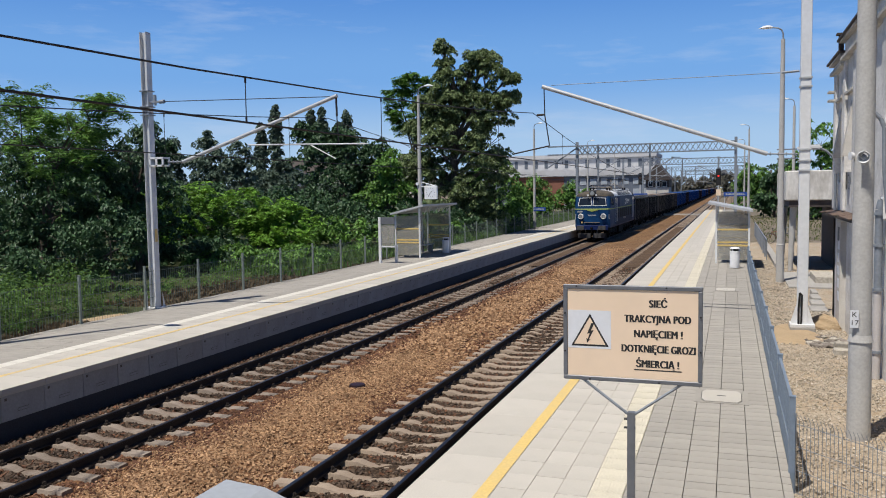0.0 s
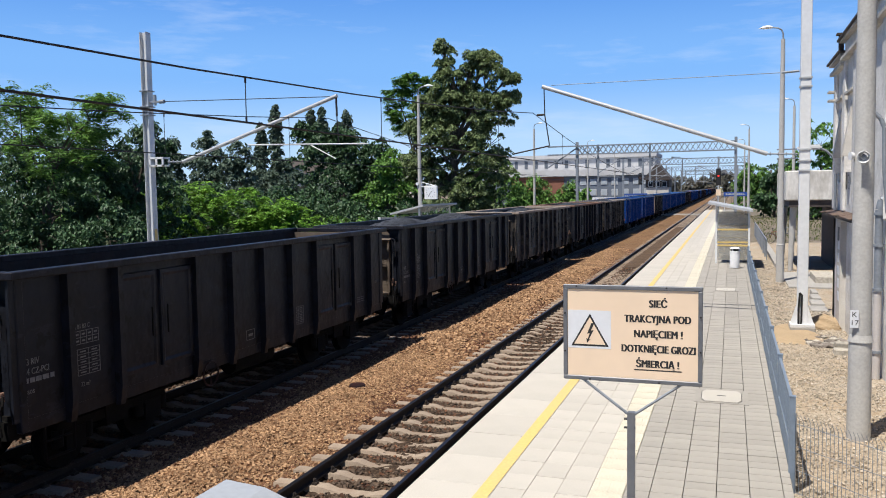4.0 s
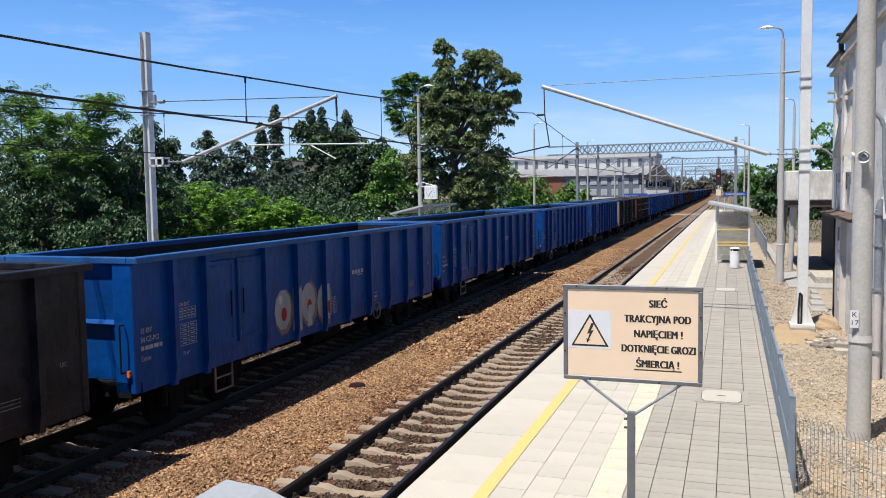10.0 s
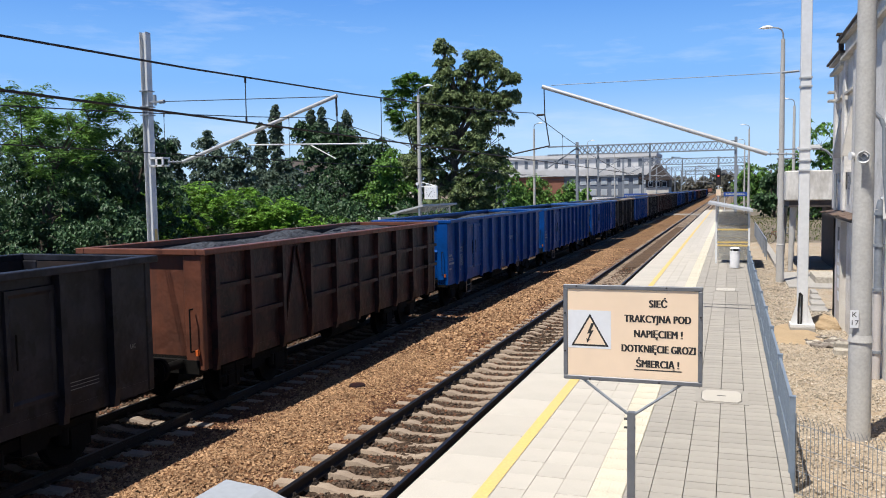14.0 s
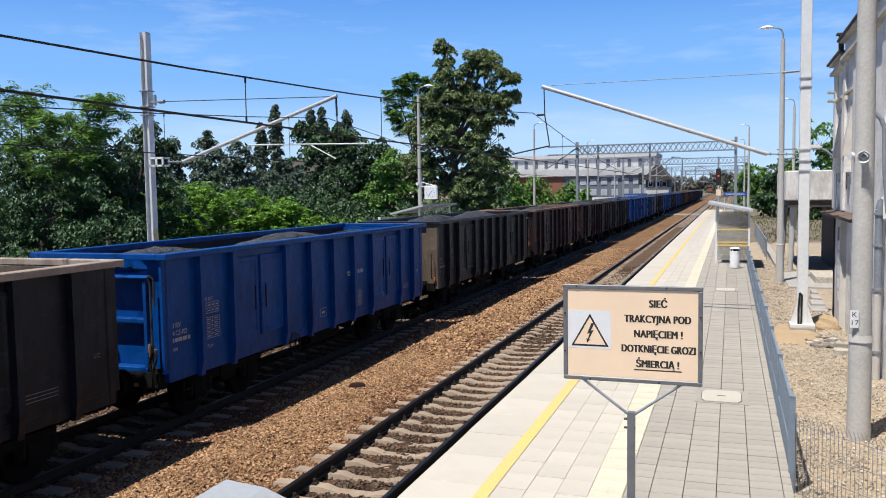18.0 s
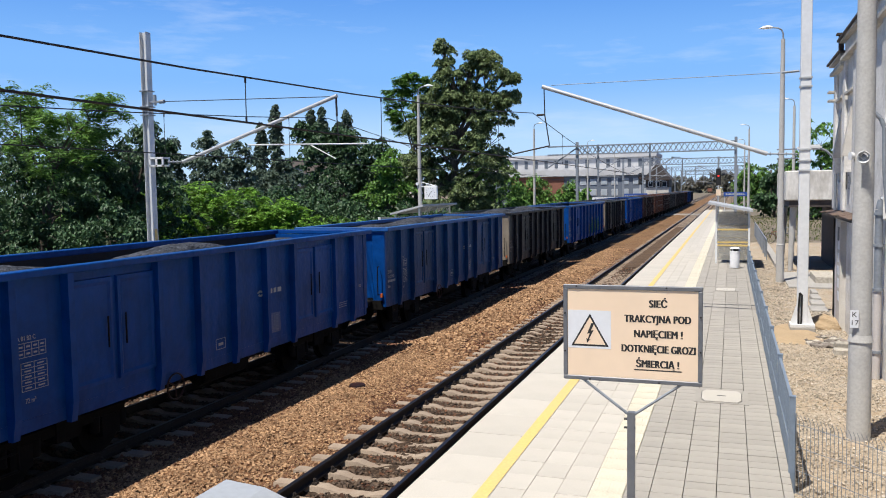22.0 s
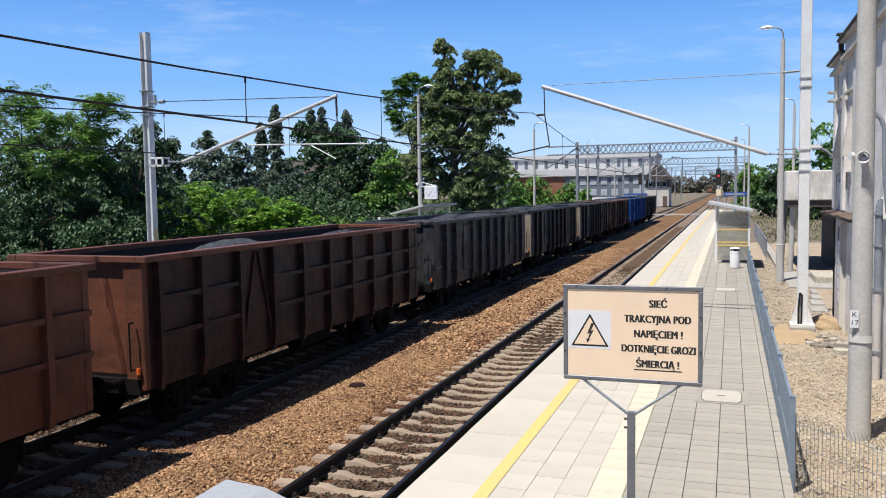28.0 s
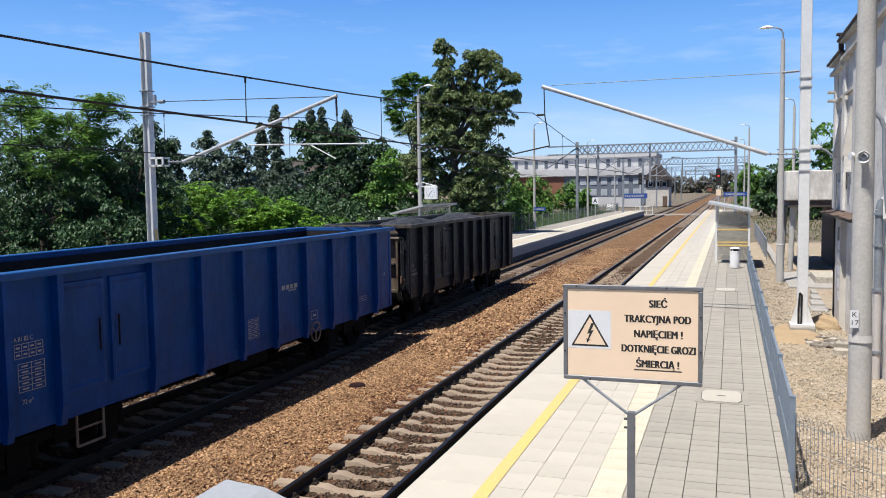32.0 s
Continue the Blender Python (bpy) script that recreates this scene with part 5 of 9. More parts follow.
# a siding that joins from the far side, with a wagon left standing on it
siding = thing("track_3", "far siding track beside the main line", "railway track", 4.7, 0, 0, kind="structure")
for x in (-0.7535, 0.7535):
    bm = B()
    box(bm, x - 0.035, x + 0.035, 180, 640, -0.17, 0.0)
    part("rail", bm, M["rail"], siding)
bm = B()
for k in range(300):
    box(bm, -1.3, 1.3, 180 + 1.2 * k, 180.24 + 1.2 * k, -0.21, -0.172)
tagged(part("sleepers", bm, M["sleeper"], siding), kind="stuff")
parked = thing("parked_wagon", "rusty brown open wagon standing far along the line", "freight wagon", -8.6, 600, -0.19)
bm = B()
box(bm, -1.45, 1.45, 0, 13, 1.2, 3.4)
part("body", bm, M["brick"], parked, "rusty brown wagon body")
for k in range(8):
    bm = B()
    box(bm, 1.45, 1.58, 0.6 + 1.6 * k, 0.78 + 1.6 * k, 1.2, 3.4)
    part("rib", bm, M["brick"], parked)
for yy in (1.5, 3.3, 9.7, 11.5):
    for x in (-0.75, 0.75):
        bm = B()
        tube(bm, (x - 0.07, yy, 0.5), (x + 0.07, yy, 0.5), 0.5, n=14)
        part("wheel", bm, M["black"], parked)
bm = B()
box(bm, -1.0, 1.0, 0.4, 12.6, 0.5, 1.2)
part("underframe", bm, M["black"], parked)


def name_sign(x, y, w, h, z, label, seed, arrow=False, posts=True):
    s = thing("station_sign", label, "sign", x, y, PL)
    bm = B()
    box(bm, 0, w, -0.03, 0.03, z, z + h)
    board_ = part("board", bm, M["sign_blue"], s)
    rng_ = random.Random(seed)
    u = w * 0.08
    while u < w * 0.85:
        k = rng_.uniform(0.4, 0.9) * h * 0.4
        bm = B()
        box(bm, u, u + k, -0.036, -0.03, z + h * 0.32, z + h * (0.6 + 0.12 * rng_.random()))
        part("lettering_bar", bm, M["letter_white"], board_)
        u += k + h * 0.12
    if posts:
        for px in (0.1, w - 0.1):
            bm = B()
            box(bm, px - 0.04, px + 0.04, 0.03, 0.09, 0, z + h)
            part("post", bm, M["galv"], s)
    return s


name_sign(4.5, 100.0, 2.75, 0.5, 2.35, "blue station name sign with white lettering bars", 2)
name_sign(-10.2, 126.5, 3.6, 0.75, 1.9, "blue station name sign with white lettering bars", 3)
name_sign(-11.45, 71.845, 1.1, 0.35, 1.55, "small blue platform number sign on the lamp post", 4, posts=False)
ab = thing("sector_board", "white sector board on the platform", "sign", -11.1, 105, PL)
bm = B()
box(bm, -0.03, 0.03, -0.03, 0.03, 0, 1.6)
part("post", bm, M["galv"], ab)
bm = B()
box(bm, -0.4, 0.4, -0.05, -0.03, 1.5, 2.3)
bd = part("board", bm, M["sign_white"], ab)
text_obj("A", 0.7, 0, 1.9, bd, y=-0.055, bold=0.01)


# ---- lattice gantries over the tracks ----
def gantry(y, x0, x1, zt, dz, label, drops, over=0.0):
    g = thing("catenary_gantry", label, "gantry", 0, y, 0.0, group="catenary gantries")
    for x in (x0, x1):
        bm = B()
        h_beam(bm, 0.3, 0, zt + 0.45)
        part("column", bm, M["galv_dark"], g)
        g.children[-1].location = (x, 0, 0)
    for z in (zt, zt - dz):
        bm = B()
        box(bm, x0 - over, x1, -0.3, -0.2, z - 0.06, z + 0.06)
        box(bm, x0 - over, x1, 0.2, 0.3, z - 0.06, z + 0.06)
        part("chord", bm, M["galv_dark"], g)
    n = int((x1 - x0) / (dz * 0.62))
    for yy in (-0.25, 0.25):
        bm = B()
        for k in range(n):
            a, b = x0 + (x1 - x0) * k / n, x0 + (x1 - x0) * (k + 1) / n
            tube(bm, (a, yy, zt - dz), (b, yy, zt), 0.035, n=5)
            tube(bm, (a, yy, zt), (b, yy, zt - dz), 0.035, n=5)
        part("lattice", bm, M["galv_dark"], g)
    for x in drops:
        bm = B()
        box(bm, x - 0.09, x + 0.09, -0.09, 0.09, 5.0, zt + 0.1)
        part("drop_post", bm, M["galv_dark"], g)
        bm = B()
        tube(bm, (x, 0, 6.0), (x + 2.6, 0, 7.6), 0.05, n=8)
        tube(bm, (x + 2.3, 0, 7.6), (x + 3.3, 0, 7.55), 0.05, n=8)
        tube(bm, (x, 0, 5.6), (x + 2.6, 0, 5.5), 0.03, n=8)
        part("cantilever", bm, M["galv_dark"], g)
    if over:
        bm = B()
        tube(bm, (x0, 0, zt - 0.2), (x0 - 3.4, 0, zt - 2.4), 0.08, n=8)
        tube(bm, (x0, 0, zt), (x0 - 3.4, 0, zt - 0.05), 0.05, n=8)
        part("side_arm", bm, M["galv_dark"], g)
    return g


gantry(94.0, -11.45, 5.75, 9.15, 0.95, "grey lattice gantry spanning tracks and platforms", (-9.05, -3.3), 3.4)
gantry(150.0, -9.6, 8.1, 9.3, 1.0, "grey lattice gantry farther along the line", (-8.3, -2.8))
gantry(206.0, -9.6, 9.5, 9.2, 1.0, "grey lattice gantry far along the line", (-8.3, -2.8))
gantry(270.0, -9.6, 10.5, 9.2, 1.0, "grey lattice gantry far along the line", (-8.3, -2.8))
for x, y, h in ((-9.4, 120, 8.6), (3.6, 122, 8.5), (-9.4, 176, 8.6), (6.6, 178, 8.5), (-9.4, 236, 8.6)):
    pm_ = thing("catenary_mast", "grey steel catenary mast beside the line", "mast", x, y, 0, group="catenary masts")
    bm = B()
    h_beam(bm, 0.26, -0.3, h)
    part("column", bm, M["galv_dark"], pm_)
    bm = B()
    s_ = 1 if x < 0 else -1
    tube(bm, (0, 0, 6.0), (s_ * 2.8, 0, 7.3), 0.05, n=8)
    tube(bm, (0, 0, 7.3), (s_ * 2.8, 0, 7.3), 0.02, n=6)
    part("cantilever", bm, M["galv_dark"], pm_)
# ---- trees and shrubs ----
def leaf_cloud(name, blobs, size, density, material, seed, droop=0.45, clump=0.42, leaf_ratio=0.5, per=9, flat=0.38, fronds=False):
    """Leaves in sprays through the shells of blobs (cx, cy, cz, rx, ry, rz): a spray is a drooping umbrella of leaves,
    or, with fronds, a few arching stalks with leaflets on both sides; each leaf is a bent rhombus."""
    rng = np.random.default_rng(seed)
    cen, out = [], []
    for cx, cy, cz, rx, ry, rz in blobs:
        n = max(5, int(density * (rx * ry + ry * rz + rx * rz) * 1.6))
        d = rng.normal(size=(n, 3))
        d /= np.linalg.norm(d, axis=1)[:, None]
        r = rng.uniform(0.3, 1.0, n) ** 0.5
        r *= 1 + 0.16 * np.sin(d[:, 0] * 5 + cx) * np.cos(d[:, 2] * 6 + cz)
        cen.append(np.array((cx, cy, cz)) + d * r[:, None] * np.array((rx, ry, rz)))
        out.append(d)
    cen, out = np.concatenate(cen), np.concatenate(out)
    out[:, 2] *= 0.35
    out /= np.linalg.norm(out, axis=1)[:, None] + 1e-9
    if fronds:
        stalks, pairs = max(2, int(per / 7)), 7
        c0, o0 = np.repeat(cen, stalks, 0), np.repeat(out, stalks, 0)
        n = len(c0)
        az = np.arctan2(o0[:, 1], o0[:, 0]) + rng.normal(0, 1.1, n)
        h = np.stack([np.cos(az), np.sin(az), np.zeros(n)], 1)
        c0 = c0 + rng.normal(size=(n, 3)) * clump * np.array((0.6, 0.6, 0.35))
        ln = clump * rng.uniform(1.0, 1.9, n)
        rise, fall = rng.uniform(0.1, 0.9, n), rng.uniform(0.7, 1.6, n)
        u = (np.arange(pairs) + 0.5) / pairs
        p = c0[:, None] + h[:, None] * (ln[:, None] * u)[..., None]
        p[..., 2] += ln[:, None] * (rise[:, None] * u - fall[:, None] * u ** 2)
        side = np.stack([-h[:, 1], h[:, 0], np.zeros(n)], 1)
        c = np.stack([p, p], 2)
        lat = side[:, None, None] * np.array((1.0, -1.0))[None, None, :, None]
        lat = np.broadcast_to(lat, c.shape) + h[:, None, None] * 0.5 + np.array((0, 0, -0.35))
        k = size * 1.25 * (1.15 - 0.5 * u)[None, :, None] * rng.uniform(0.8, 1.2, (n, pairs, 2))
        k = k.reshape(-1, 1)
        u_ = lat.reshape(-1, 3) + rng.normal(size=(n * pairs * 2, 3)) * 0.15
        u_ /= np.linalg.norm(u_, axis=1)[:, None]
        c = c.reshape(-1, 3) + u_ * k
        n = len(c)
        ratio = leaf_ratio
    else:
        c, o = np.repeat(cen, per, 0), np.repeat(out, per, 0)
        n = len(c)
        big = np.repeat(clump * rng.uniform(1.0, 1.9, len(cen)), per)
        rho, phi = big * np.sqrt(rng.random(n)), rng.uniform(0, 2 * np.pi, n)
        off = np.stack([rho * np.cos(phi), rho * np.sin(phi), np.zeros(n)], 1)
        along = (off * o).sum(1)
        off[:, 2] = -0.55 * rho ** 2 / big - 0.45 * along + rng.normal(size=n) * big * flat * 0.42
        c = c + off
        az, tilt = phi + rng.normal(0, 0.7, n), rng.normal(-droop - 0.15, 0.40, n)
        u_ = np.stack([np.cos(az) * np.cos(tilt), np.sin(az) * np.cos(tilt), np.sin(tilt)], 1)
        k = size * rng.uniform(0.75, 1.5, n)[:, None]
        ratio = leaf_ratio
    s = rng.normal(size=(n, 3)) * 0.35 + np.array((0, 0, 1.0))
    w = np.cross(u_, s)
    w /= np.linalg.norm(w, axis=1)[:, None] + 1e-9
    up = np.cross(w, u_)
    v = np.stack([c - u_ * k, c + w * k * ratio + up * k * 0.12, c + u_ * k, c - w * k * ratio + up * k * 0.12], 1).reshape(-1, 3)
    f = np.arange(n * 4).reshape(n, 4)
    return fast_mesh(name, v, f, material)


def tree(label, x, y, z, h, blobs, size, density, material, seed, trunk=0.3, category="tree", name="tree", lumpy=True, **kw):
    t = thing(name, label, category, x, y, z)
    rng = random.Random(seed)
    fine = max(0.066, 0.0022 * math.hypot(x - 5, y)) * (0.75 if h > 12 and y < 70 else 1.0)
    if fine < size:
        kw["per"] = int(13 * min(6.0 if y < 100 else 2.0, 0.95 * (size / fine) ** 2))
        size = fine
    bm = B()
    top = max(b[2] for b in blobs)
    p = Vector((0, 0, -0.2))
    r = trunk
    for i in range(5):
        q = Vector((rng.uniform(-0.15, 0.15) * i, rng.uniform(-0.15, 0.15) * i, top * 0.85 * (i + 1) / 5))
        tube(bm, p, q, r, r * 0.8, n=10, caps=False)
        p, r = q, r * 0.8
    for b in blobs:
        c = Vector(b[:3])
        s0 = Vector((0, 0, min(c.z * 0.6, top * 0.6)))
        m_ = s0.lerp(c, 0.5) + Vector((0, 0, 0.3))
        tube(bm, s0, m_, trunk * 0.35, trunk * 0.25, n=7, caps=False)
        tube(bm, m_, c, trunk * 0.25, trunk * 0.08, n=7, caps=False)
        for k in range(4):
            e = c + Vector((rng.uniform(-1, 1) * b[3], rng.uniform(-1, 1) * b[4], rng.uniform(-0.5, 1) * b[5])) * 0.85
            tube(bm, m_.lerp(c, 0.6), e, trunk * 0.09, 0.015, n=5, caps=False)
    part("trunk", bm, M["bark"], t, "brown trunk and limbs")
    lumps = []
    for cx, cy, cz, rx, ry, rz in blobs:
        lumps.append((cx, cy, cz, rx * 0.82, ry * 0.82, rz * 0.82))
        for k in range(7 if lumpy else 0):
            d = Vector((rng.gauss(0, 1), rng.gauss(0, 1), rng.gauss(0.25, 0.8))).normalized()
            q = rng.uniform(0.26, 0.46)
            lumps.append((cx + d.x * rx * 0.88, cy + d.y * ry * 0.88, cz + d.z * rz * 0.88, rx * q, ry * q, rz * q * 0.8))
    kw.setdefault("per", 18)
    kw.setdefault("clump", 0.24 if fine < 0.12 else 0.32 if fine < 0.25 else 0.6)
    part("crown", leaf_cloud("crown", lumps, size, density * 0.62, material, seed, **kw), None, t, "uneven leafy crown")
    return t


# big flowering lime behind the shelter
tree("tall broad lime tree with pale flowering tufts", -15.6, 62, 0.6, 16, [
    (-0.7, 0, 14.8, 0.6, 0.7, 1.0), (-0.6, 0, 13.2, 0.8, 0.9, 1.1), (-1.9, 0, 10.4, 1.3, 1.5, 1.4), (1.9, 0, 14.2, 0.75, 0.8, 0.9), (0.3, 0, 12.2, 1.7, 1.8, 1.4), (3.3, 0, 12.6, 1.1, 1.0, 0.9), (4.5, 0, 12.3, 0.7, 0.8, 0.6), (3.0, 0, 13.9, 0.7, 0.7, 0.6), (4.7, 0, 10.9, 0.6, 0.7, 0.5), (1.7, 0, 12.9, 0.8, 0.9, 0.9), (4.1, 0, 10.6, 0.7, 0.8, 0.7), (-0.8, 0, 10.5, 1.9, 2.0, 1.7), (2.0, 0, 10.2, 2.0, 2.0, 1.8),
    (0.4, 0, 8.2, 3.0, 2.6, 2.0), (2.9, 0, 7.2, 1.7, 2.0, 1.8), (-1.6, 0, 6.0, 2.6, 2.6, 2.2), (2.0, 0, 4.8, 2.4, 2.6, 2.2), (-0.6, 0, 2.8, 4.0, 3.2, 2.2), (1.8, 0, 2.0, 2.0, 2.4, 1.8),
    (-2.4, 0, 8.4, 1.6, 1.8, 1.6), (-3.2, 0, 5.4, 1.8, 2.2, 1.9), (3.3, 0, 9.2, 1.4, 1.6, 1.3), (3.2, 0, 5.6, 1.5, 1.8, 1.6), (0.6, 0, 11.4, 1.6, 2.0, 1.6)],
    0.24, 4.6, M["leaf_lime"], 21, 0.5)
tree("acacia tree with light green airy crown", -19.7, 64, 0.6, 13, [
    (-0.2, 0, 12.5, 1.3, 1.2, 0.9), (-1.6, 0, 11.6, 1.1, 1.1, 0.7), (1.2, 0, 12.1, 1.1, 1.2, 1.0), (-1.3, 0, 10.3, 1.1, 1.1, 0.9), (0.6, 0, 10.2, 1.4, 1.4, 1.2), (-0.6, 0, 8.6, 0.9, 1.0, 1.0)],
    0.22, 3.4, M["leaf"], 22, 0.25, fronds=True, leaf_ratio=0.34)
tree("dark green tree beside the lime", -14.0, 68, 0.6, 7, [(0, 0, 4.6, 1.9, 2.0, 1.9), (0.5, 2, 2.9, 1.6, 2.0, 2.0), (-1.5, 0, 3.0, 2.2, 2.4, 2.4)], 0.22, 3.0, M["leaf"], 23, 0.2)
tree("maple with dense fresh green crown", -19.6, 58, 0.6, 8, [(-0.2, 0, 5.6, 1.3, 1.4, 1.5), (0.4, 0, 4.0, 1.5, 1.6, 1.6), (-0.6, 0, 2.6, 1.8, 1.8, 1.8)], 0.22, 3.2, M["leaf"], 24, 0.2)
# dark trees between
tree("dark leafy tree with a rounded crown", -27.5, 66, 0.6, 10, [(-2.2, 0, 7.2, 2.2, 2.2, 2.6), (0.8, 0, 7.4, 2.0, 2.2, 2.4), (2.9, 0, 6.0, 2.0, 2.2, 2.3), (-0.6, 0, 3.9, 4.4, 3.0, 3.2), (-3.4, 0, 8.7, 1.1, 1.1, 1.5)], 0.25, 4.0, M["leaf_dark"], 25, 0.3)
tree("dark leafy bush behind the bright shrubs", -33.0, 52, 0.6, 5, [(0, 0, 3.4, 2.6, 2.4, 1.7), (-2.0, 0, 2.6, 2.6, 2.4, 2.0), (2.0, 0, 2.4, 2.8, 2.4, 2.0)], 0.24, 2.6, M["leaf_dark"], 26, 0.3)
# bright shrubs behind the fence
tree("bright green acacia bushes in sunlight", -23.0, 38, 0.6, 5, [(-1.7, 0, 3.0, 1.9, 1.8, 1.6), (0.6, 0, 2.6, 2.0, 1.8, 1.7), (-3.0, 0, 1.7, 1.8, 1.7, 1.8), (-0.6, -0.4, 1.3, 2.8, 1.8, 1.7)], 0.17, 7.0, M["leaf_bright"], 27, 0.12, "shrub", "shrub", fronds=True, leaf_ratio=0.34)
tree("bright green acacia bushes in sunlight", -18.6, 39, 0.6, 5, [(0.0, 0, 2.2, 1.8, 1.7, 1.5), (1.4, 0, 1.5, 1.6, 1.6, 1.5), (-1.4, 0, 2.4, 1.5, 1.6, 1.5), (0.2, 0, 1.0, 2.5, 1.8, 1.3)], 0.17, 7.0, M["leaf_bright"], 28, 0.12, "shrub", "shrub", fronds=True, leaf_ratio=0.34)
# near left: feathery tree
tree("feathery ash-leaved tree with airy branch tips", -22.4, 27.5, 0.6, 9, [
    (-2.4, 0, 7.0, 2.0, 1.8, 1.5), (1.6, 0, 6.7, 1.5, 1.4, 0.8), (2.9, 0, 7.3, 0.9, 0.9, 0.5), (0.4, 0, 5.4, 2.4, 2.0, 1.4)],
    0.16, 6.2, M["leaf"], 29, 0.22, leaf_ratio=0.30, fronds=True)
# lower boughs split off, with their shade painted as the darker leaf colour
tree("low boughs of the ash-leaved tree, shade put into dark leaves", -22.2, 27.0, 0.6, 5, [(-2.4, 0, 3.8, 2.6, 2.2, 1.8), (1.0, 0, 3.0, 2.6, 2.2, 2.0), (-1.0, 0, 1.5, 3.4, 2.4, 1.6)], 0.17, 4.2, M["leaf_dark"], 129, 0.15, "shrub", "shrub")
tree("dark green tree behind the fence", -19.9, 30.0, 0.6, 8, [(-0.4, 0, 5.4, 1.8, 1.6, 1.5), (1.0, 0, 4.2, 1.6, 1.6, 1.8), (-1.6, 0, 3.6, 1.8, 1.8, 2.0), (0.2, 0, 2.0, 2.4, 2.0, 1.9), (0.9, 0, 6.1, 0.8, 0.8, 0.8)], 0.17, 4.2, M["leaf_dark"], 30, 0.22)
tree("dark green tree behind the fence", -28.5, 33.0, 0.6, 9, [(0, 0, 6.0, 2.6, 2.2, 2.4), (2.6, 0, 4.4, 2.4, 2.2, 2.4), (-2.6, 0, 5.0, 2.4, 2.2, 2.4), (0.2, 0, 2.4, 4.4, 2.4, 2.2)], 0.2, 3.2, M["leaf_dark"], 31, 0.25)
tree("fresh green maple sapling beside the fence", -16.6, 24.5, 0.6, 4, [(0, 0, 2.0, 1.2, 1.2, 1.4), (-1.2, 0, 1.3, 1.3, 1.2, 1.1)], 0.15, 5.0, M["leaf_dark"], 32, 0.1, "shrub", "shrub")
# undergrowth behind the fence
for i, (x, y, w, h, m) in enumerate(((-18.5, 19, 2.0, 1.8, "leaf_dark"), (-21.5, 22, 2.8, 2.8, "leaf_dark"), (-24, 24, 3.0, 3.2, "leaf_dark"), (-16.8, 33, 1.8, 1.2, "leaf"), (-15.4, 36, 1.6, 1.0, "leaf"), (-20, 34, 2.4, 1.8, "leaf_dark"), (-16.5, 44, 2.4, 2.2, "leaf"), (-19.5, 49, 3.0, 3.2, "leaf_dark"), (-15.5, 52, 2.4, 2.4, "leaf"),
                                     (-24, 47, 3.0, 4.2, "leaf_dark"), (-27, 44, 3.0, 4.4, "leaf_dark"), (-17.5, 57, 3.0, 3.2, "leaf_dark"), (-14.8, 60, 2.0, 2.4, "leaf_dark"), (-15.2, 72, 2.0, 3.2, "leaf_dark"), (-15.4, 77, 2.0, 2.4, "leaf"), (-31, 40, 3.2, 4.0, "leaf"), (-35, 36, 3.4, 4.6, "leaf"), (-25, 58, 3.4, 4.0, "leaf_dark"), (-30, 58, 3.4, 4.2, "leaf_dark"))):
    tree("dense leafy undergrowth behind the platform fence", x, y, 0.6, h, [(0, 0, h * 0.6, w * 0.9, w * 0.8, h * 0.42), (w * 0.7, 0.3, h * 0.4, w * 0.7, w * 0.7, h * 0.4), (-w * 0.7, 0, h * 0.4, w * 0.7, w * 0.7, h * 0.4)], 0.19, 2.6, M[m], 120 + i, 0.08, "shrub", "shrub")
# pines and far trees, their distance haze mixed into the leaf colour
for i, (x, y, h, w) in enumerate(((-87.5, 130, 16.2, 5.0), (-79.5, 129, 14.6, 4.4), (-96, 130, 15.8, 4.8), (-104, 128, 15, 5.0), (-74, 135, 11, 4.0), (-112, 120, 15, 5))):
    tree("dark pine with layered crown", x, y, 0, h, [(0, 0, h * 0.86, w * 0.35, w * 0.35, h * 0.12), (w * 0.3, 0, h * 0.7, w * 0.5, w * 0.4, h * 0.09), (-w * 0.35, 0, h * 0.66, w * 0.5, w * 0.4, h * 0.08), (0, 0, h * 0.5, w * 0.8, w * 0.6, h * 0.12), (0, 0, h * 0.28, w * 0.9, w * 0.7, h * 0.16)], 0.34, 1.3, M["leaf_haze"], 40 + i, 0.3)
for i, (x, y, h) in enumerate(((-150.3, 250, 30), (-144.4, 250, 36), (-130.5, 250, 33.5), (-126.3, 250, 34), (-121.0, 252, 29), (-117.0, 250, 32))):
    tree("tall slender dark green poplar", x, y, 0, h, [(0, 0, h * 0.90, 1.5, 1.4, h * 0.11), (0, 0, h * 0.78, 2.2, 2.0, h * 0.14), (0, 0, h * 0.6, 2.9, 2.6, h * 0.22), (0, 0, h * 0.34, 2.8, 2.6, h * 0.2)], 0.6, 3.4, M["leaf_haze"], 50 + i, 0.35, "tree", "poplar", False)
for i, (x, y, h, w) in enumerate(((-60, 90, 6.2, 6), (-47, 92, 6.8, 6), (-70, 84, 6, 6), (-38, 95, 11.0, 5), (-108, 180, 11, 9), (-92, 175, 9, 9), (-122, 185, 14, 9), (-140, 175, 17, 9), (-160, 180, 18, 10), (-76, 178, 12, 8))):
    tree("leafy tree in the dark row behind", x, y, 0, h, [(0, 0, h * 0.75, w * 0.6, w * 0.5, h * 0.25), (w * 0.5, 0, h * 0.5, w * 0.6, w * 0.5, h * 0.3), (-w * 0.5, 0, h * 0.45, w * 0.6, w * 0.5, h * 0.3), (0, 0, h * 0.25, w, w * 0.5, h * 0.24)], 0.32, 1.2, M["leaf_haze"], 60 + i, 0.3)
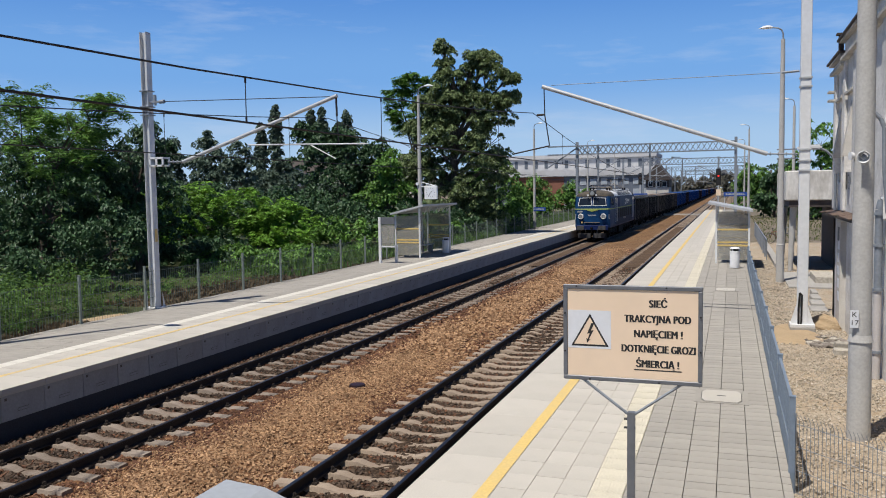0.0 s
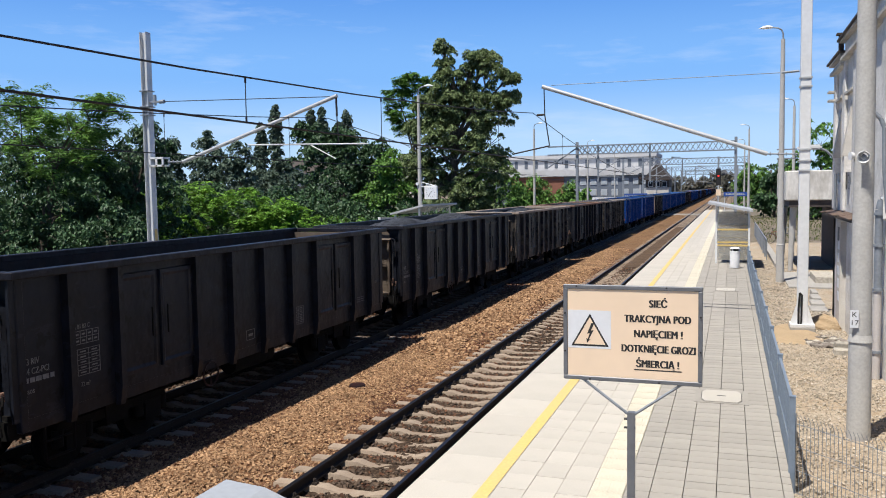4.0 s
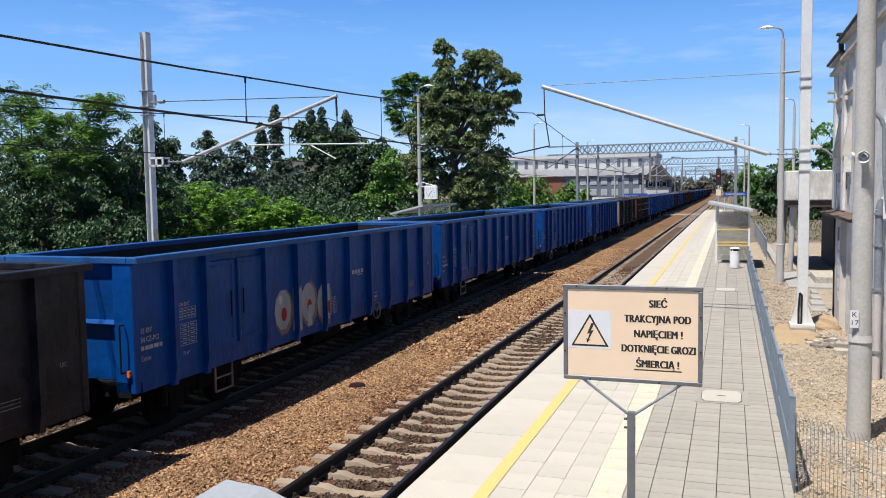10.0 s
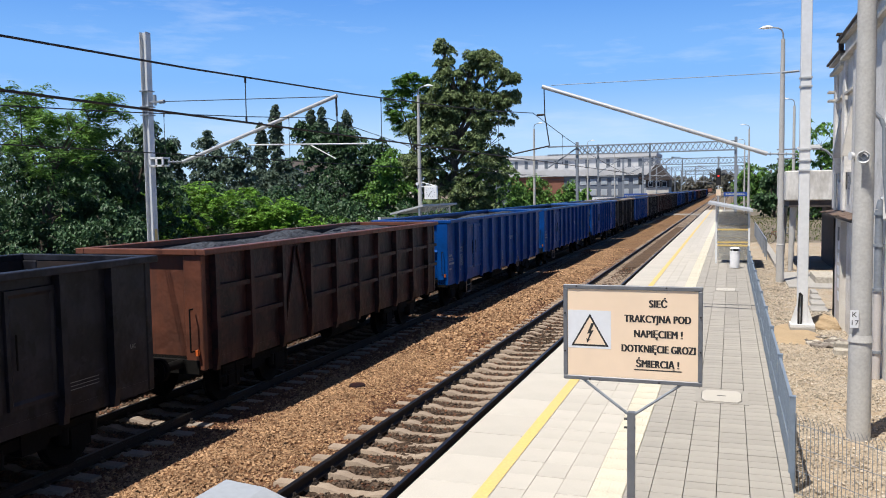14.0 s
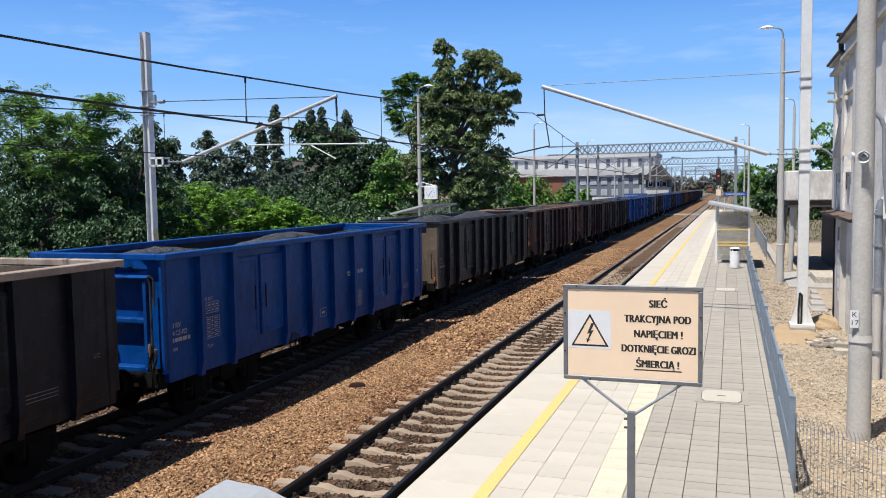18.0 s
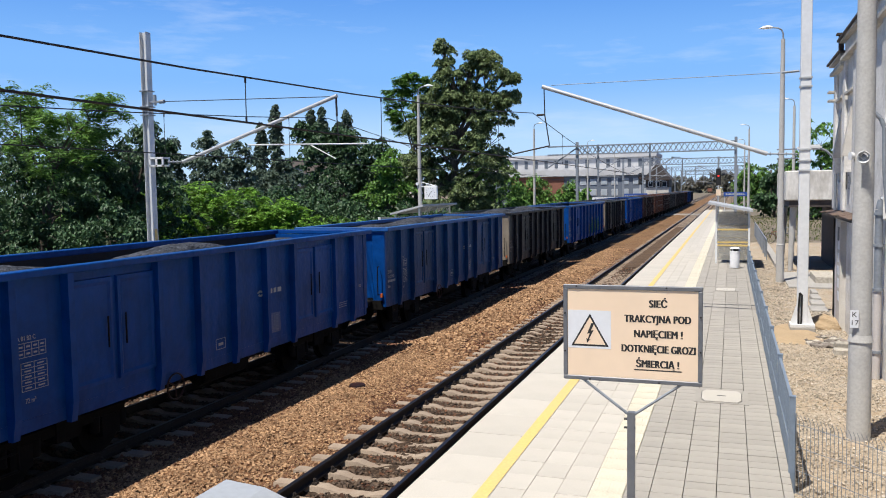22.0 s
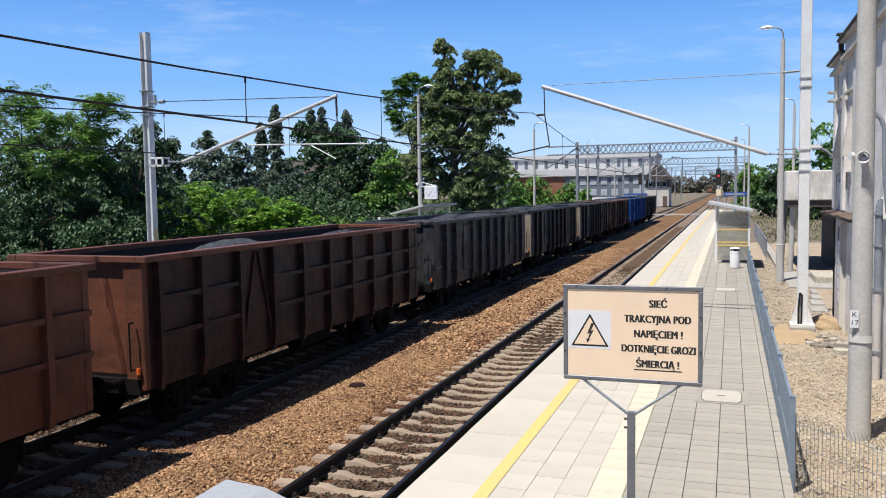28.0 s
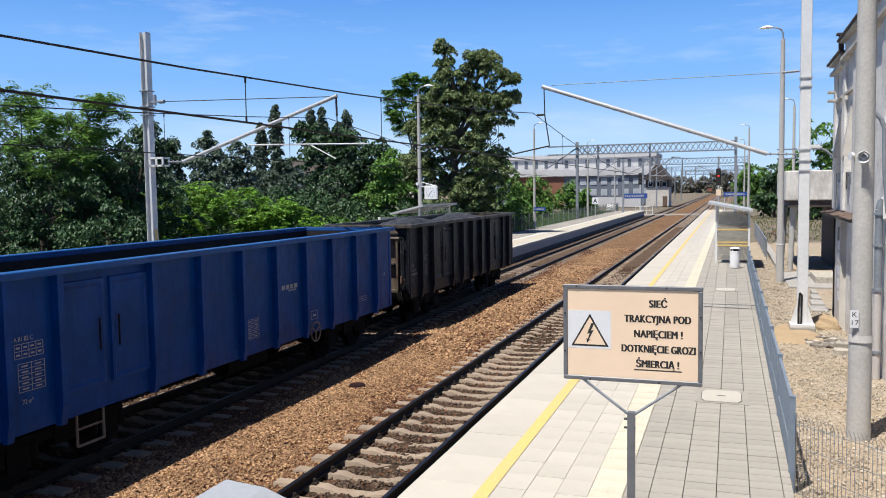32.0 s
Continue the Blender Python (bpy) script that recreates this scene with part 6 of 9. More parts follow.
for i, (x, y, h, w) in enumerate(((-16.6, 88, 4.6, 1.5), (-17.6, 91, 4.0, 1.5), (-15.6, 93, 2.6, 1.2), (-19.5, 130, 5.6, 1.9), (-14.4, 80, 2.4, 1.2), (-20.4, 112, 5.6, 2.0), (-13.9, 112, 4.2, 1.3))):
    tree("green shrub behind the platform fence", x, y, 0.6, h, [(0, 0, h * 0.62, w * 0.8, w * 0.8, h * 0.36), (w * 0.5, 0, h * 0.35, w * 0.8, w * 0.7, h * 0.32), (-w * 0.5, 0, h * 0.3, w * 0.8, w * 0.7, h * 0.3)], 0.2, 3.0, M["leaf"], 80 + i, 0.12, "shrub", "shrub")
# right side, beyond the building
for i, (x, y, h, w, m) in enumerate(((15.2, 105, 11.5, 4.0, "leaf"), (18.4, 110, 9.5, 4.4, "leaf"), (12.0, 112, 7.6, 3.4, "leaf_dark"), (10.2, 105, 5.4, 2.2, "leaf_dark"), (14.2, 98, 5.6, 3.2, "leaf_dark"), (8.8, 150, 8.0, 3.0, "leaf"), (22, 100, 8, 5, "leaf"))):
    tree("leafy tree beyond the gravel yard", x, y, 0.4, h, [(0, 0, h * 0.78, w * 0.6, w * 0.5, h * 0.22), (w * 0.4, 0, h * 0.5, w * 0.6, w * 0.5, h * 0.3), (-w * 0.4, 0, h * 0.42, w * 0.6, w * 0.5, h * 0.3), (0, 0, h * 0.22, w, w * 0.6, h * 0.22)], 0.26, 2.0, M[m], 90 + i, 0.2)
# far wooded skyline and hedges, greyed by haze put into the leaf colour
rng = np.random.default_rng(77)
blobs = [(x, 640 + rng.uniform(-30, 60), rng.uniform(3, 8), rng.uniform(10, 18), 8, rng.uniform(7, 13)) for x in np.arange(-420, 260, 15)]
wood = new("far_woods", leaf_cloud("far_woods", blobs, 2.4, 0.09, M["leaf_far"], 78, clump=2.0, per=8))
tagged(wood, "distant wooded skyline greyed with painted haze", "woods", kind="stuff")
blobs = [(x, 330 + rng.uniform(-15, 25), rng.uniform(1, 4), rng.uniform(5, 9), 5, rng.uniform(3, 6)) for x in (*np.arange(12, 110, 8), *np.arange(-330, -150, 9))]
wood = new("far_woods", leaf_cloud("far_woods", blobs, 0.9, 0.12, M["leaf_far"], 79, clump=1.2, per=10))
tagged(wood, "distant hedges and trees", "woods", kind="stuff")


def tufts(name, label, x0, x1, y0, y1, z, n, h, material, seed, lean=0.35):
    """Blades standing on the ground, thicker near the fence."""
    rng = np.random.default_rng(seed)
    c = np.stack([x1 - (x1 - x0) * rng.random(n) ** 1.3, rng.uniform(y0, y1, n), np.full(n, z)], 1)
    patch = 0.5 + 0.5 * np.sin(c[:, 0] * 1.1 + c[:, 1] * 0.7) * np.cos(c[:, 1] * 1.3)
    hh = h * rng.uniform(0.35, 1.0, n) * (0.45 + 0.6 * patch)
    az = rng.uniform(0, 2 * np.pi, n)
    d = np.stack([np.cos(az), np.sin(az), np.zeros(n)], 1)
    s = np.stack([-np.sin(az), np.cos(az), np.zeros(n)], 1)
    wd = (0.012 + 0.04 * rng.random(n))[:, None]
    tip = c + d * (hh * lean)[:, None] + np.array((0, 0, 1)) * hh[:, None]
    mid = c + d * (hh * lean * 0.35)[:, None] + np.array((0, 0, 1)) * (hh * 0.55)[:, None]
    v = np.stack([c, mid - s * wd, tip, mid + s * wd], 1).reshape(-1, 3)
    ob = new(name, fast_mesh(name, v, np.arange(n * 4).reshape(n, 4), material))
    return tagged(ob, label, "vegetation", kind="stuff")


tufts("weeds", "green weeds along the fence", -16, -11.7, 30, 120, 0.64, 14000, 0.7, M["weed"], 4)
tufts("dry_grass", "dry brown grass behind the fence", -14.2, -11.6, 21.2, 42, 0.64, 14000, 0.22, M["dry"], 5)
tufts("dry_grass", "dry brown grass behind the fence", -12.3, -11.55, 8, 18, 0.64, 2600, 0.22, M["dry"], 8)
tufts("dry_grass", "dry grass on the ground beyond the yard", 7.5, 30, 58, 110, 0.46, 9000, 0.3, M["grass"], 6)
# leafy weeds behind the fence: tall up to the mast, low and patchy among dry grass beyond it
wr = np.random.default_rng(91)
for i in range(38):
    y = 8.5 + i * 0.325
    x = -12.25 - 1.9 * wr.random() - (1.0 if y > 17.2 else 0.0)
    w, h = 0.6 + 0.3 * wr.random(), 1.35 + 0.4 * wr.random()
    cl = leaf_cloud("weed_bush", [(0, 0, h * 0.5, w, w, h * 0.5), (w * 0.5, 0.2, h * 0.3, w * 0.7, w * 0.7, h * 0.4)], 0.055, 7.0, M["weed"], 300 + i, 0.2, 0.15, 0.36, 15, 1.2)
    ob = new("weed_bush", cl)
    ob.location = (x, y, 0.62)
    tagged(ob, "dense leafy green weeds behind the platform fence", "weeds", "weeds behind the fence")
for i in range(24):
    x, y = -13.2 - 2.2 * wr.random(), 21.6 + i * 0.85
    h = 0.45 + 0.35 * wr.random()
    cl = leaf_cloud("weed_bush", [(0, 0, h * 0.5, 0.9, 0.9, h * 0.55)], 0.065, 5.0, M["weed"], 340 + i, 0.2, 0.17, 0.36, 13, 1.2)
    ob = new("weed_bush", cl)
    ob.location = (x, y, 0.62)
    tagged(ob, "low leafy weeds among dry grass", "weeds", "weeds behind the fence")
bm = B()
nn = 22
c = bm.verts.new((0, 0, 0.03))
rim = [bm.verts.new((0.5 * math.cos(2 * math.pi * i / nn) * (0.75 + 0.4 * wr.random()), 1.15 * math.sin(2 * math.pi * i / nn) * (0.8 + 0.3 * wr.random()), 0.0)) for i in range(nn)]
for i in range(nn):
    bm.faces.new((rim[i], rim[(i + 1) % nn], c))
solid("sand_patch", bm, M["sand"], "bare sandy patch among the weeds", "sand", "structure", loc=(-12.02, 18.95, 0.664))
# ---- overhead wires ----
def wire_run(label, x, supports, sag, contact, first, r=0.011):
    """first: where the droppers of the first span hang."""
    w = thing("overhead_wire", label, "overhead wire", x, 0, 0, group="overhead wires", kind="structure")
    bm = B()
    spans = []
    for (ya, za), (yb, zb) in zip(supports, supports[1:]):
        n = 14
        pts = [(0, ya + (yb - ya) * i / n, za + (zb - za) * i / n - sag * 4 * (i / n) * (1 - i / n) * ((yb - ya) / 60.0) ** 2) for i in range(n + 1)]
        for a, b in zip(pts, pts[1:]):
            tube(bm, a, b, r, n=5, caps=False)
        spans.append(pts)
    part("messenger_wire", bm, M["wire"], w)
    for dx in (-0.025, 0.025):
        bm = B()
        ys = [s[0] for s in supports]
        for a, b, q in zip(ys, ys[1:], range(99)):
            s0, s1 = (0.25 if q % 2 else -0.25), (-0.25 if q % 2 else 0.25)
            tube(bm, (dx + s0 * 0.4, a, contact), (dx + s1 * 0.4, b, contact), r * 0.8, n=5, caps=False)
        part("contact_wire", bm, M["wire"], w)
    for q, pts in enumerate(spans):
        y0, y1 = pts[0][1], pts[-1][1]
        for yy in first if q == 0 else [y0 + (y1 - y0) * k for k in (0.06, 0.27, 0.47, 0.67, 0.91)]:
            k = (yy - y0) / (y1 - y0) * 14
            i = int(k)
            p_ = Vector(pts[i]).lerp(Vector(pts[i + 1]), k - i)
            bm = B()
            tube(bm, p_, (0, p_.y, contact), 0.006, n=4)
            for z, h in ((p_.z - 0.07, 0.07), (contact, 0.07)):
                tube(bm, (0, p_.y, z), (0, p_.y, z + h), 0.013, n=5)
            part("dropper", bm, M["wire"], w)
    return w


wire_run("dark double contact wire hung over the empty track", 0.0, ((-31.6, 6.38), (22.62, 6.38), (94, 6.9), (150, 6.9), (206, 6.9), (270, 6.9), (420, 6.9)), 1.27, 5.05, (-10.0, 8.16, 12.02, 19.0))
wire_run("dark double contact wire hung over the train", XL, ((-37.0, 6.32), (20.64, 6.32), (94, 6.9), (150, 6.9), (206, 6.9), (270, 6.9), (420, 6.9)), 1.17, 5.06, (4.0, 10.1, 13.6, 18.5))
# ---- the train ----
def paint(name, col, dirt, amount, rough=0.42, var=0.12, dents=0.35, scrapes=0.0):
    """Old sheet-metal paint: faded patches, grime running down, specks of rust and shallow dents."""
    m = bpy.data.materials.new(name)
    m.use_nodes = True
    n, l = m.node_tree.nodes, m.node_tree.links
    b = n["Principled BSDF"]
    b.inputs["Specular IOR Level"].default_value = 0.20
    tc, oi = n.new("ShaderNodeTexCoord"), n.new("ShaderNodeObjectInfo")
    shift = n.new("ShaderNodeVectorMath")
    shift.operation = "MULTIPLY_ADD"
    l.new(oi.outputs["Random"], shift.inputs[0])
    shift.inputs[1].default_value = (37.0, 53.0, 0.0)
    l.new(tc.outputs["Object"], shift.inputs[2])

    def noise(scale, detail, axis, lo, hi, amt):
        mp = n.new("ShaderNodeMapping")
        mp.inputs["Scale"].default_value = axis
        l.new(shift.outputs["Vector"], mp.inputs["Vector"])
        t = n.new("ShaderNodeTexNoise")
        t.inputs["Scale"].default_value, t.inputs["Detail"].default_value = scale, detail
        t.inputs["Roughness"].default_value = 0.62
        l.new(mp.outputs["Vector"], t.inputs["Vector"])
        r = n.new("ShaderNodeMapRange")
        r.inputs["From Min"].default_value, r.inputs["From Max"].default_value = lo, hi
        r.inputs["To Max"].default_value = amt
        l.new(t.outputs["Fac"], r.inputs["Value"])
        return r.outputs["Result"], t

    def over(under, colour, fac):
        mx = n.new("ShaderNodeMix")
        mx.data_type = "RGBA"
        l.new(fac, mx.inputs["Factor"])
        l.new(under, mx.inputs["A"])
        mx.inputs["B"].default_value = tuple(colour) + (1,)
        return mx.outputs["Result"]

    fade, _ = noise(3.0, 6, (1, 1, 1), 0.3, 0.7, 1.0)
    base = n.new("ShaderNodeMix")
    base.data_type = "RGBA"
    l.new(fade, base.inputs["Factor"])
    base.inputs["A"].default_value, base.inputs["B"].default_value = tint(col, 1 - var), tint(col, 1 + var)
    patch, _ = noise(1.5 if scrapes else 0.9, 8, (1, 1, 1.2), 0.47 if scrapes else 0.45, 0.55 if scrapes else 0.70, amount)
    c = over(base.outputs["Result"], dirt, patch)
    run, _ = noise(5.0, 5, (1, 1, 0.12), 0.50, 0.78, amount * 0.85)
    c = over(c, dirt, run)
    rust, _ = noise(7.0, 7, (1, 1, 0.7), 0.66, 0.74, 0.4 * amount)
    c = over(c, (0.055, 0.028, 0.016), rust)
    if scrapes:
        scrape, _ = noise(2.6, 6, (1, 1, 0.75), 0.60, 0.62, scrapes)
        c = over(c, (0.0035, 0.0035, 0.0045), scrape)
        bare, _ = noise(3.4, 7, (1, 0.6, 1.6), 0.63, 0.66, 0.5 * scrapes)
        c = over(c, tint(col, 2.4)[:3], bare)
    hs = n.new("ShaderNodeHueSaturation")
    mr = n.new("ShaderNodeMapRange")
    mr.inputs["To Min"].default_value, mr.inputs["To Max"].default_value = 0.93, 1.07
    l.new(oi.outputs["Random"], mr.inputs["Value"])
    l.new(mr.outputs["Result"], hs.inputs["Value"])
    l.new(c, hs.inputs["Color"])
    l.new(hs.outputs["Color"], b.inputs["Base Color"])
    gloss = n.new("ShaderNodeMapRange")
    gloss.inputs["To Min"].default_value, gloss.inputs["To Max"].default_value = rough, min(1.0, rough + 0.35)
    l.new(run, gloss.inputs["Value"])
    l.new(gloss.outputs["Result"], b.inputs["Roughness"])
    _, dent = noise(1.7, 3, (1, 1, 1), 0, 1, 1)
    bp = n.new("ShaderNodeBump")
    bp.inputs["Strength"].default_value, bp.inputs["Distance"].default_value = dents, 0.12
    l.new(dent.outputs["Fac"], bp.inputs["Height"])
    l.new(bp.outputs["Normal"], b.inputs["Normal"])
    return m


P_BLUE = paint("blue wagon paint", (0.0004, 0.050, 0.235), (0.0008, 0.020, 0.085), 0.5)
P_BLUE_OLD = paint("faded blue wagon paint", (0.0025, 0.047, 0.165), (0.005, 0.022, 0.055), 0.6)
P_BLACK = paint("coal-blackened paint", (0.0125, 0.0145, 0.0215), (0.0075, 0.0075, 0.0095), 0.6, scrapes=0.8)
P_GREY = paint("grimy grey-brown paint", (0.070, 0.060, 0.051), (0.0085, 0.0095, 0.0140), 0.95, var=0.3, scrapes=0.5)
P_DARK = paint("dark grey-brown paint", (0.0160, 0.0165, 0.0230), (0.006, 0.006, 0.0085), 0.7, var=0.25, scrapes=0.7)
P_RUST = paint("rusty brown paint", (0.0400, 0.0160, 0.0150), (0.0120, 0.0085, 0.0100), 0.8, var=0.35, scrapes=0.6)
P_BROWN = paint("red-brown paint", (0.1248, 0.0468, 0.0296), (0.039, 0.0234, 0.0195), 0.6)
P_BEIGE = paint("dusty beige-grey paint", (0.2246, 0.1966, 0.1629), (0.1236, 0.1011, 0.0786), 0.6, 0.7)
P_OLIVE = paint("olive grey paint", (0.038, 0.0400, 0.0450), (0.018, 0.0185, 0.0220), 0.6, var=0.2, scrapes=0.9)
P_TIMBER = paint("dirty timber and rust", (0.140, 0.094, 0.062), (0.050, 0.032, 0.022), 0.8, 0.8)
P_ENDGREY = paint("grimy rust-brown end paint", (0.125, 0.10, 0.078), (0.05, 0.035, 0.026), 0.7, 0.7)
P_RIM = paint("scuffed dusty rim", (0.3229, 0.2691, 0.2242), (0.1346, 0.0897, 0.0718), 0.7, 0.7)
P_RIMRUST = paint("rusty rim", (0.1872, 0.1092, 0.078), (0.078, 0.0546, 0.0468), 0.7, 0.7)
P_RIMBLUE = paint("sun-bleached blue rim", (0.014, 0.082, 0.27), (0.039, 0.078, 0.195), 0.5)
# base lowered to near black so it includes the deep shade beneath the train
P_UNDER = paint("grimy underframe with shade in its black", (0.0033, 0.003, 0.0027), (0.0076, 0.0055, 0.0043), 0.5, 0.9)
P_STEEL = paint("worn steel", (0.234, 0.195, 0.156), (0.0936, 0.0624, 0.039), 0.6, 0.5)
# scrapes and rust, on a base darkened to hold the shade inside the wagon
P_INNER = paint("scraped wagon inside darkened for shade", (0.0200, 0.0180, 0.0195), (0.036, 0.0225, 0.0180), 0.7, 0.7)
P_ORANGE = paint("orange marker paint", (0.585, 0.1248, 0.0312), (0.312, 0.078, 0.0234), 0.3)

HW, FLOOR, TOP = 1.36, 1.18, 3.22


def set_mat(ob, m):
    ob.material_slots[0].link = "OBJECT"
    ob.material_slots[0].material = m
    return ob


WM = {}


def wagon_meshes(kind, L, ribs, doors, bars=()):
    """The shared meshes of one kind of open wagon; L: length of the body, ribs and doors: metres from the front end."""
    h = L / 2
    d = {}
    for side, sx in (("r", 1), ("l", -1)):
        bm = B()
        box(bm, min(sx * HW, sx * (HW - 0.05)), max(sx * HW, sx * (HW - 0.05)), -h + 0.06, h - 0.06, FLOOR - 0.08, TOP - 0.1)
        box(bm, min(sx * (HW + 0.005), sx * (HW - 0.12)), max(sx * (HW + 0.005), sx * (HW - 0.12)), -h + 0.2, h - 0.2, FLOOR - 0.26, FLOOR - 0.07)
        d["side_" + side] = mesh_of("side_wall", bm, P_BLUE)
    bm = B()
    for sx in (-1, 1):
        box(bm, min(sx * (HW - 0.06), sx * (HW + 0.15)), max(sx * (HW - 0.06), sx * (HW + 0.15)), -h, h, TOP - 0.11, TOP)
    for sy in (-1, 1):
        box(bm, -HW + 0.06, HW - 0.06, min(sy * h, sy * (h - 0.16)), max(sy * h, sy * (h - 0.16)), TOP - 0.11, TOP)
    bevel(bm, 0.012)
    d["rim"] = mesh_of("top_rim", bm, P_BLUE)
    bm = B()
    sweep_rib = [(0, -0.07), (0.135, -0.058), (0.135, 0.058), (0, 0.07)]
    a = [bm.verts.new((x, y, FLOOR - 0.30)) for x, y in [(x * 0.6, y) for x, y in sweep_rib]]
    m_ = [bm.verts.new((x, y, FLOOR)) for x, y in sweep_rib]
    c = [bm.verts.new((x, y, TOP - 0.11)) for x, y in sweep_rib]
    for p, q in ((a, m_), (m_, c)):
        for i in range(4):
            bm.faces.new((p[i], p[(i + 1) % 4], q[(i + 1) % 4], q[i]))
    bm.faces.new(a)
    bm.faces.new(c)
    d["rib"] = mesh_of("rib", bm, P_BLUE)
    # end wall: two sheets, a folded ledge between them, corner posts
    bm = B()
    box(bm, -1.3, 1.3, 0.12, 0.15, FLOOR - 0.05, TOP - 0.11)
    d["end_sheet"] = mesh_of("end_sheet", bm, P_BLUE)
    bm = B()
    w = [bm.verts.new(c) for c in ((-1.0, 0.10, 2.16), (1.0, 0.10, 2.16), (1.0, 0.0, 2.10), (-1.0, 0.0, 2.10), (1.0, 0.1, 2.04), (-1.0, 0.1, 2.04))]
    for f in ((0, 1, 2, 3), (3, 2, 4, 5), (0, 3, 5), (1, 4, 2)):
        bm.faces.new([w[i] for i in f])
    d["end_ledge"] = mesh_of("end_ledge", bm, P_BLUE)
    bm = B()
    box(bm, 0.98, HW + 0.02, 0.02, 0.16, FLOOR - 0.25, TOP - 0.11)
    bevel(bm, 0.015)
    d["post_r"] = mesh_of("corner_post", bm, P_BLUE)
    bm = B()
    box(bm, -HW - 0.02, -0.98, 0.02, 0.16, FLOOR - 0.25, TOP - 0.11)
    bevel(bm, 0.015)
    d["post_l"] = mesh_of("corner_post", bm, P_BLUE)
    bm = B()
    box(bm, -HW + 0.05, HW - 0.05, -h + 0.12, h - 0.12, FLOOR - 0.1, FLOOR)
    d["floor"] = mesh_of("floor", bm, P_UNDER)
    bm = B()
    for sx in (-0.75, 0.75):
        box(bm, sx - 0.1, sx + 0.1, -h + 0.1, h - 0.1, 0.82, FLOOR - 0.1)
    for sy in (-1, 1):
        box(bm, -1.28, 1.28, min(sy * (h - 0.02), sy * (h - 0.28)), max(sy * (h - 0.02), sy * (h - 0.28)), 0.86, FLOOR - 0.06)
    for yy in np.linspace(-h + 2.4, h - 2.4, 6):
        box(bm, -1.25, 1.25, yy - 0.07, yy + 0.07, 0.95, FLOOR - 0.1)
    box(bm, -0.5, 0.5, -1.1, 1.1, 0.55, 0.9)
    tube(bm, (0.9, -0.6, 0.72), (0.9, 0.9, 0.72), 0.2, n=12)
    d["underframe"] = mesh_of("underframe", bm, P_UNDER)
    bm = B()
    v_ = [[bm.verts.new((x, yy * wy, 0.83 + zz * hz)) for yy, zz in ((-1, -1), (1, -1), (1, 1), (-1, 1))] for x, wy, hz in ((0, 0.45, 0.84), (0.045, 0.44, 0.83), (0.05, 0.39, 0.77), (0.028, 0.35, 0.72))]
    for p_, q_ in zip(v_, v_[1:]):
        for i in range(4):
            bm.faces.new((p_[i], p_[(i + 1) % 4], q_[(i + 1) % 4], q_[i]))
    bm.faces.new(v_[0][::-1])
    bm.faces.new(v_[-1])
    d["door"] = mesh_of("door", bm, P_BLUE)
    # thin added sheets that carry the shade-darkened inside colour
    bm = B()
    for sx in (-1, 1):
        box(bm, min(sx * (HW - 0.054), sx * (HW - 0.06)), max(sx * (HW - 0.054), sx * (HW - 0.06)), -h + 0.17, h - 0.17, FLOOR, TOP - 0.115)
    d["lining_sides"] = mesh_of("lining", bm.copy(), P_INNER)
    for sy in (-1, 1):
        box(bm, -HW + 0.07, HW - 0.07, min(sy * (h - 0.16), sy * (h - 0.168)), max(sy * (h - 0.16), sy * (h - 0.168)), FLOOR, TOP - 0.115)
    d["lining"] = mesh_of("lining", bm, P_INNER)
    d["L"], d["ribs"], d["doors"], d["bars"] = L, ribs, doors, bars
    return d


EANOS_RIBS = (1.0, 1.95, 4.0, 5.35, 6.7, 8.0, 9.3, 10.6, 11.95, 13.25)
EAOS_RIBS = (1.05, 2.1, 4.1, 5.25, 6.4, 7.55, 8.7, 10.7, 11.75)
GRID_RIBS = (0.4, 1.6, 2.85, 4.1, 5.4, 6.7, 7.95, 9.25, 10.55, 11.85)
WM["eanos"] = wagon_meshes("eanos", 14.45, EANOS_RIBS, ((1.95, 4.0),))
WM["eaos"] = wagon_meshes("eaos", 12.8, EAOS_RIBS, ((2.1, 4.1), (8.7, 10.7)))
WM["grid"] = wagon_meshes("grid", 12.8, GRID_RIBS, (), (1.78, 2.42))


